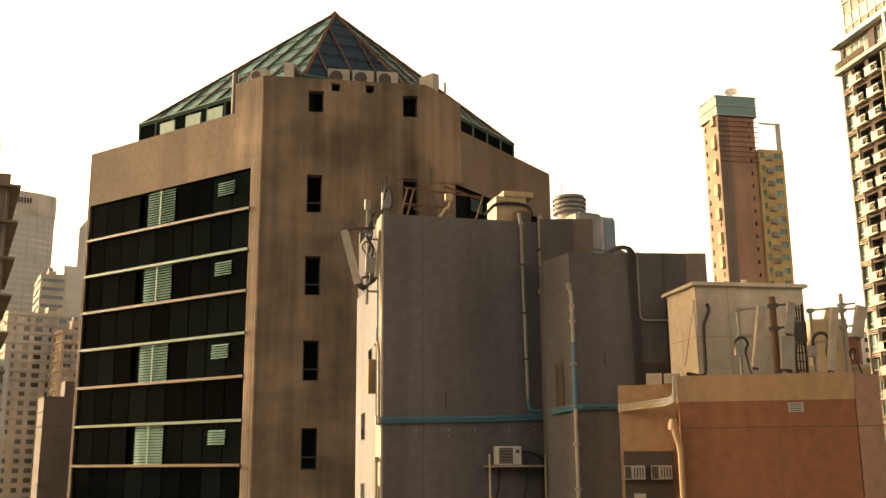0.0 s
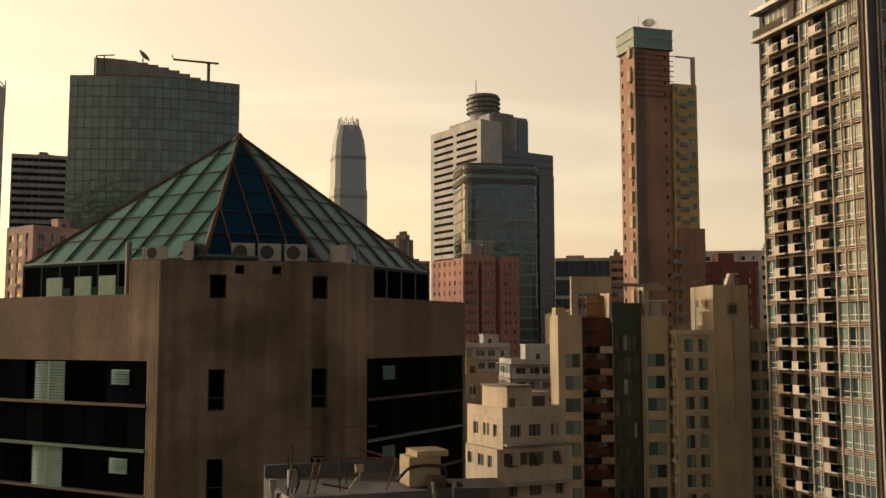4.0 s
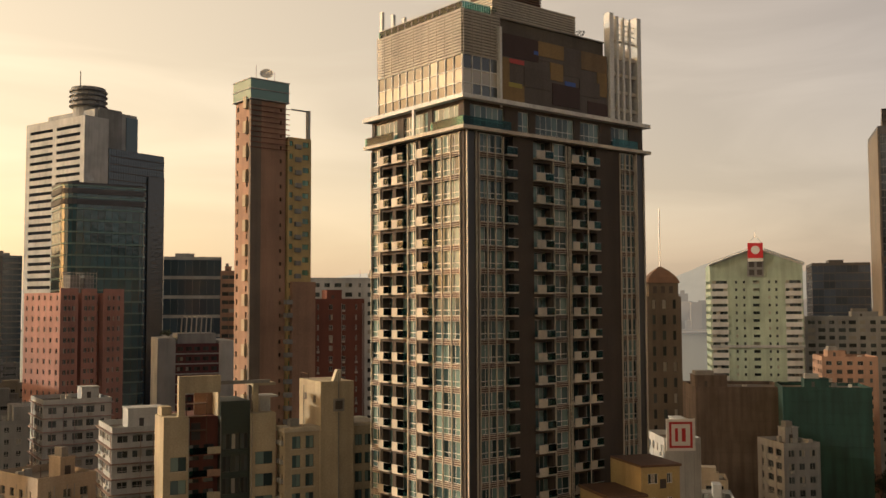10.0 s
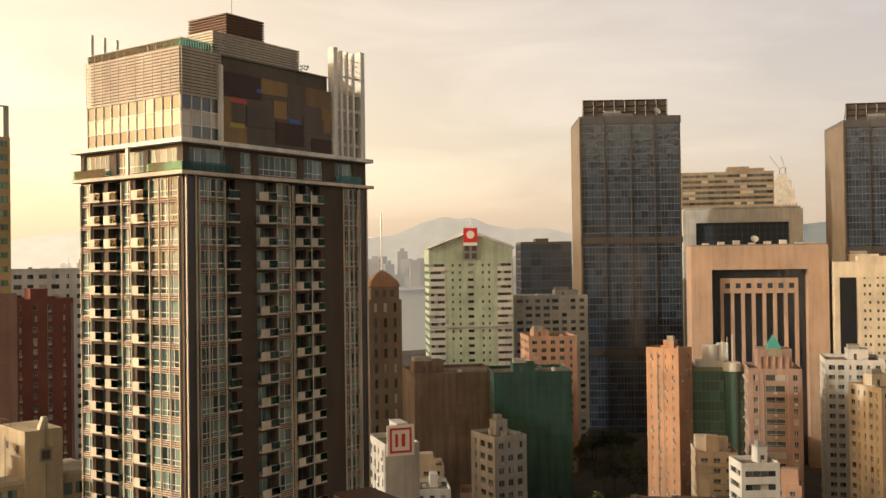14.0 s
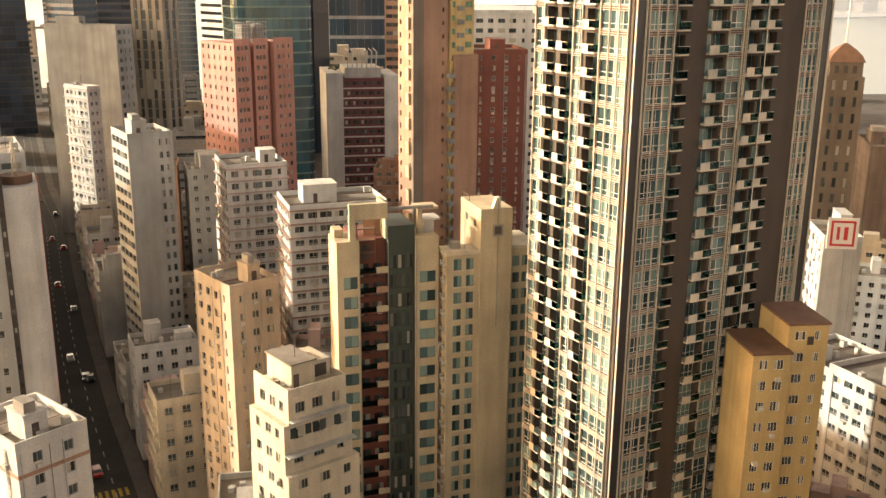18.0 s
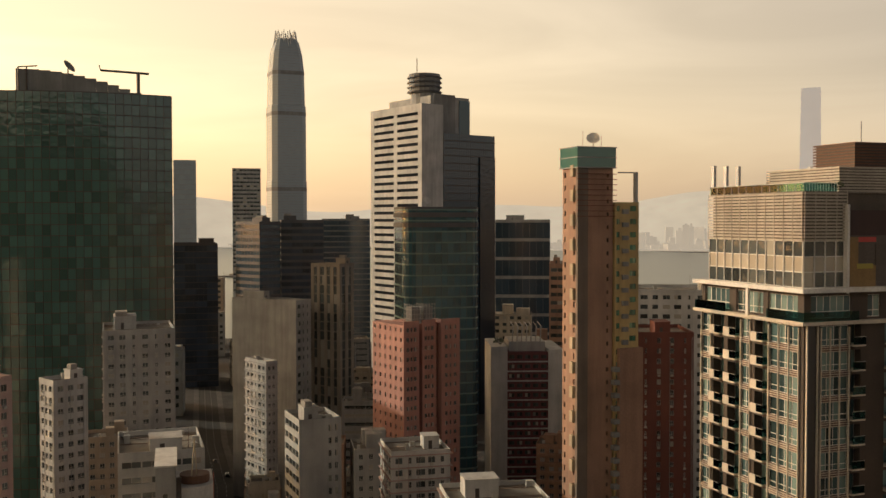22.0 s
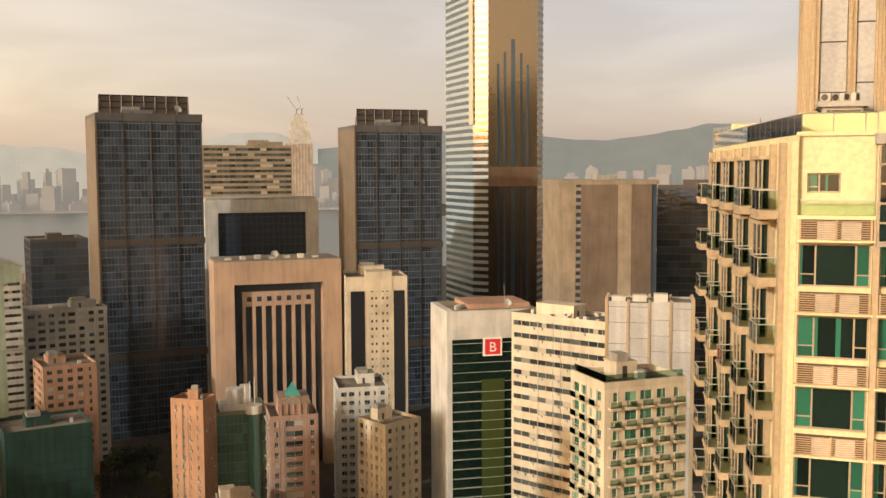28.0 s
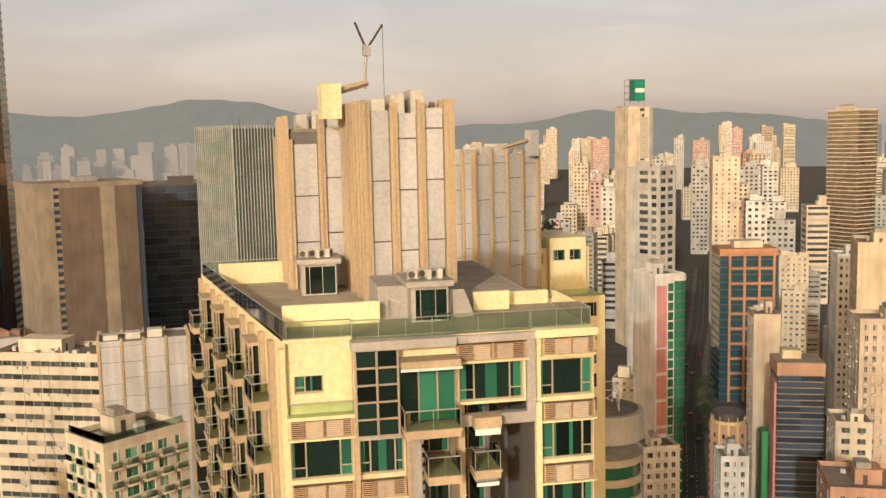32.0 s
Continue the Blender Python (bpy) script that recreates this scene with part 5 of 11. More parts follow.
def brown_block():
    ob = thing("brown_block", "brown painted building with a tan parapet band", "building", 5.64, 24.3, -11)
    H = 47.02 - GROUND
    part("wall", Shape().box(0, 0, 0, 4.08, 3.4, H - 0.64), BROWN_PAINT, ob)
    part("parapet", Shape().box(-0.02, -0.02, H - 0.64, 4.1, 3.42, H), TAN_PAINT, ob)
    part("side_wall", Shape().box(4.102, 0, 0, 4.66, 3.2, H - 0.06), paint("pink_side_wall", (0.46, 0.29, 0.22), vary=0), ob)
    part("back_wing", Shape().box(-1.5, 1.3, 0, -0.021, 4.2, H - 0.1), TAN_PAINT, ob)
    part("joint", Shape().box(0, -0.005, H - 1.28, 4.655, 0.004, H - 1.262), FRAME_DARK, ob)
    part("joint", Shape().box(2.3, -0.005, 20, 2.308, 0.004, H - 1.282), FRAME_DARK, ob)
    q = part("vent", Shape().box(2.56, -0.03, H - 0.93, 2.9, -0.003, H - 0.7), FRAME_ALU, ob, "square metal wall vent")
    for e in range(4):
        part("slat", Shape().box(2.6, -0.036, H - 0.9 + 0.05 * e, 2.86, -0.031, H - 0.88 + 0.05 * e), FRAME_DARK, q)
    hose("drain_pipe", [(-0.16, -0.1, H - 1.15), (-0.12, -0.1, H - 1.45), (-0.04, -0.1, H - 1.75), (-0.03, -0.1, H - 2.6), (-0.03, -0.1, H - 6), (-0.03, -0.1, 10)], 0.075, TAN_PAINT, ob, 10)
    part("pipe_head", Shape().disc(-0.16, -0.1, 0.13, H - 1.3, H - 1.12, n=12, r1=0.13).disc(-0.16, -0.1, 0.09, H - 1.12, H - 1.05, n=12), TAN_PAINT, ob)
    part("pipe_collar", Shape().disc(-0.03, -0.1, 0.095, H - 3.3, H - 3.2, n=12), TAN_PAINT, ob)
    for k in range(4):
        hose("conduit", [(-1.5, 1.24, H - 0.62 - 0.05 * k), (-0.7, 0.6, H - 0.56 - 0.05 * k), (-0.26, 0.1, H - 0.53 - 0.05 * k), (-0.13 + 0.02 * k, -0.03, H - 0.42 - 0.04 * k), (-0.10 + 0.02 * k, -0.06, H - 0.1), (-0.05 + 0.02 * k, 0.0, H + 0.03)], 0.024, PEELED if k < 3 else CREAM_PIPE, ob, 5, 4)
    # dark opening with two wall units, and boxes on the wing
    part("opening", Shape().box(-1.42, 1.22, H - 4.6, -0.2, 1.296, H - 1.8), FRAME_DARK, ob)
    part("lintel", Shape().box(-1.5, 1.2, H - 1.8, -0.12, 1.297, H - 1.7), TAN_PAINT, ob)
    for x in (-1.42, -0.75):
        q = part("air_conditioner", Shape().box(x, 0.85, H - 2.5, x + 0.52, 1.2, H - 2.16), AC_WHITE, ob)
        part("grille", Shape().box(x + 0.02, 0.835, H - 2.48, x + 0.18, 0.846, H - 2.18), FRAME_DARK, q)
        for e in range(4):
            part("slat", Shape().box(x + 0.24 + 0.07 * e, 0.835, H - 2.46, x + 0.27 + 0.07 * e, 0.846, H - 2.2), FRAME_DARK, q)
    part("junction_box", Shape().box(-1.2, 0.82, H - 3.4, -0.9, 1.2, H - 2.85), CREAM_EDGE, ob)
    part("roof_box", Shape().box(-0.75, 1.35, H - 0.1, -0.35, 1.7, H + 0.2), CREAM_EDGE, ob)
    part("roof_box", Shape().box(-0.3, 1.0, H - 0.1, 0.1, 1.3, H + 0.16), CREAM_EDGE, ob)
    part("roof", Shape().box(0.15, 0.15, H, 3.95, 3.2, H + 0.02), ROOF, ob)


def tank_house():
    ob = thing("tank_house", "cream rooftop tank house with an overhanging slab", "tank house", 6.42, 25.15, 10, 47.04)
    part("wall", Shape().box(0, 0, 0, 3.05, 1.85, 2.4), TANK_PAINT, ob)
    s = Shape().box(-0.12, -0.12, 2.4, 3.15, 1.97, 2.47).box(-0.09, -0.09, 2.47, 3.12, 1.94, 2.5)
    part("slab", s, TANK_PAINT, ob)
    part("roof_cowl", Shape().disc(1.5, 0.2, 0.09, 2.5, 2.62, n=8), TANK_PAINT, ob)
    for x in (0.9, 2.05):
        part("joint", Shape().box(x, -0.004, 0, x + 0.012, 0.004, 2.4), SLAT_BACK_TAN, ob)
    part("joint", Shape().box(0, -0.004, 1.06, 3.05, 0.004, 1.075), SLAT_BACK_TAN, ob)
    part("joint", Shape().box(-0.004, 0, 1.06, 0.004, 1.85, 1.075), SLAT_BACK_TAN, ob)
    hose("pipe", [(-0.55, -0.5, 0.06), (-0.1, -0.3, 0.03), (0.08, -0.15, 0.15), (0.12, -0.1, 0.6), (0.14, -0.09, 1.3), (0.22, -0.1, 1.55), (0.28, -0.14, 1.72), (0.24, -0.2, 1.86), (0.18, -0.28, 1.84)], 0.045, CABLE, ob, 7)
    part("pole", Shape().bar((-0.1, -0.2, 0), (-0.14, -0.2, 2.0), 0.025), PIPE_GREY, ob)
    part("stay_wire", Shape().bar((-0.14, -0.2, 1.9), (-0.42, -0.1, 0.3), 0.008, n=3), CABLE, ob)


SLAT_BACK_TAN = paint("tan_wall_joint", (0.42, 0.35, 0.27), vary=0)
CREAM_UNIT = paint("cream_sheet_metal", (0.62, 0.50, 0.30), 0.5, stain=0.3, vary=0)


def aerial(x, y, tall, pole, panels, arms, box, loops, dark=False):
    """A phone mast at the parapet: pole, arms, leaning panel aerials, radio box and cable loops."""
    ob = thing("panel_aerial", "grey panel aerials on a thick rusty pole at the parapet" if dark else "pale leaning panel aerial on a steel pole at the parapet", "aerial", x, y, 0, 47.03)
    part("pole", Shape().bar((0, 0, 0), (0, 0, tall), pole, n=8), RUST if dark else PIPE_GREY, ob)
    for a, b, z in arms:
        part("arm", Shape().bar((a, 0, z), (b, -0.12, z + 0.03), 0.028, n=5).box(-pole - 0.03, -pole - 0.03, z - 0.05, pole + 0.03, pole + 0.03, z + 0.05), FRAME_DARK if dark else PIPE_GREY, ob)
    for px, pz, pw, ph, lean in panels:
        q = part("panel", Shape().box(-pw / 2, -0.06, -ph / 2, pw / 2, 0.05, ph / 2).box(-pw / 2 + 0.02, -0.075, -ph / 2 + 0.03, pw / 2 - 0.02, -0.06, ph / 2 - 0.03), PIPE_GREY if dark else ANTENNA, ob)
        q.matrix_basis = pose(px, -0.2, pz, 0, lean, 8)
        part("connector", Shape().box(-pw / 3, -0.03, -ph / 2 - 0.06, pw / 3, 0.03, -ph / 2 - 0.002), FRAME_DARK, q)
    if box:
        part("radio_box", Shape().box(box[0] - 0.11, -0.16, box[1] - 0.14, box[0] + 0.11, -0.04, box[1] + 0.14), PIPE_GREY, ob)
    for cx, cz, r in loops:
        for k in range(2):
            q = r * (1 - 0.18 * k)
            hose("cable", [(cx - 0.6 * q, -0.1, cz - 1.6 * q), (cx - q, -0.12, cz), (cx - 0.5 * q, -0.15, cz + 0.9 * q), (cx + 0.4 * q, -0.16, cz + q), (cx + q, -0.14, cz + 0.1 * q), (cx + 0.6 * q, -0.12, cz - 1.3 * q), (cx + 0.2, -0.1, 0.02)], 0.02, CABLE, ob, 5, 3)


def cable_ladder(x, y):
    ob = thing("cable_ladder", "rusty steel cable ladder with black cables on the roof", "cable ladder", x, y, 0, 47.03)
    for a in (-0.14, 0.14):
        part("rail", Shape().bar((a, 0, 0), (a, 0, 1.85), 0.03, n=4), RUST, ob)
    for e in range(8):
        part("rung", Shape().bar((-0.14, 0, 0.15 + e * 0.22), (0.14, 0, 0.15 + e * 0.22), 0.018, n=4), RUST, ob)
    part("junction_box", Shape().box(-0.16, -0.16, 0.85, 0.14, -0.03, 1.35), FRAME_DARK, ob)
    for k in range(4):
        hose("cable", [(-0.1 + 0.06 * k, -0.05, 0.0), (-0.14 + 0.08 * k, -0.08, 0.5), (-0.08 + 0.05 * k, -0.06, 1.0), (-0.12 + 0.07 * k, -0.07, 1.8)], 0.02, CABLE, ob, 5, 3)


grey_block()
grey_annex()
brown_block()
tank_house()
for spec in ((7.24, 24.3, 1.66, 0.04, ((0.42, 0.93, 0.21, 1.55, 10),), ((-0.1, 0.45, 1.62), (0.0, 0.3, 0.95)), (-0.05, 0.62), ((0.0, 0.75, 0.17),), False),
             (8.12, 24.25, 1.95, 0.075, ((0.33, 1.38, 0.2, 0.78, 8), (0.2, 0.52, 0.33, 0.8, 4)), ((-0.05, 0.45, 1.72), (0.0, 0.35, 1.15)), None, ((0.12, 0.2, 0.1),), True),
             (9.12, 24.45, 1.68, 0.045, ((0.42, 0.88, 0.19, 1.6, 9),), ((-0.08, 0.45, 1.62), (0.0, 0.3, 0.8)), (-0.08, 0.58), ((0.15, 0.82, 0.22),), False),
             (9.92, 24.45, 2.05, 0.05, ((0.32, 1.3, 0.27, 0.8, 14),), ((-0.08, 0.3, 1.62), (-0.06, 0.3, 1.75), (0.0, 0.28, 1.2)), None, ((0.12, 0.55, 0.08),), False)):
    aerial(*spec)
cable_ladder(8.9, 24.75)


# ---- the tall residential tower with glass balconies and a louvred crown ----
TOWER_WALL = paint("taupe_tower_wall", (0.098, 0.075, 0.059), 0.85, stain=0.3)
TOWER_LIGHT = paint("pale_tower_wall", (0.78, 0.70, 0.58), 0.8, stain=0.3)
TOWER_DARK = paint("dark_corner_cladding", (0.045, 0.045, 0.05), 0.4, stain=0.2, vary=0)
BROWN_BOARD = paint("brown_spandrel", (0.16, 0.085, 0.06), 0.6)
RAIL_GLASS = clear_glass("balcony_glass", (0.28, 0.52, 0.52))
SLAT = paint("pale_louvre_slat", (0.64, 0.58, 0.48), 0.6, stain=0.25, vary=0)
# dark backing: the shadow between the louvre slats is put into its colour
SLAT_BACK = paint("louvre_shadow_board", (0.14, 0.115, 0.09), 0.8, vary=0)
BROWN_SLAT = paint("brown_timber_slat", (0.17, 0.085, 0.05), 0.7, vary=0)
FIN_WHITE = paint("white_fin", (0.96, 0.94, 0.89), 0.6, stain=0.25, vary=0)


def wall_box(s, fn, s0, s1, o0, o1, z0, z1, k=0):
    a, b = fn(s0, o0, z0), fn(s1, o1, z1)
    s.box(min(a[0], b[0]), min(a[1], b[1]), z0, max(a[0], b[0]), max(a[1], b[1]), z1, k)
    return s


def balcony(par, fn, s0, s1, z, out, half=True, rail=RAIL_GLASS, slab=TOWER_LIGHT, h=1.05):
    """A balcony: slab, a solid panel beside a glass one, top rail."""
    b = Shape()
    wall_box(b, fn, s0, s1, -0.9, out, z - 0.16, z + 0.04)
    mid = s0 + (s1 - s0) * 0.5 if half else s0
    if half:
        wall_box(b, fn, s0, mid, out - 0.07, out, z + 0.04, z + h)
    ob = part("balcony", b, slab, par)
    g = Shape()
    wall_box(g, fn, mid, s1, out - 0.04, out - 0.015, z + 0.06, z + h - 0.05)
    wall_box(g, fn, s1 - 0.03, s1 - 0.005, 0.0, out - 0.04, z + 0.06, z + h - 0.05)
    part("glass_rail", g, rail, ob)
    r = Shape()
    wall_box(r, fn, s0, s1, out - 0.06, out + 0.02, z + h - 0.05, z + h)
    part("handrail", r, FRAME_ALU, ob)
    return ob


def residential_tower():
    ob = thing("residential_tower", "tall taupe residential tower with glass balconies and a louvred crown", "apartment tower", 59.7, 108.7, 11)
    w, d, H, fh = 35.0, 20.9, 97.8 - GROUND, 3.05
    rows = 30
    base = H - rows * fh
    skin = Shape()
    south_w = [(4.5, 4.2), (17.2, 2.6), (31.3, 3.2)]
    south_b = [(7.8, 1.5, 1.1), (13.8, 3.2, 1.1), (20.4, 2.7, 1.3), (23.4, 2.7, 1.3)]
    west_w = [(1.2, 2.2), (9.9, 1.9), (17.4, 5.6)]
    west_b = [(3.9, 2.4, 1.3), (7.2, 2.6, 1.3), (12.9, 2.5, 1.3)]
    for face, wins, recs in ((0, south_w, south_b), (3, west_w, west_b), (1, [(d - m, q) for m, q in west_w], [(d - m, q, e) for m, q, e in west_b]), (2, [(w - m, q) for m, q in south_w], [(w - m, q, e) for m, q, e in south_b])):
        cols = sorted(wins + recs)
        found, fn = facade(skin, face, w, d, base, H, cols, rows, 1, 0.80, 0.14, 0.18)
        skin.quad(fn(0, 0, 0), fn((w, d)[face % 2], 0, 0), fn((w, d)[face % 2], 0, base), fn(0, 0, base))
        rest = Shape()
        for s, z, ww, hh in found:
            deep = next((c[2] for c in recs if abs(c[0] - s) < 0.01), 0.18)
            row = int((z - base) / fh)
            if face in (0, 3) and row >= 14:
                cols_n = 2 if ww < 2.8 else 4
                put_window(ob, pane_mesh(ww, hh, cols_n, 2 if deep < 0.5 else 1, FRAME_WHITE if deep < 0.5 else FRAME_ALU, WINDOW_TEAL, 0.09), fn, face, s, z, deep - 0.02)
            else:
                join_window(rest, fn, s, z, ww, hh, deep - 0.02, 0, (4 if ww > 2.8 else 2) if face in (0, 3) else 0)
        part("windows", rest, [WINDOW_TEAL, FRAME_WHITE], ob, kind="stuff")
        far = face in (1, 2)
        lump = Shape()
        for r in range(rows):
            z = base + r * fh
            for s, q, _ in recs:
                if far or r < 9:
                    wall_box(lump, fn, s - q / 2, s + q / 2, -0.9, 0.7, z + 0.26, z + 0.46)
                    wall_box(lump, fn, s - q / 2, s, 0.62, 0.7, z + 0.46, z + 1.45)
                    wall_box(lump, fn, s, s + q / 2, 0.62, 0.68, z + 0.5, z + 1.4, 1)
                elif q > 1.6:
                    balcony(ob, fn, s - q / 2, s + q / 2, z + 0.42, 0.75)
                else:
                    balcony(ob, fn, s - q / 2 - 0.1, s + q / 2 + 0.3, z + 0.42, 0.55, False)
        if lump.f:
            part("balconies", lump, [TOWER_LIGHT, WINDOW_TEAL], ob, kind="stuff")
        # spandrels with a row of slats under the wide windows
        for s, q in wins:
            for r in range(rows):
                z = base + r * fh
                if far or r < 8:
                    continue
                b = Shape()
                wall_box(b, fn, s - q / 2, s + q / 2, 0.02, 0.10, z - 0.30, z + 0.36)
                for e in range(3):
                    wall_box(b, fn, s - q / 2 - 0.1, s + q / 2 + 0.1, 0.10, 0.34, z - 0.28 + e * 0.28, z - 0.22 + e * 0.28, 1)
                part("spandrel", b, [BROWN_BOARD, TOWER_LIGHT], ob)
            for e in ([s - q / 2, s + q / 2] if q < 3 else [s - q / 2, s - q / 6, s + q / 6, s + q / 2]):
                part("mullion_fin", wall_box(Shape(), fn, e - 0.06, e + 0.06, 0.02, 0.26, base, H - 0.4), TOWER_LIGHT, ob)
        # dark corner columns edged with pale fins
        if face == 0:
            for a, b in ((0.35, 1.75), (33.3, 34.8)):
                part("corner_cladding", wall_box(Shape(), fn, a, b, 0.02, 0.12, 0, H - 0.2), TOWER_DARK, ob)
                for e in (a - 0.14, b + 0.02):
                    part("corner_fin", wall_box(Shape(), fn, e, e + 0.14, 0.01, 0.34, 0, H), TOWER_LIGHT, ob)
            rack = Shape()
            for r in range(10, rows):
                z = base + r * fh
                for e in range(4):
                    wall_box(rack, fn, 18.75, 19.0 + 0.02, 0.12, 0.42, z + 0.3 + 0.7 * e, z + 0.38 + 0.7 * e)
            for e in (18.72, 19.0):
                wall_box(rack, fn, e, e + 0.06, 0.30, 0.44, base + 10 * fh, H - 0.4)
            part("service_ladder", rack, TOWER_LIGHT, ob)
            part("rain_pipe", Shape().bar(fn(21.9, 0.95, 5), fn(21.9, 0.95, H - 1), 0.07), TOWER_LIGHT, ob)
    part("wall", skin, TOWER_WALL, ob)
    # transfer floors: terrace deck, recessed glazing, cornice
    part("terrace_slab", Shape().box(-0.9, -0.9, H, w + 0.9, d + 0.9, H + 0.45), TOWER_LIGHT, ob)
    for s in ((-0.8, -0.8, 7.5, -0.74), (27.5, -0.8, 33.0, -0.74)):
        part("terrace_rail", Shape().box(s[0], s[1], H + 0.45, s[2], s[3], H + 1.6), RAIL_GLASS, ob)
    for y0, y1 in ((-0.74, 6.0), (14.5, 21.5)):
        part("terrace_rail", Shape().box(-0.8, y0, H + 0.45, -0.74, y1, H + 1.6), RAIL_GLASS, ob)
    core = Shape()
    f2, fa = facade(core, 0, w, d, H + 0.45, H + 3.9, [(4.0, 6.0), (10.5, 2.0), (16.5, 7.5), (23.5, 4), (30, 4)], 1, 1, 0.8, 0.08, 0.3)
    f3, fb = facade(core, 3, w, d, H + 0.45, H + 3.9, [(3.5, 5.5), (10.5, 5.5), (17, 5.5)], 1, 1, 0.8, 0.08, 0.3)
    facade(core, 1, w, d, H + 0.45, H + 3.9, 0, 1, 1, 0.8, 0.08, 0.3), facade(core, 2, w, d, H + 0.45, H + 3.9, 0, 1, 1, 0.8, 0.08, 0.3)
    part("terrace_wall", core, TOWER_WALL, ob)
    for fc, fn, ff in ((0, fa, f2), (3, fb, f3)):
        for s, z, ww, hh in ff:
            put_window(ob, pane_mesh(ww, hh, max(2, int(ww / 1.0)), 2, FRAME_WHITE, WINDOW_TEAL, 0.09), fn, fc, s, z, 0.28)
    z = H + 3.9
    part("cornice", Shape().box(-1.1, -1.1, z, w + 0.6, d + 0.8, z + 0.55), FIN_WHITE, ob)
    part("cornice_post", Shape().box(-1.0, 9.4, H + 0.45, -0.7, 9.9, z), FIN_WHITE, ob)
    # crown: glazed storey and louvres over it
    z += 0.55
    cz, ct = z + 5.6, 113.9 - GROUND
    x0, y0, x1, y1 = 0.3, 0.6, 27.5, 19.6
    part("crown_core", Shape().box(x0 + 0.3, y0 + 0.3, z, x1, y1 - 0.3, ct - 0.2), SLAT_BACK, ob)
    for face in (0, 3):
        L2 = 6.3 if face == 0 else y1 - y0

        def fn(s, o, h, face=face):
            return (x0 + s, y0 - o, h) if face == 0 else (x0 - o, y1 - s, h)

        n = 4 if face == 0 else 11
        for q in range(3):
            for j in range(n):
                a, b = L2 * j / n, L2 * (j + 1) / n
                h0, h1 = z + q * 1.87, z + (q + 1) * 1.87
                g = Shape()
                g.quad(fn(a, 0, h0), fn(b, 0, h0), fn(b, 0, h1), fn(a, 0, h1))
                part("crown_pane", g, WINDOW_DARK if q != 1 else glass("pale_blind_glass", (0.36, 0.33, 0.27), 0.15, 0.25), ob)
        s = Shape()
        for j in range(n + 1):
            wall_box(s, fn, L2 * j / n - 0.05, L2 * j / n + 0.05, 0.0, 0.14, z, cz)
        for q in range(4):
            wall_box(s, fn, 0, L2, 0.0, 0.12, z + q * 1.87 - 0.05, z + q * 1.87 + 0.05)
        part("crown_mullions", s, FIN_WHITE, ob)
        k = 15
        for e in range(k):
            h0 = cz + (ct - cz) * e / k
            b = Shape()
            wall_box(b, fn, -0.05, L2 + (0 if face == 0 else 0.05), 0.0, 0.2, h0, h0 + 0.24)
            part("louvre_slat", b, SLAT, ob)
        for j in range(n + 1):
            part("louvre_post", wall_box(Shape(), fn, L2 * j / n - 0.04, L2 * j / n + 0.04, 0.2, 0.26, cz, ct), SLAT, ob)
    g = Shape()
    for a, b in (((x0, y0), (x0, y1)), ((x0, y0), (5.2, y0))):
        g.bar((*a, ct + 1.0), (*b, ct + 1.0), 0.05, n=4)
        for j in range(13):
            p = Vector((*a, ct)).lerp(Vector((*b, ct)), j / 12)
            g.bar(p, p + Vector((0, 0, 1.0)), 0.03, n=4)
    part("roof_rail", g, FIN_WHITE, ob)
    part("roof_rail_glass", Shape().box(x0 + 0.05, y0 + 0.05, ct, x0 + 0.08, y1, ct + 0.95).box(x0 + 0.08, y0 + 0.05, ct, 5.2, y0 + 0.08, ct + 0.95), RAIL_GLASS, ob)
    part("crown_roof", Shape().box(x0, y0, ct - 0.2, x1, y1, ct), ROOF, ob)
    # set-back louvred storey and the brown plant box
    for e in range(9):
        h0 = ct + e * 0.36
        part("upper_slat", Shape().box(6.4, 1.6, h0, 22.5, 15.5, h0 + 0.22), SLAT, ob)
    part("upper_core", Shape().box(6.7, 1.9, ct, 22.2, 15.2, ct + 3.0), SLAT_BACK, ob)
    part("plant_core", Shape().box(10.2, 3.2, ct + 3.0, 16.6, 10.2, ct + 6.3), FRAME_DARK, ob)
    for e in range(9):
        h0 = ct + 3.15 + e * 0.37
        part("plant_slat", Shape().box(9.9, 2.9, h0, 16.9, 10.5, h0 + 0.2), BROWN_SLAT, ob)
    part("mast", Shape().bar((12.8, 5, ct + 6.3), (12.8, 5, ct + 9.2), 0.06), FRAME_ALU, ob)
    # big patchwork panel on the long side
    pz0, pz1, px0, px1 = H + 3.6, 111.6 - GROUND, 6.6, 27.4
    part("panel_frame", Shape().box(px0 - 0.35, -0.1, pz0, px0, 0.75, pz1 + 0.7), FIN_WHITE, ob)
    tone = {"g": paint("grey_board", (0.14, 0.115, 0.10), 0.7), "b": paint("dark_brown_board", (0.07, 0.035, 0.03), 0.7), "o": paint("ochre_board", (0.33, 0.21, 0.08), 0.7),
            "r": plain("red_board", (0.42, 0.04, 0.03)), "u": plain("blue_board", (0.03, 0.09, 0.35)), "y": plain("olive_board", (0.32, 0.27, 0.04)), "t": paint("tan_board", (0.26, 0.17, 0.08), 0.7)}
    W2, H2 = px1 - px0, pz1 - pz0
    part("board", Shape().box(px0, 0.15, pz0, px1, 0.5, pz1), tone["g"], ob, "big grey-brown patchwork cladding panel")
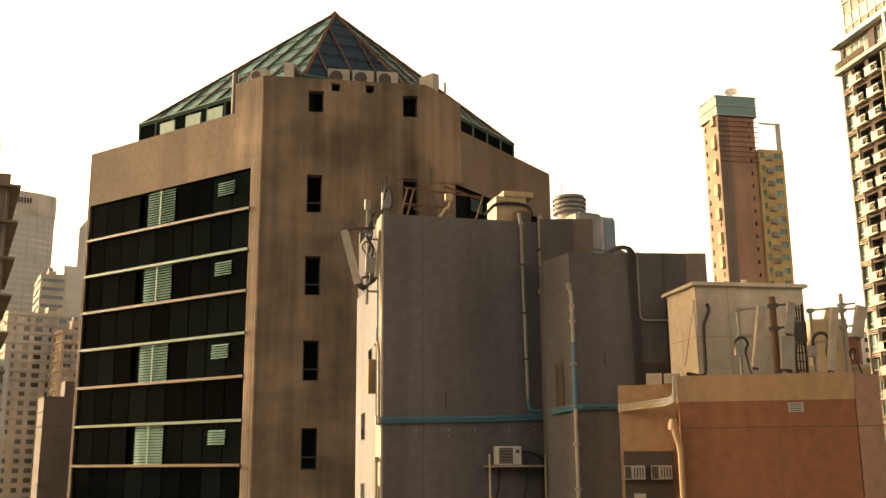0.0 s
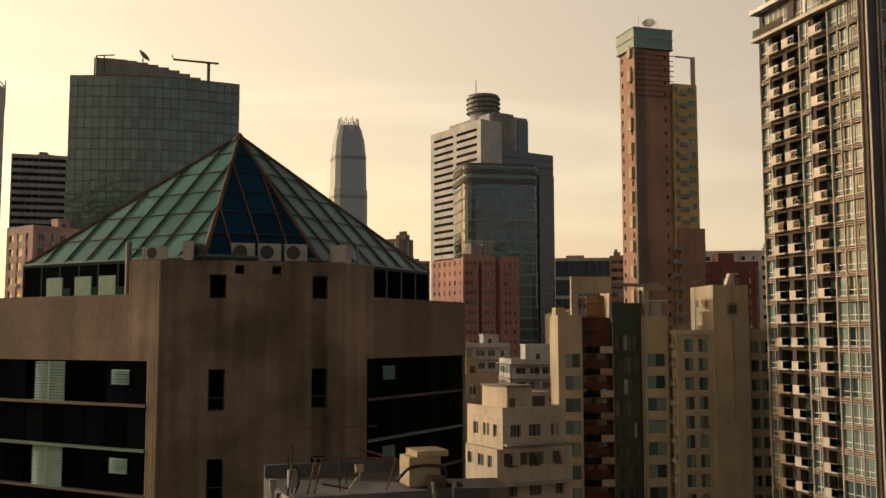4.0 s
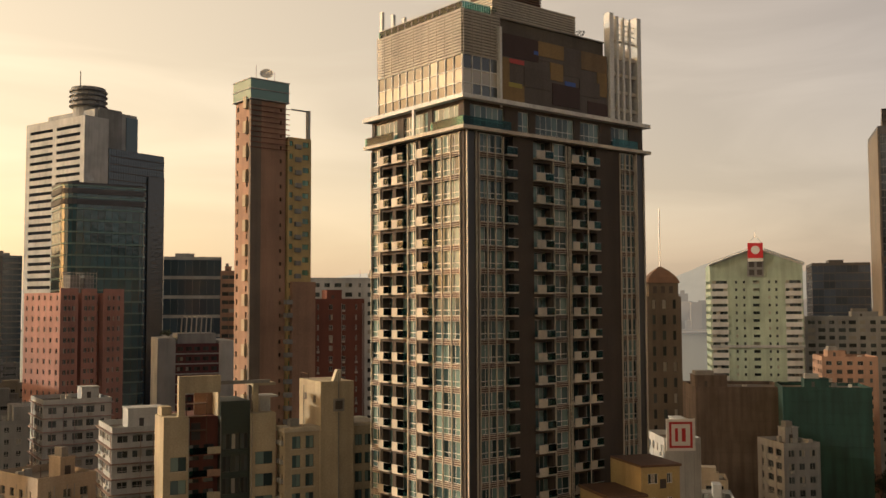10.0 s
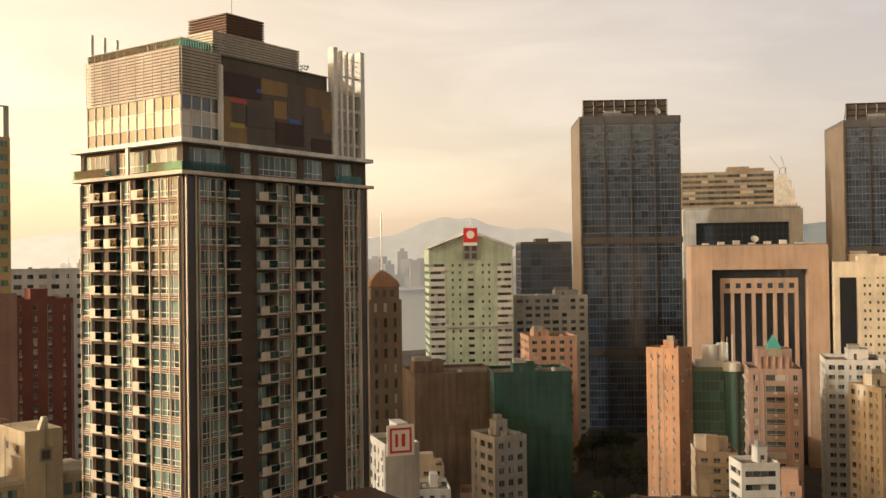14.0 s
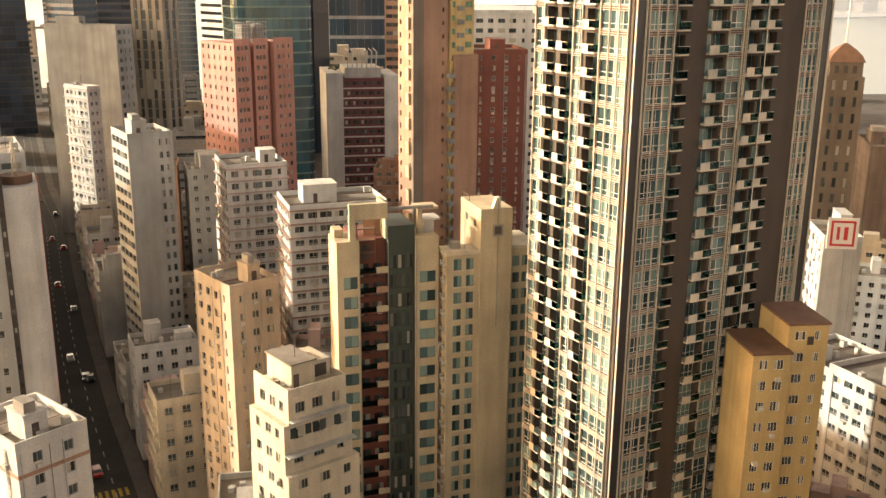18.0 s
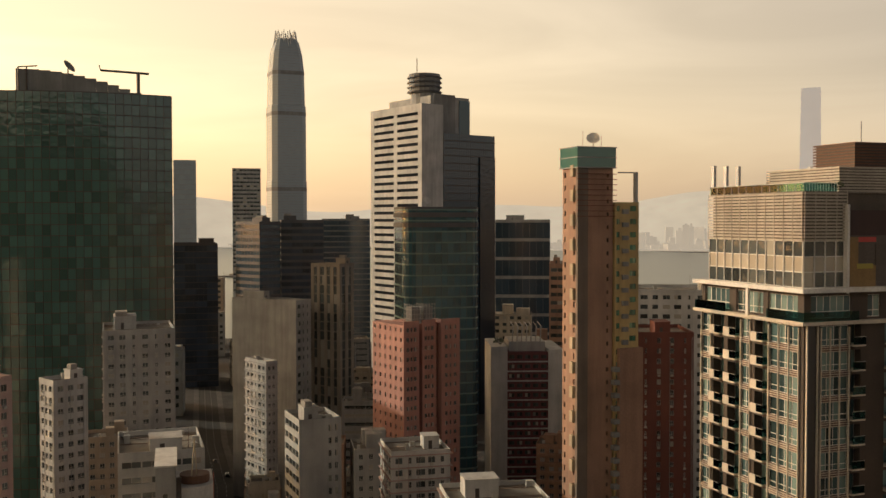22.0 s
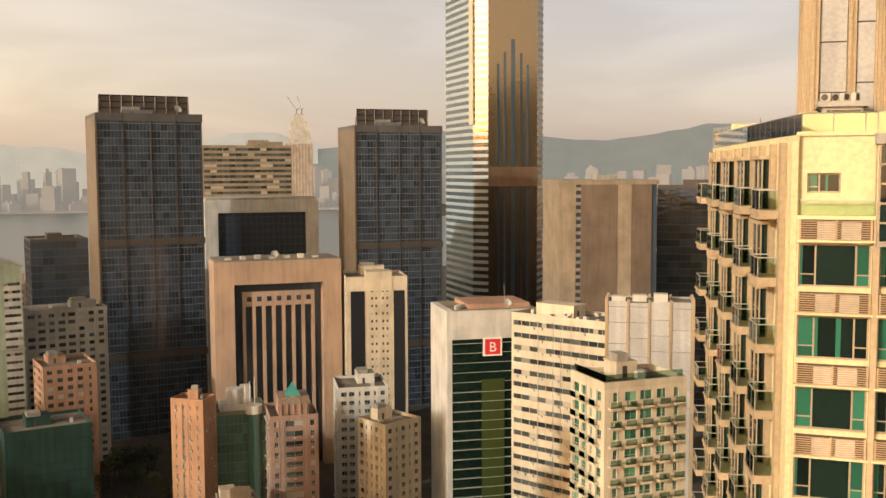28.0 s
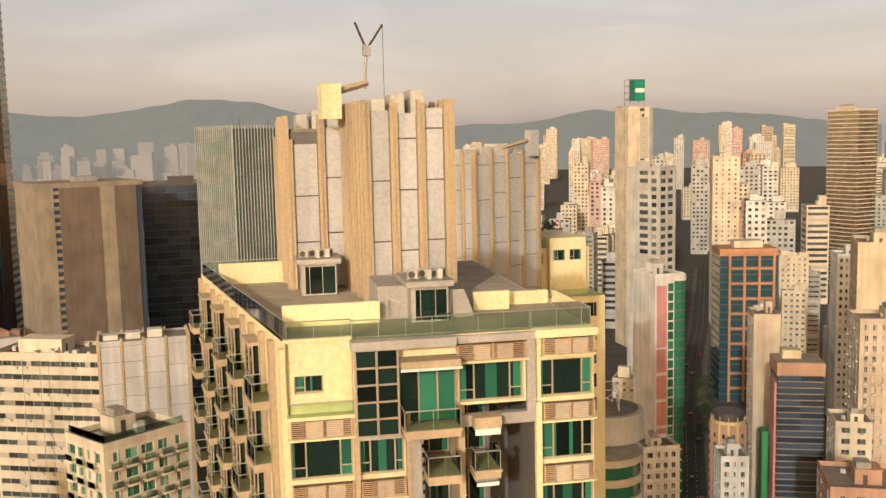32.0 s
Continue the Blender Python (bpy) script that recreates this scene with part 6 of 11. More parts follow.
    for k, (u0, v0, u1, v1, c) in enumerate(((0.0, 0.70, 0.33, 1.0, "b"), (0.33, 0.80, 0.57, 1.0, "o"), (0.0, 0.0, 0.20, 0.34, "o"), (0.0, 0.34, 0.07, 0.68, "o"), (0.07, 0.62, 0.20, 0.68, "r"), (0.30, 0.44, 0.38, 0.49, "r"), (0.06, 0.30, 0.18, 0.36, "y"),
                                             (0.44, 0.50, 0.56, 0.74, "o"), (0.46, 0.16, 0.72, 0.46, "b"), (0.58, 0.46, 0.68, 0.52, "u"), (0.29, 0.80, 0.33, 0.85, "u"), (0.74, 0.74, 1.0, 1.0, "t"), (0.90, 0.40, 1.0, 0.74, "o"), (0.80, 0.0, 1.0, 0.30, "b"),
                                             (0.72, 0.36, 0.92, 0.58, "g"), (0.20, 0.34, 0.45, 0.60, "g"), (0.33, 0.74, 0.60, 0.79, "g"), (0.57, 0.60, 0.74, 0.98, "g"), (0.10, 0.04, 0.36, 0.14, "g"))):
        part("board", Shape().box(px0 + u0 * W2, 0.08 - 0.006 * k % 0.05, pz0 + v0 * H2, px0 + u1 * W2, 0.149, pz0 + v1 * H2), tone[c], ob)
    # white fins and frame at the far end
    ft = 118.3 - GROUND
    for x, top in ((27.8, ft), (29.4, ft - 0.3), (30.7, ft - 0.3), (32.1, ft - 0.3), (33.9, ft + 0.2)):
        wdt = 0.9 if x in (27.8, 33.9) else 0.4
        part("crown_fin", Shape().box(x, -0.2, z - 0.5, x + wdt, 0.9, top), FIN_WHITE, ob)
    for x in (23.0, 24.6, 26.2):
        part("crown_fin", Shape().box(x, 13.0, ct, x + 0.4, 13.6, ft - 0.4), FIN_WHITE, ob)
    for k in range(10):
        part("crown_fin", Shape().box(17.0 + 1.7 * k, 19.4, ct, 17.35 + 1.7 * k, 20.0, ft - 0.2), FIN_WHITE, ob)
    for k in range(3):
        part("crown_fin", Shape().box(0.6 + 2.0 * k, 19.2, ct, 1.0 + 2.0 * k, 19.8, ft - 0.4), FIN_WHITE, ob)
    for e in range(5):
        h0 = z + 1.6 + e * 2.6
        part("fin_beam", Shape().box(28.3, 0.1, h0, 34.3, 0.5, h0 + (0.5 if e < 4 else 0.2)), TOWER_LIGHT, ob)
    for e in range(4):
        part("fin_rail", Shape().box(27.9, 0.3, ft - 3.6 + e * 0.75, 34.5, 0.42, ft - 3.5 + e * 0.75), FIN_WHITE, ob)
        part("fin_rail", Shape().box(17.0, 19.6, ft - 3.6 + e * 0.75, 34, 19.72, ft - 3.5 + e * 0.75), FIN_WHITE, ob)
    part("fin_glass", Shape().box(28.4, 0.9, z, 33.9, 1.0, ct - 2), WINDOW_DARK, ob)
    leaf_clump(ob, 6.0, 1.6, ct, 0.9, 60, 3)
    leaf_clump(ob, 23.2, 1.4, ct, 0.8, 50, 4)


LEAF = paint("leaf", (0.06, 0.085, 0.03), 0.6, stain=0.5, streak=0, grain=0.4, vary=0.3)
BARK = paint("bark", (0.12, 0.09, 0.07), 0.9)


def leaf_clump(par, x, y, z, r, n, seed):
    """A shrub: many small leaves on an uneven cloud."""
    rr = random.Random(seed)
    s = Shape()
    for _ in range(n):
        a, b, q = rr.uniform(0, 6.28), rr.uniform(-0.3, 1.0), rr.uniform(0.5, 1.0) * r
        c = Vector((x + q * math.cos(a) * math.cos(b), y + q * math.sin(a) * math.cos(b), z + r * 0.7 + q * math.sin(b) * 0.9))
        e = rr.uniform(0.14, 0.3) * r
        u = Vector((rr.uniform(-1, 1), rr.uniform(-1, 1), rr.uniform(-1, 1))).normalized() * e
        v = u.orthogonal().normalized() * e * 0.6
        s.quad(tuple(c - u), tuple(c + v), tuple(c + u), tuple(c - v))
    return part("shrub", s, LEAF, par)


residential_tower()


# ---- the pale yellow luxury tower next to the drone's end point, and the service cores behind it ----
LUX = paint("pale_yellow_stone", (0.80, 0.72, 0.44), 0.75, stain=0.12, streak=0.15)
LUX_TRIM = paint("tan_stone_trim", (0.52, 0.41, 0.27), 0.75, stain=0.2)
LUX_GREY = paint("grey_stone", (0.45, 0.43, 0.40), 0.75, stain=0.2)
# brown tray, darkened so its colour holds the shadow behind the slats
TRAY_SHADE = paint("shade_brown_tray", (0.09, 0.06, 0.04), 0.8, stain=0.15)
# grey render with the recess shade put into it; also darkens the core's joints
LUX_SHAFT = paint("shade_grey_render", (0.16, 0.155, 0.15), 0.85, stain=0.2)
GRILLE = paint("tan_metal_grille", (0.56, 0.40, 0.24), 0.6, stain=0.15)
LUX_GLASS = glass("deep_green_glass", (0.005, 0.014, 0.011), 0.05, 0.7, wavy=0.01)
LUX_CURTAIN = glass("green_curtain_glass_pane", (0.022, 0.115, 0.075), 0.06, 0.35, wavy=0.01)
LUX_FRAME = paint("bronze_window_frame", (0.42, 0.34, 0.25), 0.5, stain=0.1, vary=0)
LUX_RAIL = clear_glass("pale_green_rail_glass", (0.85, 0.93, 0.87))
PANEL_GREY = paint("grey_service_panel", (0.50, 0.51, 0.52), 0.7, stain=0.2)
RIB_TAN = paint("tan_rib", (0.50, 0.39, 0.25), 0.7, stain=0.15)


def grille(par, fn, s0, s1, z0, z1, units=1):
    """A bay of metal slats in a frame with air conditioners behind."""
    b = wall_box(Shape(), fn, s0, s1, 0.02, 0.05, z0, z1)
    ob = part("grille_tray", b, TRAY_SHADE, par)
    s = Shape()
    n = 9
    for e in range(n):
        h = z0 + (z1 - z0) * (e + 0.2) / n
        wall_box(s, fn, s0, s1, 0.34, 0.38, h, h + 0.042)
    for e in (s0, s1 - 0.08, (s0 + s1) / 2):
        wall_box(s, fn, e, e + 0.08, 0.0 if e != (s0 + s1) / 2 else 0.34, 0.40, z0, z1)
    part("grille", s, GRILLE, ob)
    step = (s1 - s0) / (units + 1)
    for j in range(units):
        a = s0 + step * (j + 0.75)
        u = wall_box(Shape(), fn, a, a + 0.85, 0.06, 0.31, z0 + 0.05, z1 - 0.12)
        part("air_conditioner", u, AC_WHITE, ob)
    part("ledge", wall_box(Shape(), fn, s0 - 0.1, s1 + 0.1, 0.0, 0.45, z0 - 0.1, z0), LUX, ob)
    return ob


def lux_balcony(par, fn, s0, s1, z, out, back=-0.4):
    b = wall_box(Shape(), fn, s0, s1, back, out, z - 0.45, z)
    wall_box(b, fn, s0 - 0.06, s1 + 0.06, out - 0.02, out + 0.08, z - 0.12, z + 0.02)
    ob = part("balcony", b, LUX_TRIM, par)
    g = Shape()
    wall_box(g, fn, s0 + 0.04, s1 - 0.04, out - 0.03, out - 0.01, z + 0.05, z + 1.0)
    wall_box(g, fn, s0 + 0.01, s0 + 0.03, 0.05, out - 0.03, z + 0.05, z + 1.0)
    wall_box(g, fn, s1 - 0.03, s1 - 0.01, 0.05, out - 0.03, z + 0.05, z + 1.0)
    part("glass_rail", g, LUX_RAIL, ob)
    r = Shape()
    for a, b2, o0, o1 in ((s0, s1, out - 0.05, out), (s0, s0 + 0.05, 0.0, out), (s1 - 0.05, s1, 0.0, out)):
        wall_box(r, fn, a, b2, o0, o1, z + 1.0, z + 1.06)
    for a in (s0, s1 - 0.04, (s0 + s1) / 2):
        wall_box(r, fn, a, a + 0.04, out - 0.05, out - 0.01, z, z + 1.0)
    part("handrail", r, FRAME_ALU, ob)
    return ob


LUX_PANES = {}


def lux_pane(w, h, kind):
    """A window: two narrow sashes with a transom beside one wide pane, in tan frames; curtains drawn in one of four ways."""
    key = (round(w, 2), round(h, 2), kind)
    if key not in LUX_PANES:
        s, a, b, t = Shape(), w / 2, h / 2, 0.04
        cuts = [-a, -a + w * 0.24, a - w * 0.20, a] if w > 2.0 else [-a, -a + w * 0.36, a]
        for x in cuts:
            x = max(-a + t, min(a - t, x))
            s.box(x - t, -0.08, -b, x + t, 0.0, b)
        s.box(-a, -0.07, -b, a, 0.0, -b + 2 * t), s.box(-a, -0.07, b - 2 * t, a, 0.0, b)
        drawn = ((0.0, 0.12, 0.42, 0.60, 0.86, 1.0), (0.0, 0.24, 0.80, 1.0), (0.0, 0.06, 0.78, 1.0), (0.0, 0.3, 0.55, 0.62))[kind]
        for x0, x1 in zip(cuts, cuts[1:]):
            wide = x1 - x0 > w * 0.4
            if not wide:
                s.box(x0 + t, -0.06, -b + h * 0.27, x1 - t, 0.0, -b + h * 0.27 + 0.06)
            for z0, z1 in ((-b, b),) if wide else ((-b, -b + h * 0.27), (-b + h * 0.27, b)):
                marks = sorted({x0, x1, *[-a + w * q for q in drawn if x0 < -a + w * q < x1]})
                for m0, m1 in zip(marks, marks[1:]):
                    u = ((m0 + m1) / 2 + a) / w
                    shut = any(drawn[q] <= u <= drawn[q + 1] for q in range(0, len(drawn) - 1, 2))
                    s.quad((m0, -0.01, z0), (m1, -0.01, z0), (m1, -0.01, z1), (m0, -0.01, z1), 2 if shut else 1)
        LUX_PANES[key] = s.mesh("window", [LUX_FRAME, LUX_GLASS, LUX_CURTAIN])
    return LUX_PANES[key]


def lux_window(par, fn, face, s, z, w, h, deep):
    kind = int(s * 7 + z * 3.1) % 4 if h > 1.3 else 3
    return put_window(par, lux_pane(w, h, kind), fn, face, s, z, deep)


def luxury_tower():
    ob = thing("luxury_tower", "pale yellow apartment tower with deep green glass and roof terraces", "apartment tower", 49.3, -1.1, -90)
    w, d, fh, rows, near = 16.45, 29.5, 3.45, 35, 8
    T, top = 125.9 - GROUND, 129.75 - GROUND
    base = T - rows * fh
    fn = on_face(0, w, d)[1]
    skin, rest = Shape(), Shape()
    # the front, bay by bay: plain bays, the balcony recess and the deep shaft
    steps = [(0.0, 6.5, 0.0, [(1.68, 3.2), (4.8, 2.35)]), (6.5, 4.7, 2.6, [(1.5, 1.8), (3.7, 1.5)]), (11.2, 1.9, 6.0, [(0.9, 1.1)]), (13.1, 3.35, 0.0, [(1.85, 2.95)])]
    skin.quad(fn(0, 0, 0), fn(w, 0, 0), fn(w, 0, base), fn(0, 0, base))
    for a, length, deep, own in steps:
        f = lambda s, o, z, a=a, deep=deep: fn(s + a, o - deep, z)
        for s, z, ww, hh in facade(skin, (length, f), 0, 0, base, T, own, rows, 1, 0.595 if deep < 1 else 0.78, 0.03, 0.24, 1 if deep > 1 else 0)[0]:
            if int((z - base) / fh) >= rows - near:
                lux_window(ob, f, 0, s, z, ww, hh, 0.2)
            else:
                join_window(rest, f, s, z, ww, hh, 0.2, 0, 3 if ww > 2 else 2)
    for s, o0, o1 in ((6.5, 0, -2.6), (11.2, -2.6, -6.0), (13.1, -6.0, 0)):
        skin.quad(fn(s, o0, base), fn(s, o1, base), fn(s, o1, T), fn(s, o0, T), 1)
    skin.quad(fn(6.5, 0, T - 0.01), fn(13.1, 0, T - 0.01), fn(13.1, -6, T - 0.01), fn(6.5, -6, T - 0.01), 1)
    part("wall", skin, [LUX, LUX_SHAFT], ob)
    for r in range(rows - near, rows):
        z = base + r * fh
        for s0, s1, n in ((0.08, 3.28, 2), (3.63, 5.98, 1), (13.5, 16.4, 2)):
            if not (r == rows - 1 and s0 == 3.63):
                grille(ob, fn, s0, s1, z + fh - 1.1, z + fh - 0.14, n)
        lux_balcony(ob, fn, 7.0, 8.75, z + 0.12, 1.35, -2.55)
        lux_balcony(ob, fn, 9.55, 10.95, z + 0.12, 1.0, -2.55)
        part("drying_rack", wall_box(wall_box(Shape(), fn, 9.65, 10.85, 0.0, 0.95, z - 0.55, z - 0.5), fn, 9.65, 10.85, 0.9, 0.95, z - 0.75, z - 0.5), FIN_WHITE, ob)
    for s0, s1, m in ((3.32, 3.6, LUX_TRIM), (6.05, 6.3, LUX_TRIM), (13.1, 13.42, LUX), (8.95, 9.3, LUX_TRIM)):
        part("pier", wall_box(Shape(), fn, s0, s1, -2.6 if s0 == 8.95 else 0.02, -0.2 if s0 == 8.95 else 0.36, base, T - 0.05), m, ob)
    part("grey_pier", wall_box(Shape(), fn, 6.3, 6.85, 0.02, 0.3, base, T - 1.0), LUX_GREY, ob)
    s_ = Shape()
    for e in range(60):
        wall_box(s_, fn, 6.86, 7.0, 0.0, 0.12, T - 1.4 - e * 0.5, T - 1.15 - e * 0.5)
    part("ladder_strip", s_, LUX_GREY, ob)
    # the long side swings out by eleven degrees from the square corner
    R = pose(0, 0, 0, 0, 0, 11)
    fs = on_face(3, w, d)[1]
    side, low = Shape(), Shape()
    spots = [(1.7, 1.1, "slit"), (4.2, 1.7, "balcony"), (6.8, 2.3, "bay"), (9.9, 1.7, "balcony"), (12.6, 2.3, "bay"), (15.6, 1.7, "balcony"), (18.4, 2.3, "bay"), (21.4, 1.7, "balcony"), (24.2, 2.3, "bay"), (27.3, 1.7, "balcony")]
    cols = sorted((d - u, q) for u, q, _ in spots)
    side.quad(fs(0, 0, 0), fs(d, 0, 0), fs(d, 0, base), fs(0, 0, base))
    for s, z, ww, hh in facade(side, 3, w, d, base, top, cols, rows + 1, 1, 0.66, 0.06, 0.25)[0]:
        if int((z - base) / fh) >= rows - near:
            o = lux_window(ob, fs, 3, s, z, ww, hh, 0.22)
            o.matrix_basis = R @ o.matrix_basis
        else:
            join_window(low, fs, s, z, ww, hh, 0.22, 0, 2)
    part("side_wall", side, LUX, ob).matrix_basis = R
    part("windows", rest, [LUX_GLASS, LUX_FRAME], ob, kind="stuff")
    part("windows", low, [LUX_GLASS, LUX_FRAME], ob, kind="stuff").matrix_basis = R
    for r in range(rows - near, rows + 1):
        z = base + r * fh
        for u, q, kind in spots:
            if kind == "balcony":
                lux_balcony(ob, fs, d - u - 1.1, d - u + 1.1, z + 0.15, 1.25).matrix_basis = R
            elif kind == "bay":
                b = wall_box(Shape(), fs, d - u - 1.3, d - u + 1.3, 0.01, 0.75, z - 0.45, z + 0.12)
                q_ = part("bay_sill", b, LUX_TRIM, ob)
                q_.matrix_basis = R
                part("bay_hood", wall_box(Shape(), fs, d - u - 1.3, d - u + 1.3, 0.01, 0.85, z + 2.75, z + 2.95), LUX_TRIM, q_)
                g = wall_box(Shape(), fs, d - u - 1.15, d - u + 1.15, 0.02, 0.62, z + 0.12, z + 2.75)
                for e in (-1.2, -0.03, 1.14):
                    wall_box(g, fs, d - u + e, d - u + e + 0.06, 0.6, 0.68, z + 0.12, z + 2.75, 1)
                wall_box(g, fs, d - u - 1.2, d - u + 1.2, 0.6, 0.68, z + 0.85, z + 0.93, 1)
                part("bay_window", g, [LUX_GLASS, LUX_FRAME], q_)
    for u in (0.35, 2.9, 5.4, 8.4, 11.2, 14.1, 17.0, 19.9, 22.8, 25.7, 29.0):
        part("pier", wall_box(Shape(), fs, d - u - 0.3, d - u + 0.3, 0.02, 0.3, base, top - 0.3), LUX_TRIM if u > 1 else LUX, ob).matrix_basis = R
    # the body behind the faces
    part("body", Shape().prism([(0.9, 6.6), (w, 6.6), (w, d), (-5.0, d - 1)], 0, top - 0.02), LUX, ob)
    part("right_wall", Shape().box(w - 0.3, 0.3, 0, w, 6.6, top - 0.05), LUX, ob)
    # top storey: left loft, glazed bay, middle window, right bay
    tw = Shape()
    f3 = lambda s, o, z: fn(s, o - 0.35, z)
    h1, _ = facade(tw, (3.4, f3), 0, 0, T, 129.85 - GROUND, [(1.15, 1.5)], 1, 1, 0.24, 0.28, 0.3)
    tw.quad(fn(3.4, 0, T), fn(8.8, 0, T), fn(8.8, 0, top), fn(3.4, 0, top))
    h2, _ = facade(tw, (4.3, lambda s, o, z: fn(s + 8.8, o, z)), 0, 0, T, top, [(1.95, 3.5)], 1, 1, 0.535, 0.04, 0.35)
    h3, _ = facade(tw, (3.35, lambda s, o, z: fn(s + 13.1, o, z)), 0, 0, T, top, [(1.85, 2.95)], 1, 1, 0.53, 0.03, 0.3)
    part("top_wall", tw, LUX, ob)
    for off, hol, f in ((0, h1, f3), (8.8, h2, fn), (13.1, h3, fn)):
        for s, z, ww, hh in hol:
            lux_window(ob, f, 0, s + off, z, ww, hh, 0.28)
    part("terrace_ledge", wall_box(Shape(), fn, -0.05, 3.4, -0.35, 0.4, T - 0.12, T + 0.06), LUX, ob)
    rail = part("terrace_rail", wall_box(Shape(), fn, 0.05, 3.35, 0.33, 0.36, T + 0.06, T + 0.75), LUX_RAIL, ob)
    part("handrail", wall_box(Shape(), fn, 0.02, 3.38, 0.32, 0.38, T + 0.75, T + 0.8), FRAME_ALU, rail)
    for e in range(5):
        for j in range(2):
            a, h = 3.5 + j * 1.1, T - 1.15 + e * 0.9
            part("bay_pane", _quad(fn(a + 0.05, 0.55, h + 0.05), fn(a + 1.05, 0.55, h + 0.05), fn(a + 1.05, 0.55, h + 0.85), fn(a + 0.05, 0.55, h + 0.85)), LUX_GLASS, ob)
        h = T - 1.15 + e * 0.9
        part("bay_pane", _quad(fn(3.46, 0.02, h + 0.05), fn(3.46, 0.5, h + 0.05), fn(3.46, 0.5, h + 0.85), fn(3.46, 0.02, h + 0.85)), LUX_GLASS, ob)
        part("bay_transom", wall_box(Shape(), fn, 3.42, 5.75, 0.45, 0.6, h - 0.05, h + 0.05), LUX_FRAME, ob)
    for a in (3.42, 4.52, 5.62):
        part("bay_mullion", wall_box(Shape(), fn, a, a + 0.1, 0.45, 0.62, T - 1.2, T + 3.35), LUX_FRAME, ob)
    part("bay_floor", wall_box(Shape(), fn, 3.42, 8.9, 0.0, 0.55, T - 1.35, T - 1.2), LUX_GREY, ob)
    for a, b in ((5.78, 6.75), (6.8, 7.75), (7.8, 8.7)):
        part("door_pane", _quad(fn(a, 0.2, T - 0.6), fn(b, 0.2, T - 0.6), fn(b, 0.2, T + 2.35), fn(a, 0.2, T + 2.35)), LUX_GLASS if a < 6 else LUX_CURTAIN, ob)
    for a in (5.72, 6.74, 7.74, 8.7):
        part("door_frame", wall_box(Shape(), fn, a, a + 0.08, 0.12, 0.28, T - 0.7, T + 2.4), LUX_FRAME, ob)
    lux_balcony(ob, fn, 5.8, 8.75, T - 0.75, 1.55)
    part("canopy", wall_box(Shape(), fn, 5.75, 8.85, 0.0, 1.35, T + 2.4, T + 2.82), LUX_TRIM, ob)
    part("canopy_edge", wall_box(Shape(), fn, 5.7, 8.9, 1.33, 1.41, T + 2.32, T + 2.44), FIN_WHITE, ob)
    part("cornice", wall_box(Shape(), fn, 3.3, 8.75, -0.3, 0.75, T + 3.38, T + 3.85), LUX_GREY, ob)
    part("cornice", wall_box(Shape(), fn, 8.75, 13.05, -0.3, 0.4, T + 3.42, T + 3.8), LUX_GREY, ob)
    part("coping", wall_box(Shape(), fn, 13.05, w + 0.1, -0.3, 0.5, T + 3.45, T + 3.88), LUX, ob)
    part("coping", wall_box(Shape(), fn, -0.12, 3.4, -0.6, -0.2, T + 3.8, T + 4.0), LUX, ob)
    grille(ob, fn, 8.85, 12.6, T + 2.42, T + 3.32, 2)
    grille(ob, fn, 13.5, 16.4, T + 2.48, T + 3.38, 2)
    part("grey_pier", wall_box(Shape(), fn, 12.62, 13.08, 0.02, 0.35, T - 1.0, T + 3.4), LUX_GREY, ob)
    part("sill_slab", wall_box(Shape(), fn, 8.9, 13.0, -0.2, 0.3, T - 1.1, T - 0.5), LUX_GREY, ob)
    hood = part("hood", wall_box(Shape(), fn, 9.55, 11.0, 0.3, 1.1, T - 1.05, T - 0.45), LUX_TRIM, ob)
    part("hood_rail", wall_box(Shape(), fn, 9.6, 10.95, 0.95, 1.05, T - 1.4, T - 1.05), FIN_WHITE, hood)
    # roof terraces: glass rails, low walls, garden rooms
    part("roof", Shape().prism([(0.1, 0.5), (w - 0.2, 0.5), (w - 0.2, d - 0.3), (-5.2, d - 0.6)], top - 0.02, top + 0.05), paint("pale_terrace_paving", (0.52, 0.46, 0.36)), ob)
    z = top + 0.05
    sx = lambda y: -0.194 * y
    for a, b in (((0.1, 0.5), (3.4, 0.5)), ((3.4, 0.5), (3.4, 0.0)), ((3.4, 0.0), (8.7, -0.1)), ((8.7, 0.1), (13.0, 0.1)), ((13.0, 0.1), (16.3, 0.1)), ((16.3, 0.1), (16.3, 7.0)), ((0.1, 0.5), (sx(14), 14)), ((sx(14), 14), (sx(28), 28)), ((sx(28), 28), (2.0, 28.5))):
        n = (Vector(b) - Vector(a)).orthogonal().normalized() * 0.02
        g = Shape().prism([(a[0] + n.x, a[1] + n.y), (b[0] + n.x, b[1] + n.y), (b[0] - n.x, b[1] - n.y), (a[0] - n.x, a[1] - n.y)], z, z + 0.95)
        q = part("terrace_rail", g, LUX_RAIL, ob)
        L2 = math.dist(a, b)
        m = Shape().bar((*a, z + 0.97), (*b, z + 0.97), 0.03, n=4)
        for e in range(int(L2 / 1.4) + 1):
            k = e * 1.4 / L2
            x, y = a[0] + (b[0] - a[0]) * k, a[1] + (b[1] - a[1]) * k
            m.bar((x, y, z), (x, y, z + 0.97), 0.025, n=4)
        part("rail_posts", m, FRAME_ALU, q)
    part("low_wall", Shape().box(0.0, 4.2, z, 5.4, 4.45, z + 1.2), LUX, ob)
    part("low_wall", Shape().box(-4.0, 22.0, z, 4.5, 22.3, z + 1.5), LUX, ob)
    part("low_wall", Shape().box(11.2, 6.2, z, 13.4, 6.5, z + 1.1), LUX, ob)
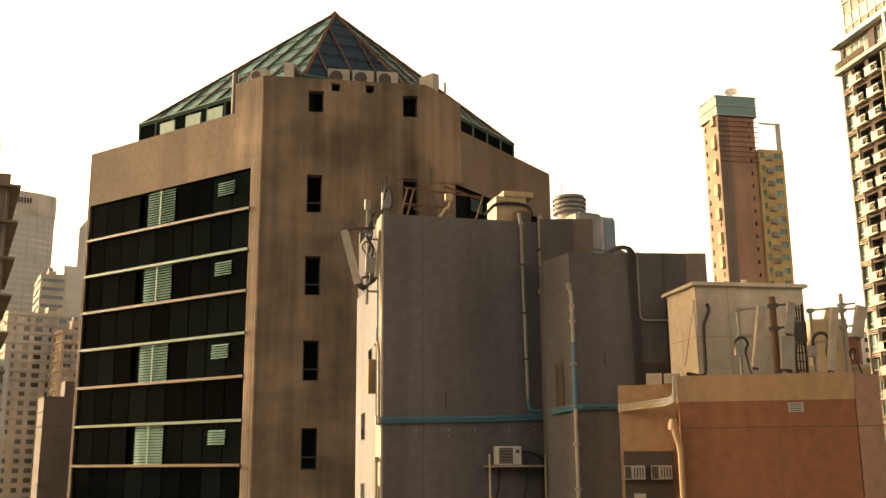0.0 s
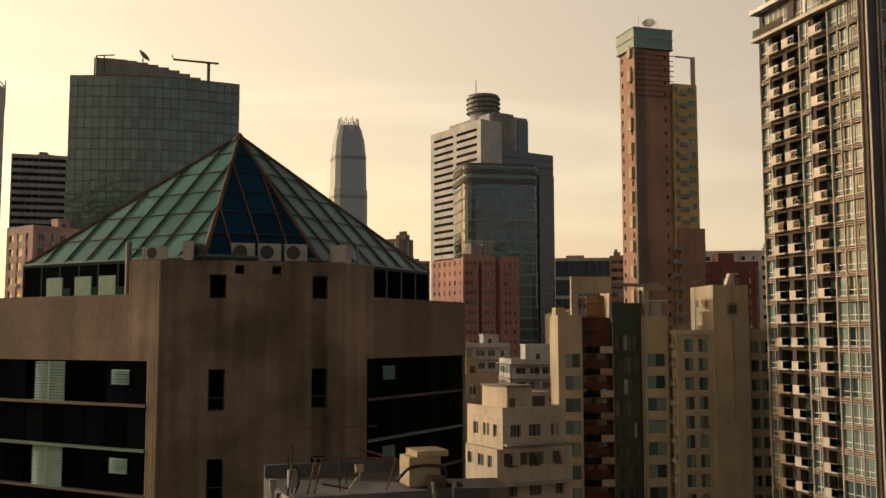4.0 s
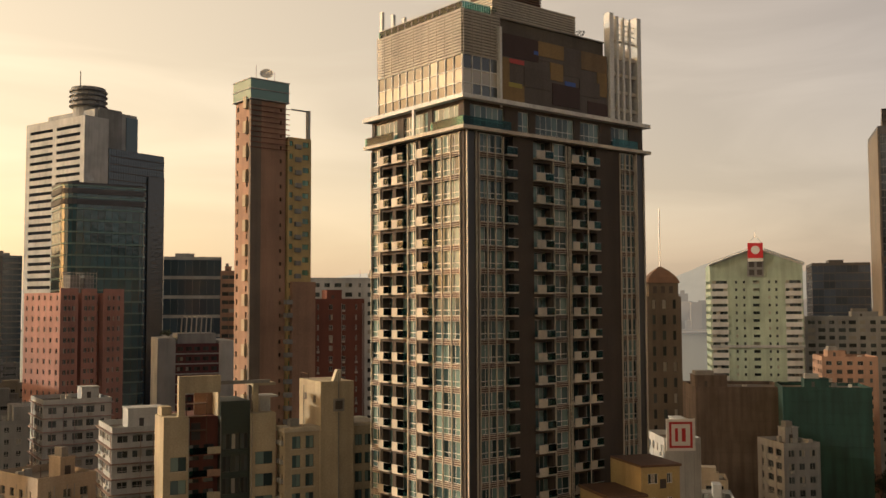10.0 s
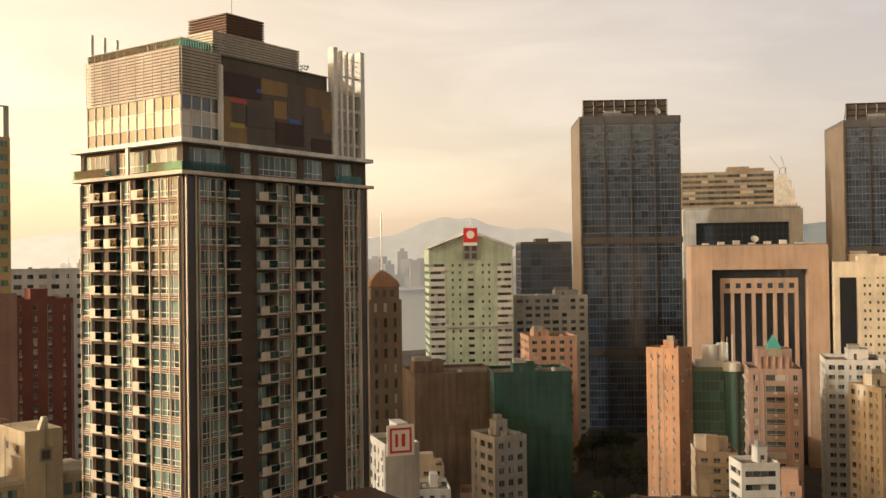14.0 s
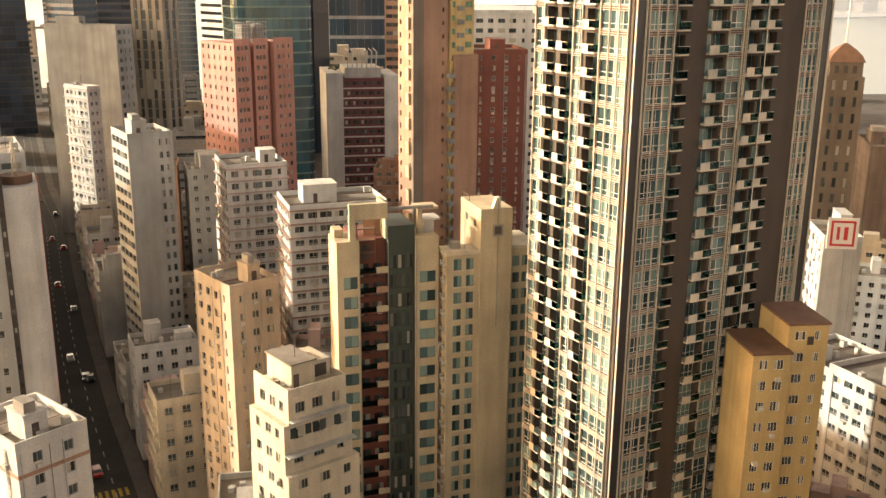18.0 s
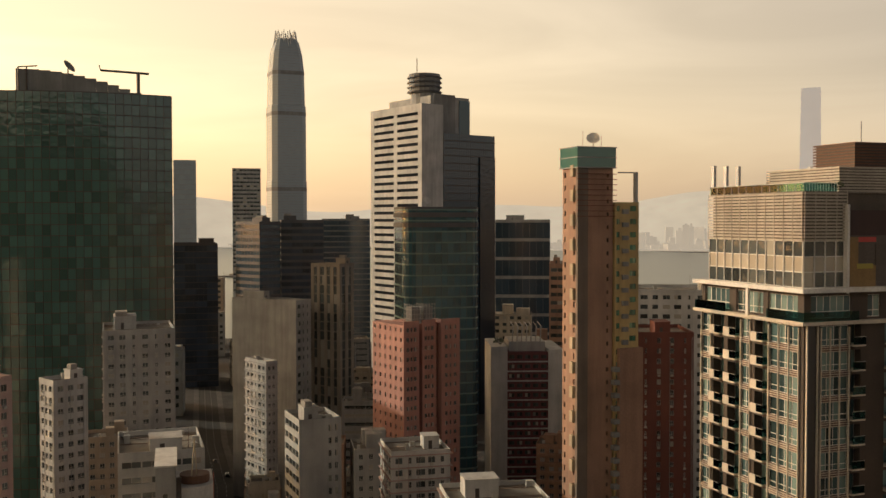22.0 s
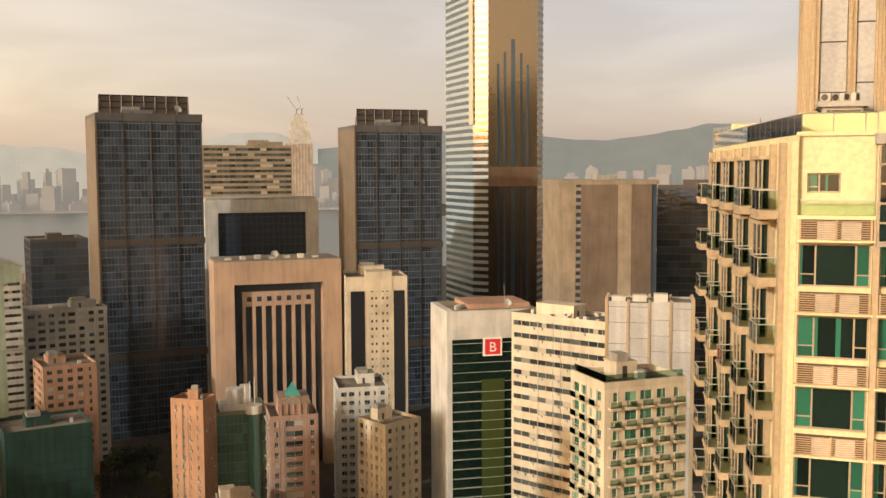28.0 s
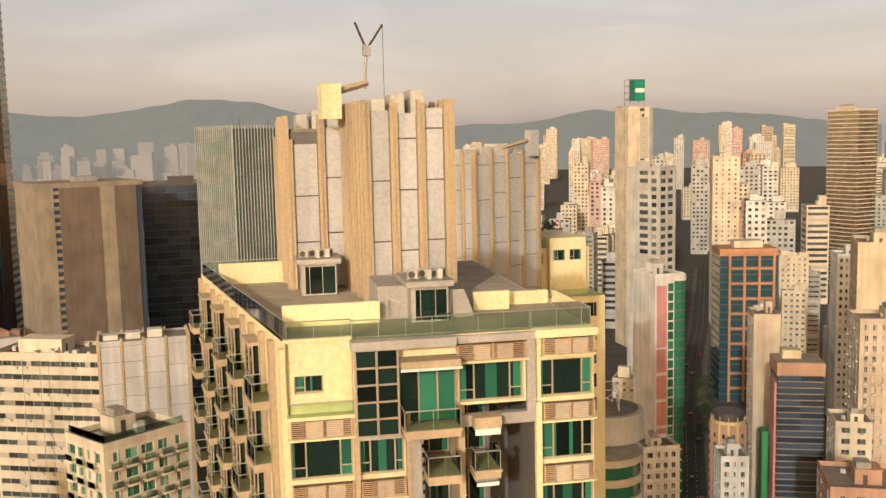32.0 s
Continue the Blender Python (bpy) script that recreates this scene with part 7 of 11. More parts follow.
    part("low_wall", Shape().box(12.2, 7.5, z, 16.2, 7.8, z + 0.8), LUX, ob)
    for x, y, hw, hd, hh in ((7.1, 3.6, 2.1, 3.6, 2.0), (1.6, 15.0, 2.3, 3.0, 2.1)):
        h = part("garden_room", Shape().box(x, y, z, x + hw, y + hd, z + hh).box(x - 0.3, y - 0.35, z + hh, x + hw + 0.3, y + hd + 0.2, z + hh + 0.32), LUX_GREY, ob)
        for a, b in ((0.25, 0.5), (0.55, 1.35), (1.4, hw - 0.1)):
            part("room_pane", _quad((x + a, y - 0.02, z + 0.1), (x + b, y - 0.02, z + 0.1), (x + b, y - 0.02, z + hh - 0.2), (x + a, y - 0.02, z + hh - 0.2)), LUX_GLASS, h)
        for k in range(4):
            fan_unit(ob, x + 0.2 + k * 0.62, y + 0.5 + 0.3 * (k % 2), z + hh + 0.32, 20 * k, 0.55, 0.35, 0.55)
    part("stair_house", Shape().box(5.4, 5.0, z, 7.1, 9.5, z + 1.9), LUX_GREY, ob)
    part("upper_wall", Shape().prism([(9.4, 4.5), (10.9, 4.5), (10.9, 10), (9.4, 10)], z, z + 1.6, 0, [(9.4, 4.5), (10.3, 4.5), (10.3, 10), (9.4, 10)]), LUX_GREY, ob)
    part("parasol_base", Shape().bar((5.9, 4.6, z), (5.9, 4.6, z + 1.3), 0.04).bar((5.9, 4.6, z + 1.3), (6.6, 4.5, z + 1.0), 0.03), FRAME_ALU, ob)
    leaf_clump(ob, 8.9, 3.0, z, 0.4, 40, 21)


def service_core(x, y, phi, w, d, top, label, ribs=4, step=0.0, base=GROUND):
    ob = thing("service_core", label, "service tower", x, y, phi, base)
    H = top - base
    foot = max(0.0, H - 26)
    part("core", Shape().box(0.1, 0.1, 0, w - 0.1, d - 0.1, H - 0.6), LUX_SHAFT, ob)
    rr = random.Random(int(x))
    for face in (0, 3, 1, 2):
        L, fn = on_face(face, w, d)
        n = ribs
        for j in range(n):
            a, b = L * j / n, L * (j + 1) / n
            z = foot
            hi = H - (step if (j % 3 == 0) else 0.3 * (j % 2))
            while z < hi - 0.5:
                h = min(rr.choice((3.2, 3.8, 4.4)), hi - z)
                part("panel", wall_box(Shape(), fn, a + 0.3, b - 0.3, -0.08, 0.06 + 0.03 * (j % 2), z + 0.05, z + h - 0.05), PANEL_GREY, ob)
                z += h
            if foot:
                part("panel_base", wall_box(Shape(), fn, a + 0.3, b - 0.3, -0.05, 0.05, 0, foot), PANEL_GREY, ob)
        for j in range(n + 1):
            a = L * j / n
            hi = H + 0.5 - (step if j in (0,) else 0)
            part("rib", wall_box(wall_box(Shape(), fn, a - 0.26, a - 0.03, 0.02, 0.42, 0, hi), fn, a - 0.03, a + 0.24, 0.02, 0.30, 0, hi - 0.2), RIB_TAN, ob)
    part("roof", Shape().box(0.2, 0.2, H - 0.6, w - 0.2, d - 0.2, H - 0.4), ROOF, ob)
    for k in range(3):
        part("roof_plant", Shape().box(0.8 + k * w / 4, d * 0.3, H - 0.4, 0.8 + k * w / 4 + w / 6, d * 0.6, H + 0.6 + 0.3 * k), AC_WHITE, ob)
    return ob


luxury_tower()
service_core(60.2, -6.75, -86, 5.2, 7.0, 141.9, "grey panelled service tower with tan vertical ribs", 3, 0.0, 129.8)
service_core(67.6, -2.3, -86, 4.4, 6.5, 141.2, "lower grey panelled wing of a service tower with tan ribs", 2, 1.4, 129.8)
service_core(197.5, 31.7, -83, 17, 9, 101.5, "grey panelled plant tower on the neighbouring roof", 4)
service_core(119.5, -27.0, -64, 10.5, 9.0, 137.8, "smaller grey panelled service tower with tan ribs", 4)

# window-cleaning crane on the core
ob = thing("roof_crane", "cream window-cleaning crane with a folded lattice arm", "crane", 66.0, -5.6, -80, 141.4)
part("body", Shape().box(-1.2, -0.45, 0.0, 0.15, 0.6, 2.3), LUX, ob)
part("arm", Shape().bar((-0.4, 0, 1.7), (2.2, 0.3, 2.4), 0.24, n=4), LUX_TRIM, ob)
part("mast", Shape().bar((2.0, 0.3, 2.0), (2.2, 0.3, 4.6), 0.12), PIPE_GREY, ob)
part("jib", Shape().bar((2.2, 0.3, 4.6), (1.4, 0.2, 6.4), 0.09).bar((2.2, 0.3, 4.6), (3.4, 0.4, 6.3), 0.08), FRAME_DARK, ob)
part("hook_block", Shape().box(1.95, 0.1, 4.2, 2.45, 0.5, 4.9), PIPE_GREY, ob)
part("cable", Shape().bar((3.4, 0.4, 6.3), (3.4, 0.4, 1.0), 0.02, n=4), CABLE, ob)
ob = thing("roof_crane", "cream window-cleaning crane arm on the far core", "crane", 121.0, -31.0, -64, 137.3)
part("arm", Shape().bar((0, 0, 1.2), (5.5, 0.4, 2.2), 0.25, n=4), LUX_TRIM, ob)
part("body", Shape().box(4.6, -0.4, 0.0, 5.9, 0.9, 3.4), PANEL_GREY, ob)

# the terraces of the next wing, further back
ob = thing("luxury_wing", "pale yellow neighbouring wing with stepped roof terraces", "apartment tower", 128.0, -29.5, -88)
W0, W1, W2 = 117.5 - GROUND, 121.0 - GROUND, 125.6 - GROUND
part("wall", Shape().box(0, 0, 0, 18, 22, W0), LUX, ob)
part("upper_storey", Shape().box(2.0, 5, W0, 8.0, 16, W1), LUX, ob)
part("penthouse", Shape().box(8.0, 3.5, W0, 17.0, 20, W2 - 1.5).box(10.6, 2.2, W0, 16.0, 18, W2), LUX, ob)
fnw = on_face(0, 18, 22)[1]
for k in range(5):
    for s in (2.0, 5.0, 8.4, 12.0, 15.6):
        lux_window(ob, fnw, 0, s, W0 - 1.9 - k * 3.4, 2.2, 2.0, -0.05)
for s, y, z in ((12.0, 2.2, W2 - 2.4), (14.4, 2.2, W2 - 2.4), (9.2, 3.5, W2 - 3.0), (4.2, 5.0, W1 - 1.6), (6.4, 5.0, W1 - 1.6)):
    lux_window(ob, lambda a, o, h, y=y: (a, y - o, h), 0, s, z, 1.7, 1.5, -0.05)
for x0, y0, x1, y1, z in ((0, 0.1, 18, 0.14, W0), (0.05, 0.14, 0.09, 14, W0), (2.0, 5.1, 8.0, 5.14, W1), (8.2, 3.6, 17.0, 3.64, W2 - 1.5)):
    part("terrace_rail", Shape().box(x0, y0, z, x1, y1, z + 1.1), LUX_RAIL, ob)
for x, y in ((1.0, 3.0), (3.4, 2.2), (5.6, 2.6)):
    fan_unit(ob, x, y, W0, 0)
part("low_wall", Shape().box(0.3, 2.6, W0, 7.5, 2.9, W0 + 1.3), LUX, ob)
for x, y, z, n in ((9.0, 6, W2 - 1.5, 31), (12.5, 8, W2, 32), (3.0, 7, W1, 33), (5.5, 8, W1, 34)):
    leaf_clump(ob, x, y, z, 1.3, 90, n)


# ---- landmarks of the middle distance ----
def curved_office():
    """Broad green glass tower: bowed front, sloping crown screen, gantry crane and dish."""
    ob = thing("glass_tower", "broad green glass office tower with a bowed front and roof gantries", "office tower", -114.4, 388.5, 8)
    w, d, H, fh = 65.5, 38.0, 159.5 - GROUND, 4.1
    n = 22
    front = [(w * j / n, -5.0 * math.sin(math.pi * j / n)) for j in range(n + 1)]
    ring = front + [(w, d), (0, d)]
    rows = int(H / fh)
    g, bands = Shape(), Shape()
    for j in range(len(ring)):
        (x0, y0), (x1, y1) = ring[j], ring[(j + 1) % len(ring)]
        for q in range(rows):
            g.quad((x0, y0, H * q / rows), (x1, y1, H * q / rows), (x1, y1, H * (q + 1) / rows), (x0, y0, H * (q + 1) / rows))
        bands.bar((x0, y0 - 0.05, 0), (x0, y0 - 0.05, H), 0.10, n=4)
        for q in range(1, rows + 1):
            z = H * q / rows
            bands.quad((x0, y0 - 0.12, z - 0.16), (x1, y1 - 0.12, z - 0.16), (x1, y1 - 0.12, z + 0.16), (x0, y0 - 0.12, z + 0.16))
    g.f.append(tuple(range(len(g.v), len(g.v) + len(ring))))
    g.m.append(0)
    g.v += [(x, y, H) for x, y in ring]
    part("glazing", g, GLASS_GREEN, ob)
    part("mullions", bands, FRAME_DARK, ob, kind="stuff")
    for j in range(11):
        x0, x1 = 8 + 4.2 * j, 8 + 4.2 * j + 4.15
        z = H + 9.5 - 0.085 * j * j
        part("crown_screen", Shape().box(x0, 6 - 0.4 * j, H, x1, 6.4 - 0.4 * j, max(z, H + 1.2)), GREY_M, ob)
    part("gantry", Shape().bar((9, 5, H), (9, 5, H + 10), 0.35, n=4).bar((12, 5, H), (12, 5, H + 10.5), 0.3, n=4).bar((9, 5, H + 10), (16, 4.5, H + 10.6), 0.25, n=4), FRAME_DARK, ob)
    part("satellite_dish", Shape().dish(27, 4, H + 7.0, 2.8, 60), GREY_M, ob)
    part("crane", Shape().bar((53, 2, H), (53, 2, H + 9), 0.7).bar((39, 2, H + 9.5), (57, 2, H + 8.8), 0.45, n=4).bar((39, 2, H + 9.5), (38.5, 2, H + 11.5), 0.2, n=4), DARK_PANEL, ob)


def crowned_skyscraper():
    ob = thing("skyscraper", "slender pale grey skyscraper tapering to a crown of fins", "skyscraper", -20.0, 1597, 14, 3.26)
    H = 398.0
    prof = ((0, 28.5), (170, 28.5), (172, 27.8), (290, 27.6), (292, 26.4), (345, 25.5), (372, 23.0), (390, 19.0), (398, 16))

    def ring(r):
        c = r * 0.72
        return [(-c, -r), (c, -r), (r, -c), (r, c), (c, r), (-c, r), (-r, c), (-r, -c)]

    s = Shape()
    for (z0, r0), (z1, r1) in zip(prof, prof[1:]):
        s.prism(ring(r0), z0, z1, 0, ring(r1))
    part("shaft", s, GLASS_PALE, ob)
    b = Shape()
    for k in range(90):
        z = k * 4.3
        r = next(r0 + (r1 - r0) * (z - z0) / (z1 - z0) for (z0, r0), (z1, r1) in zip(prof, prof[1:]) if z0 <= z <= z1)
        b.prism(ring(r + 0.15), z, z + 0.7)
    part("floor_bands", b, GREY_L, ob, kind="stuff")
    for z in (155, 275, 340):
        part("plant_band", Shape().prism(ring(28.7 if z < 170 else 27.9 if z < 290 else 25.9), z, z + 6), GREY_M, ob)
    for k in range(32):
        a = 2 * math.pi * k / 32
        x, y = 18.5 * math.cos(a), 18.5 * math.sin(a)
        part("crown_fin", Shape().bar((x * 1.06, y * 1.06, 386), (x * 0.86, y * 0.86, 409 + 4 * math.sin(k * 2.1)), 0.7, n=4), FIN_WHITE, ob)


def white_tower():
    ob = thing("striped_tower", "tall white tower with dark ribbon windows and a rooftop drum", "office tower", 63.8, 508, 28)
    H = 172 - GROUND
    w, d = 14, 50
    skin = Shape()
    holes, fn = facade(skin, 3, w, d, 0, H - 3, [(13.5, 20), (36.5, 20)], 41, 1, 0.42, 0.3, 0.5)
    for s, z, ww, hh in holes:
        put_window(ob, pane_mesh(ww, hh, 1, 1, FRAME_DARK, RIBBON), fn, 3, s, z, 0.45)
    skin.quad(fn(0, 0, H - 3), fn(d, 0, H - 3), fn(d, 0, H), fn(0, 0, H))
    for f in (0, 1, 2):
        facade(skin, f, w, d, 0, H, 0, 1, 1, 1, 0, 0.5)
    skin.quad((0, 0, H), (w, 0, H), (w, d, H), (0, d, H))
    part("wall", skin, WHITE, ob)
    part("upper_block", Shape().box(w - 4, 6, 0, w + 22, d - 4, 177.5 - GROUND), GREY_L, ob)
    part("upper_screen", Shape().box(w - 2, 5.4, 140, w + 12, 5.95, 178.5 - GROUND), GREY_M, ob)
    part("upper_wing", Shape().box(w + 15, 5.6, 140, w + 22.3, 30, 176 - GROUND), GLASS_TEAL, ob)
    H2 = 157.0 - GROUND
    g, b = Shape(), Shape()
    g.box(w, -0.5, 0, w + 35, 5.9, H2)
    for k in range(38):
        b.box(w - 0.01, -0.62, k * 4 + 1.0, w + 35.1, -0.51, k * 4 + 1.5)
    for k in range(24):
        b.box(w + k * 1.5, -0.6, 0, w + k * 1.5 + 0.08, -0.52, H2)
    part("glass_wing", g, GLASS_BLUE, ob)
    part("mullions", b, FRAME_DARK, ob, kind="stuff")
    part("glass_wing", Shape().box(w + 24, -1.6, 0, w + 34.5, -0.65, H2 - 12), GLASS_BLACK, ob)
    x, y = 16, 20
    part("drum_stem", Shape().disc(x, y, 7.5, H, H + 8, n=20), GREY_L, ob)
    part("drum", Shape().disc(x, y, 8.6, H + 8, H + 18.5, n=20), GREY_M, ob)
    for k in range(4):
        part("drum_ring", Shape().disc(x, y, 9.6, H + 8.5 + 2.6 * k, H + 9.1 + 2.6 * k, n=20), DARK_PANEL, ob)
    for k in range(8):
        a = k * 0.785
        part("drum_dish", Shape().dish(x + 9 * math.cos(a), y + 9 * math.sin(a), H + 10 + 3 * (k % 2), 0.9, math.degrees(a) + 90), GREY_L, ob)
    part("mast", Shape().bar((x - 5, y, H + 18), (x - 5, y, H + 27), 0.25), FRAME_DARK, ob)


def rounded_teal():
    ob = thing("teal_tower", "rounded teal glass office tower with dark top bands", "office tower", 34.7, 323, 6)
    w, d, H, fh = 25.7, 16.0, 114.2 - GROUND, 3.6
    r = 4.0
    ring = [(r + r * math.cos(a), r + r * math.sin(a)) for a in [math.pi + math.pi / 2 * k / 5 for k in range(6)]]
    ring += [(w - 2 + 2 * math.cos(a), 2 + 2 * math.sin(a)) for a in [-math.pi / 2 + math.pi / 2 * k / 4 for k in range(5)]]
    ring += [(w, d), (0, d)]
    rows = int(H / fh)
    g, m = Shape(), Shape()
    for j in range(len(ring)):
        (x0, y0), (x1, y1) = ring[j], ring[(j + 1) % len(ring)]
        L = math.dist((x0, y0), (x1, y1))
        k = max(1, int(L / 2.0))
        for e in range(k):
            a0, a1, b0, b1 = x0 + (x1 - x0) * e / k, y0 + (y1 - y0) * e / k, x0 + (x1 - x0) * (e + 1) / k, y0 + (y1 - y0) * (e + 1) / k
            for q in range(rows):
                g.quad((a0, a1, H * q / rows), (b0, b1, H * q / rows), (b0, b1, H * (q + 1) / rows), (a0, a1, H * (q + 1) / rows))
            m.bar((a0, a1 - 0.03, 0), (a0, a1 - 0.03, H), 0.05, n=4)
    part("glazing", g, GLASS_TEAL, ob)
    part("mullions", m, FRAME_DARK, ob, kind="stuff")
    cx, cy = w / 2, d / 2
    grow = [(cx + (x - cx) * 1.02, cy + (y - cy) * 1.03) for x, y in ring]
    trim = plain("teal_spandrel", (0.12, 0.20, 0.19), 0.3, 0.3)
    for q in range(1, rows + 1):
        z = H * q / rows
        part("floor_band", Shape().prism(grow, z - 0.35, z + 0.15), trim, ob)
    for q in range(2):
        part("top_band", Shape().prism([(cx + (x - cx) * 1.03, cy + (y - cy) * 1.045) for x, y in ring], H - 2.6 - 3.4 * q, H - 1.0 - 3.4 * q), DARK_PANEL, ob)
    part("roof_rim", Shape().prism(grow, H + 0.16, H + 0.9), DARK_PANEL, ob)
    part("satellite_dish", Shape().dish(8.5, 4, H + 0.9, 1.6, 30), WHITE, ob)


def pink_tower():
    ob = thing("apartment_tower", "tall pink-tiled apartment tower in three stepped bays with rooftop cage", "apartment tower", 30.2, 283.4, 26)
    H = 79.6 - GROUND
    for (x0, y0, x1, y1), top in (((0, 0, 5.4, 18), H), ((5.4, 2.6, 7.1, 18), H - 1.5), ((7.1, 0.9, 11.9, 18), H), ((11.9, 2.6, 13.6, 18), H - 1.5), ((13.6, 0.3, 20.3, 18), H)):
        skin = Shape()
        w, d = x1 - x0, y1 - y0
        for face, cols in ((0, [(w * 0.27, 1.0), (w * 0.5, 0.6), (w * 0.75, 1.0)] if w > 3 else [(w * 0.5, 1.2)]), (3, [(d * (j + 0.5) / 6, 0.9) for j in range(6)] if x0 == 0 else 0), (1, [(d * (j + 0.5) / 6, 0.9) for j in range(6)] if x1 > 20 else 0), (2, 3)):
            found, fn = facade(skin, face, w, d, 0, top, cols, 26, 0.3, 0.44, 0.3, 0.25)
            rest = Shape()
            for s, z, ww, hh in found:
                if z > top - 34 and face in (0, 3):
                    o = put_window(ob, pane_mesh(ww, hh, 2 if ww > 0.7 else 1, 1, FRAME_ALU, WINDOW_DARK), fn, face, s, z, 0.23)
                    o.matrix_basis = pose(x0, y0, 0) @ o.matrix_basis
                else:
                    join_window(rest, fn, s, z, ww, hh, 0.23)
            if rest.f:
                part("windows", rest, WINDOW_DARK, ob, kind="stuff").matrix_basis = pose(x0, y0, 0)
        skin.quad((0, 0, top), (w, 0, top), (w, d, top), (0, d, top))
        part("wall", skin, PINK_ROSE, ob).matrix_basis = pose(x0, y0, 0)
        part("parapet", Shape().box(x0, y0, top, x1, y0 + 0.3, top + 1.2), PINK_ROSE, ob)
    for x in (4.6, 9.0):
        c = Shape()
        for j in range(5):
            c.bar((x + j, 3, H), (x + j, 3, H + 6), 0.08, n=4).bar((x, 3, H + 1.4 * j), (x + 4, 3, H + 1.4 * j), 0.08, n=4)
            c.bar((x, 3 + j, H), (x, 3 + j, H + 6), 0.08, n=4).bar((x, 3, H + 1.4 * j), (x, 7, H + 1.4 * j), 0.08, n=4)
        part("roof_cage", c, FRAME_ALU, ob)
        part("roof_tank", Shape().box(x + 0.5, 3.5, H, x + 3.5, 7, H + 5), GREY_M, ob)


def slim_tower():
    ob = thing("slim_tower", "very slim salmon-tiled tower with a green glass cap and dish", "apartment tower", 62.3, 213.1, 12)
    H = 122.3 - GROUND
    w, d = 8.9, 7.5
    s = Shape()
    f3, fn3 = facade(s, 3, w, d, 0, H, [(1.2, 0.8), (5.6, 0.7)], 40, 1, 0.42, 0.3, 0.3)
    for f in (0, 1, 2):
        facade(s, f, w, d, 0, H, 0 if f != 0 else [(7.6, 0.45)], 40, 1, 0.3, 0.3, 0.2)
    part("wall", s, SALMON, ob)
    for a, z, ww, hh in f3:
        put_window(ob, pane_mesh(ww, hh, 1, 1, FRAME_ALU, WINDOW_DARK), fn3, 3, a, z, 0.28)
    part("pier", Shape().box(-0.25, -0.25, 0, 2.4, 0.6, H), paint("grey_brown_pier", (0.24, 0.19, 0.15)), ob)
    for k in range(20):
        part("bay_strip", Shape().box(-0.75, 1.2, 10 + k * 5.6, -0.02, 2.6, 12.6 + k * 5.6), CREAM, ob)
    part("cap", Shape().box(-0.5, -0.5, H, w + 0.5, d + 0.4, H + 4.6), glass("green_cap_glass", (0.06, 0.15, 0.125), 0.15, 0.3), ob)
    for z in (H, H + 2.3, H + 4.6):
        part("cap_rim", Shape().box(-0.65, -0.65, z, w + 0.65, d + 0.55, z + 0.22), GREY_L, ob)
    c = Shape()
    for k in range(9):
        c.box(-0.6, -0.6, H - 11 + k * 1.2, w + 0.7, -0.42, H - 10.85 + k * 1.2)
    part("cap_slats", c, BROWN_RED, ob)
    part("satellite_dish", Shape().dish(5.2, 2.5, H + 4.8, 1.6, -30), FRAME_WHITE, ob)
    part("mast", Shape().bar((2.2, 2, H + 4.8), (2.2, 2, H + 8.5), 0.06).bar((7, 2, H + 4.8), (7, 2, H + 7.5), 0.05), FRAME_ALU, ob)
    # yellow side part with green windows, brown balcony boxes and the roof arm
    y0, x0, x1 = -0.6, 9.2, 15.4
    H2 = 114.6 - GROUND
    s = Shape()
    f0, fn = facade(s, 0, 6.2, 7, 0, H2, [(0.8, 0.9), (4.7, 1.7)], 37, 1, 0.42, 0.3, 0.25)
    for f in (1, 2, 3):
        facade(s, f, 6.2, 7, 0, H2, 0, 37, 1, 0.4, 0.3, 0.2)
    s.quad((0, 0, H2), (6.2, 0, H2), (6.2, 7, H2), (0, 7, H2))
    part("side_wall", s, YELLOW, ob).matrix_basis = pose(x0, y0, 0)
    for a, z, ww, hh in f0:
        o = put_window(ob, pane_mesh(ww, hh, 2, 1, FRAME_DARK, WINDOW_GREEN), fn, 0, a, z, 0.23)
        o.matrix_basis = pose(x0, y0, 0) @ o.matrix_basis
    for k in range(37):
        z = H2 - 2.4 - 3 * k
        dx = 0 if z > 79 - GROUND else -2.7
        part("balcony", Shape().box(x0 + 1.7 + dx, y0 - 0.7 - (0.9 if dx else 0), z - 0.3, x0 + 3.2 + dx, y0 - 0.02, z + 0.75), GREY_M, ob)
    part("roof_arm", Shape().box(x1 - 0.3, 0.6, 0, x1 + 0.5, 1.4, H2 + 7).box(x1 - 4.5, 0.8, H2 + 6.7, x1 - 0.3, 1.2, H2 + 7), GREY_L, ob)
    part("lower_annex", Shape().box(9.9, -1.6, 0, 16.1, 5, 81.1 - GROUND), SALMON, ob)


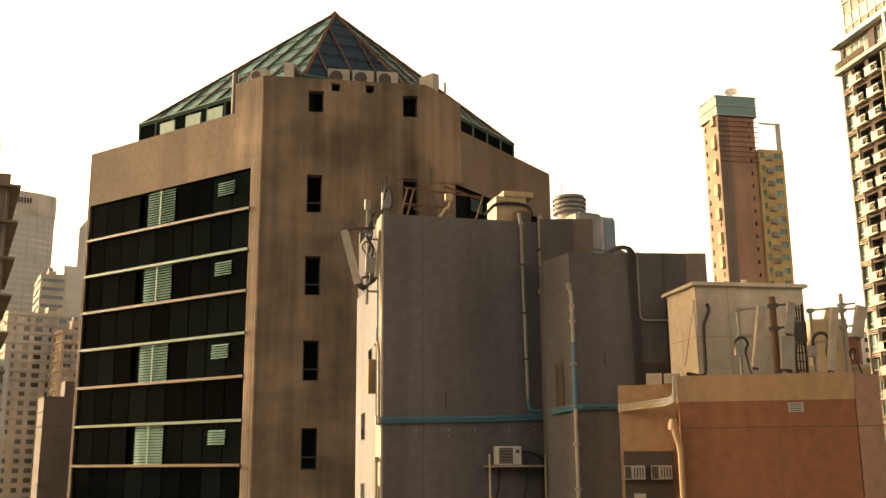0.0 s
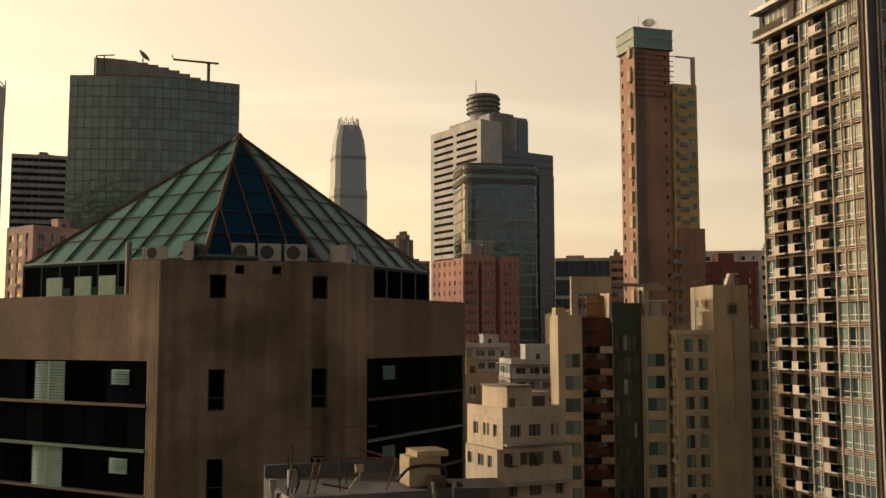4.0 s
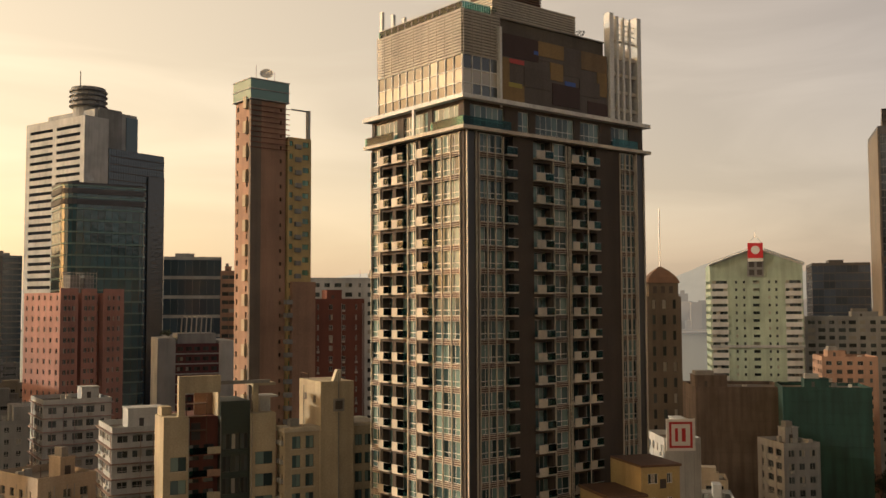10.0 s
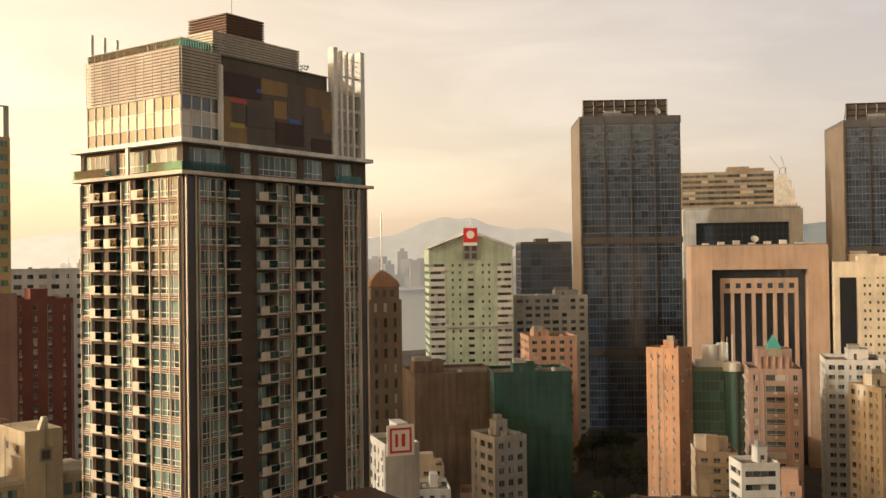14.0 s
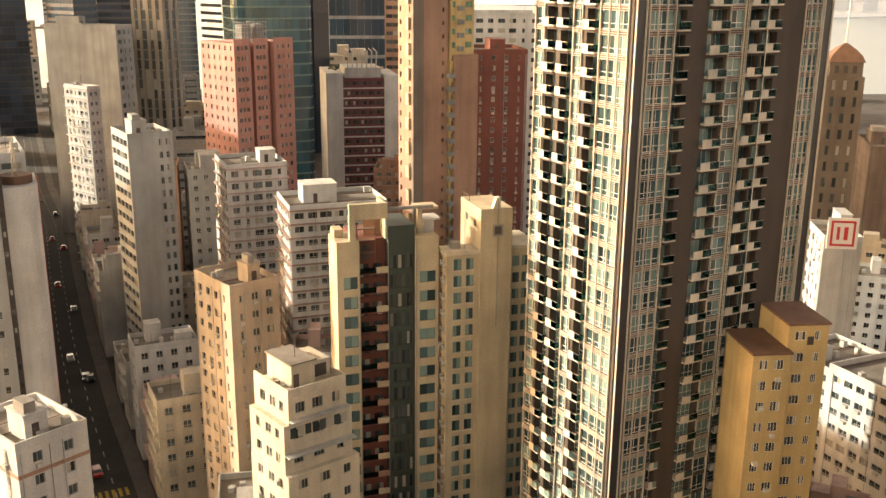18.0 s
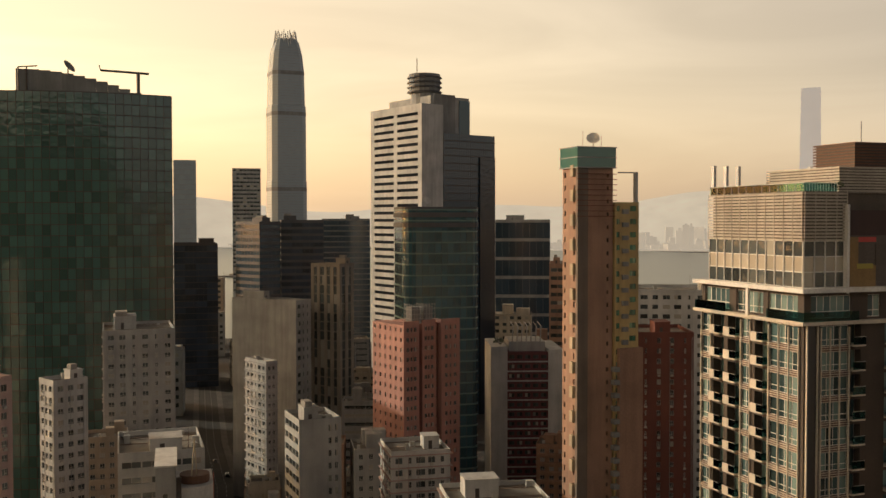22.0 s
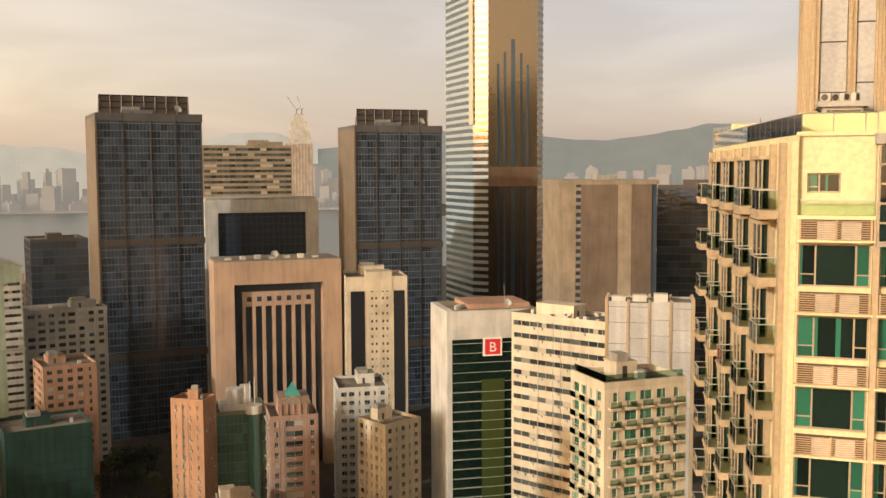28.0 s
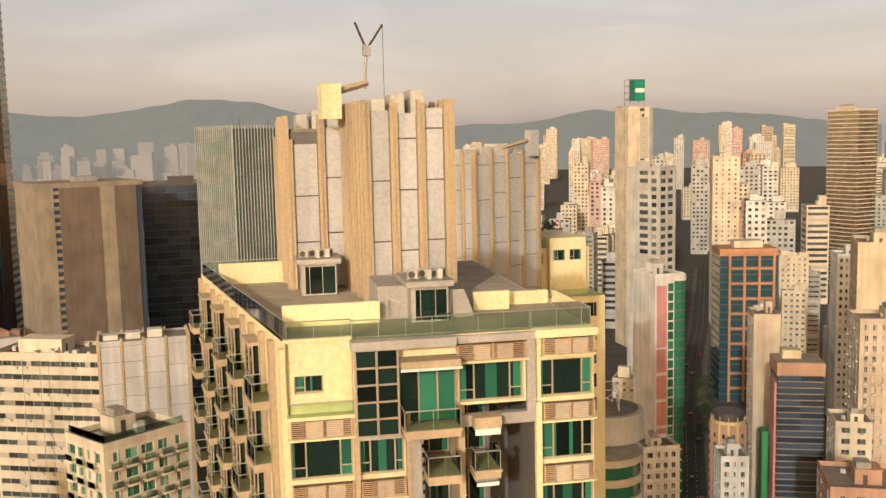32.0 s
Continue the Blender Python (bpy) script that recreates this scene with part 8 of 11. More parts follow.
def cream_tower_a():
    ob = thing("apartment_block", "cream apartment tower with a dark green bay and roof frame", "apartment building", 28.45, 138.6, 0)
    fh, low = 3.16, 54.3 - GROUND
    DARK_GREEN = paint("dark_green_wall", (0.045, 0.065, 0.052), 0.6)

    def bay(x0, x1, y0, h, depth, mat, cols, panes=WINDOW_TEAL, deep=0.25, rows=15, high=0.6, sill=0.3, head=low):
        s = Shape()
        w = x1 - x0
        f, fn = facade(s, 0, w, depth, head - rows * fh, head, cols, rows, 1, high, sill, deep)
        s.quad((0, 0, head), (w, 0, head), (w, 0, h), (0, 0, h))
        s.quad((0, 0, 0), (w, 0, 0), (w, 0, head - rows * fh), (0, 0, head - rows * fh))
        for k in (1, 2, 3):
            facade(s, k, w, depth, 0, h, 0, 1, 1, 1, 0, 0.2)
        s.quad((0, 0, h), (w, 0, h), (w, depth, h), (0, depth, h))
        part("wall", s, mat, ob).matrix_basis = pose(x0, y0, 0)
        for a, z, ww, hh in f:
            o = put_window(ob, pane_mesh(ww, hh, 2, 1, FRAME_DARK, panes), fn, 0, a, z, deep - 0.02)
            o.matrix_basis = pose(x0, y0, 0) @ o.matrix_basis

    bay(0, 3.45, 0, 59.8 - GROUND, 6.0, CREAM, [(2.1, 2.2)], high=0.62, sill=0.36)
    bay(3.452, 8.15, 2.2, 59.5 - GROUND, 9.0, BROWN_RED, [(1.2, 1.7), (3.4, 1.5)], WINDOW_DARK, high=0.7, sill=0.15, head=56.0 - GROUND)
    bay(8.152, 12.5, 0.9, 61.6 - GROUND, 8.0, DARK_GREEN, [(0.9, 1.1), (2.25, 1.2), (3.55, 1.0)], WINDOW_DARK, high=0.7, sill=0.15, head=57.4 - GROUND)
    bay(12.502, 16.1, 0.0, 59.75 - GROUND, 6.0, CREAM, [(1.85, 2.6)], high=0.58, sill=0.4)
    for k in range(15):
        z = low - fh * k
        part("balcony_slab", Shape().box(3.46, 0.7, z - 0.15, 8.14, 2.19, z + 0.03), BROWN_RED, ob)
        part("balcony_front", Shape().box(6.3, 0.6, z + 0.03, 8.14, 0.75, z + 1.0), CREAM if k % 2 == 0 else SALMON, ob)
        part("glass_rail", Shape().box(3.6, 0.7, z + 0.03, 6.28, 0.75, z + 0.95), RAIL_GLASS, ob)
        part("sill", Shape().box(0.9, -0.08, z - fh * 0.66, 3.3, -0.004, z - fh * 0.63), CREAM_LIGHT, ob)
        part("floor_band", Shape().box(8.2, 0.82, z - 0.3, 12.45, 0.898, z + 0.1), DARK_GREEN, ob)
    # roof frame: a deep beam on a post and a wall, steel floors inside it
    top = 65.4 - GROUND
    part("roof_frame", Shape().box(2.1, 0.3, 59.81 - GROUND, 3.0, 1.3, top - 2.4).box(2.1, 0.3, top - 2.4, 8.0, 1.3, top), CREAM, ob)
    part("frame_wall", Shape().box(7.9, 1.31, 59.51 - GROUND, 8.14, 6.5, top - 0.3), CREAM, ob)
    part("terrace_wall", Shape().box(5.2, 4.5, 59.51 - GROUND, 7.89, 4.7, top - 2.6), SALMON, ob)
    for z in (57.6, 59.6, 61.4):
        part("steel_floor", Shape().box(3.2, 0.5, z - GROUND, 6.2, 1.9, z + 0.12 - GROUND), RUST, ob)
    for x in (3.3, 6.1):
        part("steel_post", Shape().bar((x, 0.6, 56.0 - GROUND), (x, 0.6, 62.5 - GROUND), 0.07, n=4), RUST, ob)
    part("terrace_door", Shape().box(4.3, 2.1, 56.2 - GROUND, 5.6, 2.19, 58.6 - GROUND), FRAME_DARK, ob)
    part("roof_beam", Shape().box(8.01, 1.0, 64.0 - GROUND, 15.5, 1.5, 64.5 - GROUND), CONCRETE, ob)
    part("roof_post", Shape().box(13.2, 1.8, 59.76 - GROUND, 14.0, 2.6, 63.6 - GROUND).box(13.2, 1.8, 63.6 - GROUND, 16.6, 5.0, 64.0 - GROUND), CREAM, ob)
    part("roof_shelter", Shape().box(14.4, 2.4, 59.76 - GROUND, 16.0, 5.2, 61.8 - GROUND).box(14.0, 2.0, 61.8 - GROUND, 17.0, 5.4, 62.1 - GROUND), WHITE, ob)
    part("lift_room", Shape().box(0.3, 3.0, 59.81 - GROUND, 1.7, 5.8, 61.0 - GROUND), CREAM, ob)
    for x in (3.5, 8.2, 12.5):
        part("rain_pipe", Shape().bar((x, -0.08 if x != 8.2 else 0.8, 6), (x, -0.08 if x != 8.2 else 0.8, 59.5 - GROUND), 0.07), CONCRETE, ob)
    for k in range(9):
        fan_unit(ob, 6.7 + 0.5 * (k % 3), 1.5, low - fh * k + 0.04, 0, 0.8, 0.35, 0.6)


def cream_tower_b():
    ob = thing("apartment_block", "cream apartment tower with a tall blank finned shaft", "apartment building", 45.2, 136.5, 0)
    fh, H = 2.72, 57.0 - GROUND
    s = Shape()
    f0, fn = facade(s, 0, 5.3, 3.6, H - 18 * fh, H, [(1.77, 1.3), (3.8, 1.25)], 18, 1, 0.66, 0.1, 0.25)
    f3, fw = facade(s, 3, 5.3, 3.6, H - 18 * fh, H, [(0.9, 0.7), (2.5, 0.7)], 18, 1, 0.55, 0.2, 0.25)
    facade(s, 1, 5.3, 3.6, 0, H, 0, 1, 1, 1, 0, 0), facade(s, 2, 5.3, 3.6, 0, H, 0, 1, 1, 1, 0, 0)
    for a, b in (((0, 0), (5.3, 0)), ((0, 3.6), (0, 0))):
        s.quad((*a, 0), (*b, 0), (*b, H - 18 * fh), (*a, H - 18 * fh))
    s.quad((0, 0, H), (5.3, 0, H), (5.3, 3.6, H), (0, 3.6, H))
    part("wall", s, CREAM, ob)
    for face, f, g in ((0, fn, f0), (3, fw, f3)):
        for a, z, ww, hh in g:
            put_window(ob, pane_mesh(ww, hh, 2, 1, FRAME_DARK, WINDOW_TEAL), f, face, a, z, 0.23)
    for k in range(17):
        part("sill", Shape().box(0.9, -0.12, H - fh * (k + 1) + 0.1, 4.6, -0.004, H - fh * (k + 1) + 0.26), CREAM_LIGHT, ob)
        part("air_conditioner", Shape().box(-0.45, 0.5, H - fh * k - 1.9, -0.01, 1.2, H - fh * k - 1.3).box(-0.42, 2.1, H - fh * k - 1.9, -0.01, 2.8, H - fh * k - 1.3), AC_WHITE, ob)
    part("cornice", Shape().box(-0.3, -0.3, H, 5.28, 3.8, H + 0.25).box(-0.15, -0.15, H + 0.25, 5.28, 3.7, H + 0.65), CREAM_LIGHT, ob)
    part("roof_clutter", Shape().box(1.2, 1.2, H + 0.65, 2.6, 2.6, H + 1.7).bar((3.2, 1.0, H + 0.65), (3.2, 1.0, H + 6.6), 0.05, n=4), CONCRETE, ob)
    T = 64.1 - GROUND
    part("shaft", Shape().box(5.3, -0.5, 0, 10.5, 9.0, T), CREAM, ob)
    q = part("shaft_window", Shape().box(7.25, -0.56, T - 4.4, 9.0, -0.504, T - 2.55), CONCRETE, ob)
    part("pane", Shape().box(7.55, -0.58, T - 4.1, 8.7, -0.562, T - 2.85), FRAME_DARK, q)
    part("drain_pipe", Shape().bar((8.05, -0.62, T - 19.2), (8.05, -0.62, T - 4.5), 0.09).bar((8.05, -0.62, T - 2.5), (8.05, -0.62, T + 1.2), 0.09), CONCRETE, ob)
    part("shaft_fin", Shape().prism([(7.3, -0.4), (8.5, -0.4), (8.5, 0.6), (7.3, 0.6)], T, T + 1.7, 0, [(7.9, -0.4), (8.5, -0.4), (8.5, 0.6), (7.9, 0.6)]), CREAM_LIGHT, ob)
    for z, y in ((T - 2.0, 5.6), (T - 2.2, 1.7)):
        part("side_window", Shape().box(5.26, y, z - 1.0, 5.298, y + 0.9, z), FRAME_DARK, ob)
    part("roof_rail", Shape().bar((5.5, 8.8, T + 0.9), (5.5, 5.5, T + 0.9), 0.05, n=4).bar((5.5, 8.8, T), (5.5, 8.8, T + 0.9), 0.05, n=4).bar((5.5, 5.5, T), (5.5, 5.5, T + 0.9), 0.05, n=4), RUST, ob)
    part("right_wing", Shape().box(10.5, 0.4, 0, 15.4, 9, 57.3 - GROUND), CREAM, ob)
    part("wing_coping", Shape().box(10.51, 0.2, 57.3 - GROUND, 15.6, 9.1, 57.75 - GROUND), CREAM_LIGHT, ob)
    for k in range(16):
        for x in (11.6, 13.2, 14.6):
            put_window(ob, pane_mesh(1.1, 1.6, 2, 1, FRAME_DARK, WINDOW_TEAL), lambda a, o, z: (a, 0.4 - o, z), 0, x, 55.2 - GROUND - fh * k, -0.04)


def stepped_white():
    ob = thing("apartment_block", "stepped cream-white apartment block with a rooftop terrace and hut", "apartment building", 16.0, 111.0, 22)
    z3, z2, z1 = 47.5 - GROUND, 43.9 - GROUND, 37.2 - GROUND
    steps = ((0, 0, 10.9, 9.5, 0, z1), (0.1, 0.9, 10.4, 9.5, z1, z2), (0.9, 1.0, 9.6, 9.5, z2, z3))
    for k, (x0, y0, x1, y1, a, b) in enumerate(steps):
        s = Shape()
        w, d = x1 - x0, y1 - y0
        rows = max(1, int(round((b - a) / 3.3)))
        cols = [(w * 0.2, 1.4), (w * 0.5, 1.6), (w * 0.82, 1.1)]
        for f in range(4):
            found, fn = facade(s, f, w, d, a, b, cols if f in (0, 2) else [(d * 0.25, 1.2), (d * 0.55, 1.4), (d * 0.8, 1.0)], rows, 1, 0.4, 0.35, 0.22)
            for c, z, ww, hh in found:
                if f in (0, 3):
                    o = put_window(ob, pane_mesh(ww, hh, 3 if ww > 1.3 else 2, 1, FRAME_ALU, WINDOW_DARK), fn, f, c, z, 0.2)
                    o.matrix_basis = pose(x0, y0, 0) @ o.matrix_basis
        s.quad((0, 0, b), (w, 0, b), (w, d, b), (0, d, b))
        part("wall", s, CREAM_LIGHT, ob).matrix_basis = pose(x0, y0, 0)
    part("awning", Shape().prism([(0.1, -0.3), (10.3, -0.3), (10.3, 1.0), (0.1, 1.0)], z1 + 2.6, z1 + 2.8), GREY_L, ob, "weathered metal awning sheet")
    part("awning", Shape().prism([(0.9, 0.0), (9.5, 0.0), (9.5, 1.1), (0.9, 1.1)], z2 + 0.4, z2 + 0.55), GREY_L, ob)
    for x in range(8):
        part("awning_window", Shape().box(1.0 + 1.1 * x, 0.84, z2 - 1.9, 1.9 + 1.1 * x, 0.88, z2 - 0.5), WINDOW_DARK, ob)
    for q in ((0.9, 1.0, 9.6, 1.2), (0.9, 1.2, 1.1, 9.5), (9.4, 1.2, 9.6, 9.5)):
        part("parapet", Shape().box(q[0], q[1], z3, q[2], q[3], z3 + 1.1), CREAM_LIGHT, ob)
    part("hut", Shape().box(2.7, 3.0, z3, 6.2, 9, z3 + 3.3), CREAM_LIGHT, ob)
    part("hut_roof", Shape().box(2.5, 2.8, z3 + 3.3, 6.4, 9.2, z3 + 3.5), ROOF, ob)
    part("hut_door", Shape().box(3.0, 2.95, z3, 3.8, 2.99, z3 + 2.0), FRAME_DARK, ob)
    part("side_hut", Shape().box(6.4, 4.0, z3, 9.2, 9, z3 + 2.6), CREAM_LIGHT, ob)
    part("side_hut_opening", Shape().box(6.7, 3.95, z3 + 0.4, 8.6, 3.99, z3 + 2.1), FRAME_DARK, ob)
    for k in range(3):
        fan_unit(ob, 1.6 + 0.1 * k, 2.0 + 1.6 * k, z3 + 0.02, 0)
    for k in range(7):
        part("air_conditioner", Shape().box(-0.5, 2.2 + (k % 3) * 2.4, 8 + 3.9 * k, -0.02, 2.9 + (k % 3) * 2.4, 8.6 + 3.9 * k), AC_WHITE, ob)
    part("pink_base", Shape().box(-0.06, 0.2, 0, -0.004, 9.3, 25), PINK_SOFT, ob)
    part("mast", Shape().bar((4.5, 5, z3 + 3.5), (4.5, 5, z3 + 5.5), 0.04), FRAME_DARK, ob)


def ochre_tower():
    ob = thing("apartment_block", "ochre apartment tower with bay windows and a bare roof", "apartment building", 76.2, 101.2, -12)
    H, w, d = 50.6 - GROUND, 11.5, 9.1
    s = Shape()
    f, fn = facade(s, 0, 5.2, d, H - 45, H, [(1.5, 1.1), (3.6, 1.3)], 15, 1, 0.45, 0.3, 0.2)
    for k in (1, 2, 3):
        facade(s, k, 5.2, d, 0, H, 0, 1, 1, 1, 0, 0)
    s.quad((0, 0, H), (5.2, 0, H), (5.2, d, H), (0, d, H))
    part("wall", s, YELLOW, ob)
    s2 = Shape()
    f2, fn2 = facade(s2, 0, 5.6, d, H - 42.5, H + 3.5, [(1.7, 1.4), (4.1, 0.8)], 15, 1, 0.42, 0.3, 0.2)
    for k in (1, 2, 3):
        facade(s2, k, 5.6, d, 0, H + 3.5, 0, 1, 1, 1, 0, 0)
    s2.quad((0, 0, H + 3.5), (5.6, 0, H + 3.5), (5.6, d, H + 3.5), (0, d, H + 3.5))
    part("wall", s2, YELLOW, ob).matrix_basis = pose(5.2, 1.4, 0)
    for a, z, ww, hh in f:
        put_window(ob, pane_mesh(ww, hh, 3, 1, FRAME_WHITE, WINDOW_DARK), fn, 0, a, z, 0.1)
    for a, z, ww, hh in f2:
        o = put_window(ob, pane_mesh(ww, hh, 3, 1, FRAME_WHITE, WINDOW_DARK), fn2, 0, a, z, 0.1)
        o.matrix_basis = pose(5.2, 1.4, 0) @ o.matrix_basis
    part("roof_slab", Shape().box(-0.2, -0.2, H, 5.4, d + 0.2, H + 0.35), RUST, ob)
    part("roof_slab", Shape().box(5.1, 1.2, H + 3.5, 11.0, d + 1.2, H + 3.8), RUST, ob)
    part("roof_opening", Shape().box(7.9, 1.35, H + 0.7, 8.8, 1.39, H + 1.9), FRAME_DARK, ob)
    part("drain_pipe", Shape().bar((5.25, 1.2, 2), (5.25, 1.2, H), 0.09), RUST, ob)
    for k in range(10):
        part("air_conditioner", Shape().box(1.2 + 2.0 * (k % 2), -0.5, 6 + 4.1 * k, 1.9 + 2.0 * (k % 2), -0.02, 6.5 + 4.1 * k), AC_WHITE, ob)


def mint_tower():
    ob = thing("mint_tower", "mint green tower with a gabled top and red sign", "office tower", 275.3, 297, -38)
    w, d, H = 35.3, 22.0, 86.5 - GROUND
    s = Shape()
    small = [(10, 0.9), (13, 0.9), (22.6, 0.9), (25.3, 0.9)]
    found, fn = facade(s, 0, w, d, 0, H, [(3.6, 5.8), *small[:2], (17.6, 2.6, 1.2), *small[2:], (31.7, 5.8)], 27, 1, 0.4, 0.3, 0.35)
    for k in (1, 2, 3):
        facade(s, k, w, d, 0, H, 6 if k != 2 else 0, 27, 0.9, 0.4, 0.3, 0.3)
    part("wall", s, MINT, ob)
    rest = Shape()
    for a, z, ww, hh in found:
        deep = 1.15 if ww == 2.6 else 0.33
        if z > H - 40:
            put_window(ob, pane_mesh(ww, hh, 4 if ww > 3 else 1, 1, FRAME_ALU, WINDOW_DARK), fn, 0, a, z, deep)
        else:
            join_window(rest, fn, a, z, ww, hh, deep)
    part("windows", rest, WINDOW_DARK, ob, kind="stuff")
    for x in (0.3, 28.6):
        for k in range(27):
            z = H * k / 27
            part("white_band", Shape().box(x, -0.25, z - 0.9, x + 6.4, -0.01, z + 0.9), WHITE, ob)
    g = Shape()
    g.v = [(0, 0, H), (w, 0, H), (w, 0, H + 5.5), (w / 2 + 3, 0, H + 11), (w / 2 - 3, 0, H + 11), (0, 0, H + 5.5), (0, d, H), (w, d, H), (w, d, H + 5.5), (w / 2 + 3, d, H + 11), (w / 2 - 3, d, H + 11), (0, d, H + 5.5)]
    g.f = [(0, 1, 2, 3, 4, 5), (11, 10, 9, 8, 7, 6), (1, 7, 8, 2), (2, 8, 9, 3), (3, 9, 10, 4), (4, 10, 11, 5), (5, 11, 6, 0)]
    g.m = [0] * 7
    part("gable", g, MINT, ob)
    r = Shape()
    r.bar((-0.5, -0.3, H + 5.5), (w / 2 - 3, -0.3, H + 11.2), 0.7, n=4).bar((w / 2 + 3, -0.3, H + 11.2), (w + 0.5, -0.3, H + 5.5), 0.7, n=4)
    part("gable_coping", r, WHITE, ob)
    part("plant_opening", Shape().box(14.3, -0.3, H + 0.6, 20.6, -0.02, H + 7.4), GREY_M, ob)
    for x in (15.0, 18.0):
        for z in (H + 1.2, H + 4.4):
            part("plant_void", Shape().box(x, -0.36, z, x + 2.0, -0.31, z + 2.2), FRAME_DARK, ob)
    q = part("sign", Shape().box(14.6, -0.8, H + 8.0, 20.4, -0.3, H + 14), plain("red_sign", (0.55, 0.02, 0.025), 0.5), ob)
    part("sign_mark", Shape().disc(0, 0, 1.7, 0, 0.05, n=12), FRAME_WHITE, q).matrix_basis = pose(17.5, -0.81, H + 11.2, 90)
    part("sign_bar", Shape().box(14.6, -0.75, H + 6.6, 20.4, -0.3, H + 7.9), FRAME_WHITE, ob)
    part("sign_frame", Shape().bar((15, -0.5, H + 14), (17.5, -0.5, H + 17), 0.15).bar((20, -0.5, H + 14), (17.5, -0.5, H + 17), 0.15).bar((17.5, -0.5, H + 17), (17.5, -0.5, H + 19), 0.1), FRAME_WHITE, ob)
    part("mid_band", Shape().box(-0.3, -0.5, 59 - GROUND, w + 0.3, -0.02, 60 - GROUND), GREY_L, ob)


def domed_tower():
    ob = thing("brown_tower", "brown stone tower with a stepped pointed cap and spire", "tower", 149.0, 182.0, -28)
    H, w = 77.5 - GROUND, 8.0
    s = Shape()
    f, fn = facade(s, 0, w, w, 0, H, [(1.6, 0.8), (4.0, 0.9), (6.4, 0.8)], 20, 1, 0.6, 0.2, 0.4)
    f3, fw = facade(s, 3, w, w, 0, H, [(1.6, 0.8), (4.0, 0.9), (6.4, 0.8)], 20, 1, 0.6, 0.2, 0.4)
    facade(s, 1, w, w, 0, H, 3, 20, 0.3, 0.6, 0.2, 0.4), facade(s, 2, w, w, 0, H, 3, 20, 0.3, 0.6, 0.2, 0.4)
    dusk = paint("dark_brown_stone", (0.21, 0.17, 0.13))
    part("wall", s, dusk, ob)
    for face, g, q in ((0, fn, f), (3, fw, f3)):
        for a, z, ww, hh in q:
            put_window(ob, pane_mesh(ww, hh, 1, 1, FRAME_DARK, WINDOW_DARK), g, face, a, z, 0.38)
    c = w / 2
    part("cap_base", Shape().box(0.5, 0.5, H, w - 0.5, w - 0.5, H + 3.2), dusk, ob)
    for k in range(3):
        part("cap_opening", Shape().box(1.5 + 1.9 * k, 0.42, H + 0.8, 2.4 + 1.9 * k, 0.49, H + 2.4), FRAME_DARK, ob)
    prof = [(H + 3.2, 3.9), (H + 4.6, 3.2), (H + 6.0, 1.9), (H + 7.2, 0.3)]
    s = Shape()
    for (z0, r0), (z1, r1) in zip(prof, prof[1:]):
        s.prism([(c - r0, c - r0), (c + r0, c - r0), (c + r0, c + r0), (c - r0, c + r0)], z0, z1, 0, [(c - r1, c - r1), (c + r1, c - r1), (c + r1, c + r1), (c - r1, c + r1)])
    part("cap", s, paint("brown_cap_tile", (0.25, 0.15, 0.10)), ob)
    part("spire", Shape().bar((c, c, H + 7), (c, c, H + 21), 0.16), FRAME_ALU, ob)


def gridded_tower(x, y, phi, w, d, top, hoard, lower):
    ob = tower_glass("dark_tower", "dark gridded glass tower with a rooftop hoarding frame", x, y, phi, d, w, top, GLASS_BLACK, paint("grey_mullion", (0.16, 0.18, 0.215), 0.4, vary=0), 3.4, 1.55, band=0.35, seed=45, deep=0.18, clutter=1.5)
    H = top - GROUND
    for z in (lower[0] - GROUND, lower[1] - GROUND):
        part("plant_band", Shape().box(-0.5, -0.5, z, w + 0.5, -0.19, z + 3.0).box(-0.5, -0.19, z, -0.19, d, z + 3.0), FRAME_DARK, ob)
    for k in (0.0, 0.24, 0.5, 0.74, 0.985):
        part("pier", Shape().box(w * k, -0.55, 0, w * k + 0.5, -0.2, H), FRAME_DARK, ob)
    part("corner_pier", Shape().box(-0.6, -0.3, 0, -0.19, d, H - 0.5), paint("bronze_side_cladding", (0.22, 0.17, 0.12), 0.5), ob)
    part("parapet_band", Shape().box(-0.4, -0.4, H - 2.4, w + 0.4, d + 0.4, H + 1.2), DARK_PANEL, ob)
    f = Shape()
    for j in range(9):
        a = hoard * j / 8
        f.bar((2 + a, 4, H), (2 + a, 4, H + 9.5), 0.3, n=4).bar((2 + a, 4, H + 8.5), (2 + a, 8, H), 0.22, n=4)
    for j in range(4):
        f.bar((2, 4, H + 1 + 2.8 * j), (2 + hoard, 4, H + 1 + 2.8 * j), 0.25, n=4)
    part("hoarding_frame", f, FRAME_DARK, ob)
    part("hoarding", Shape().box(2, 4.3, H + 1, 2 + hoard, 4.5, H + 9.6), FRAME_DARK, ob)
    part("satellite_dish", Shape().dish(w * 0.78, 3, H + 1, 2.0, 20), GREY_L, ob)


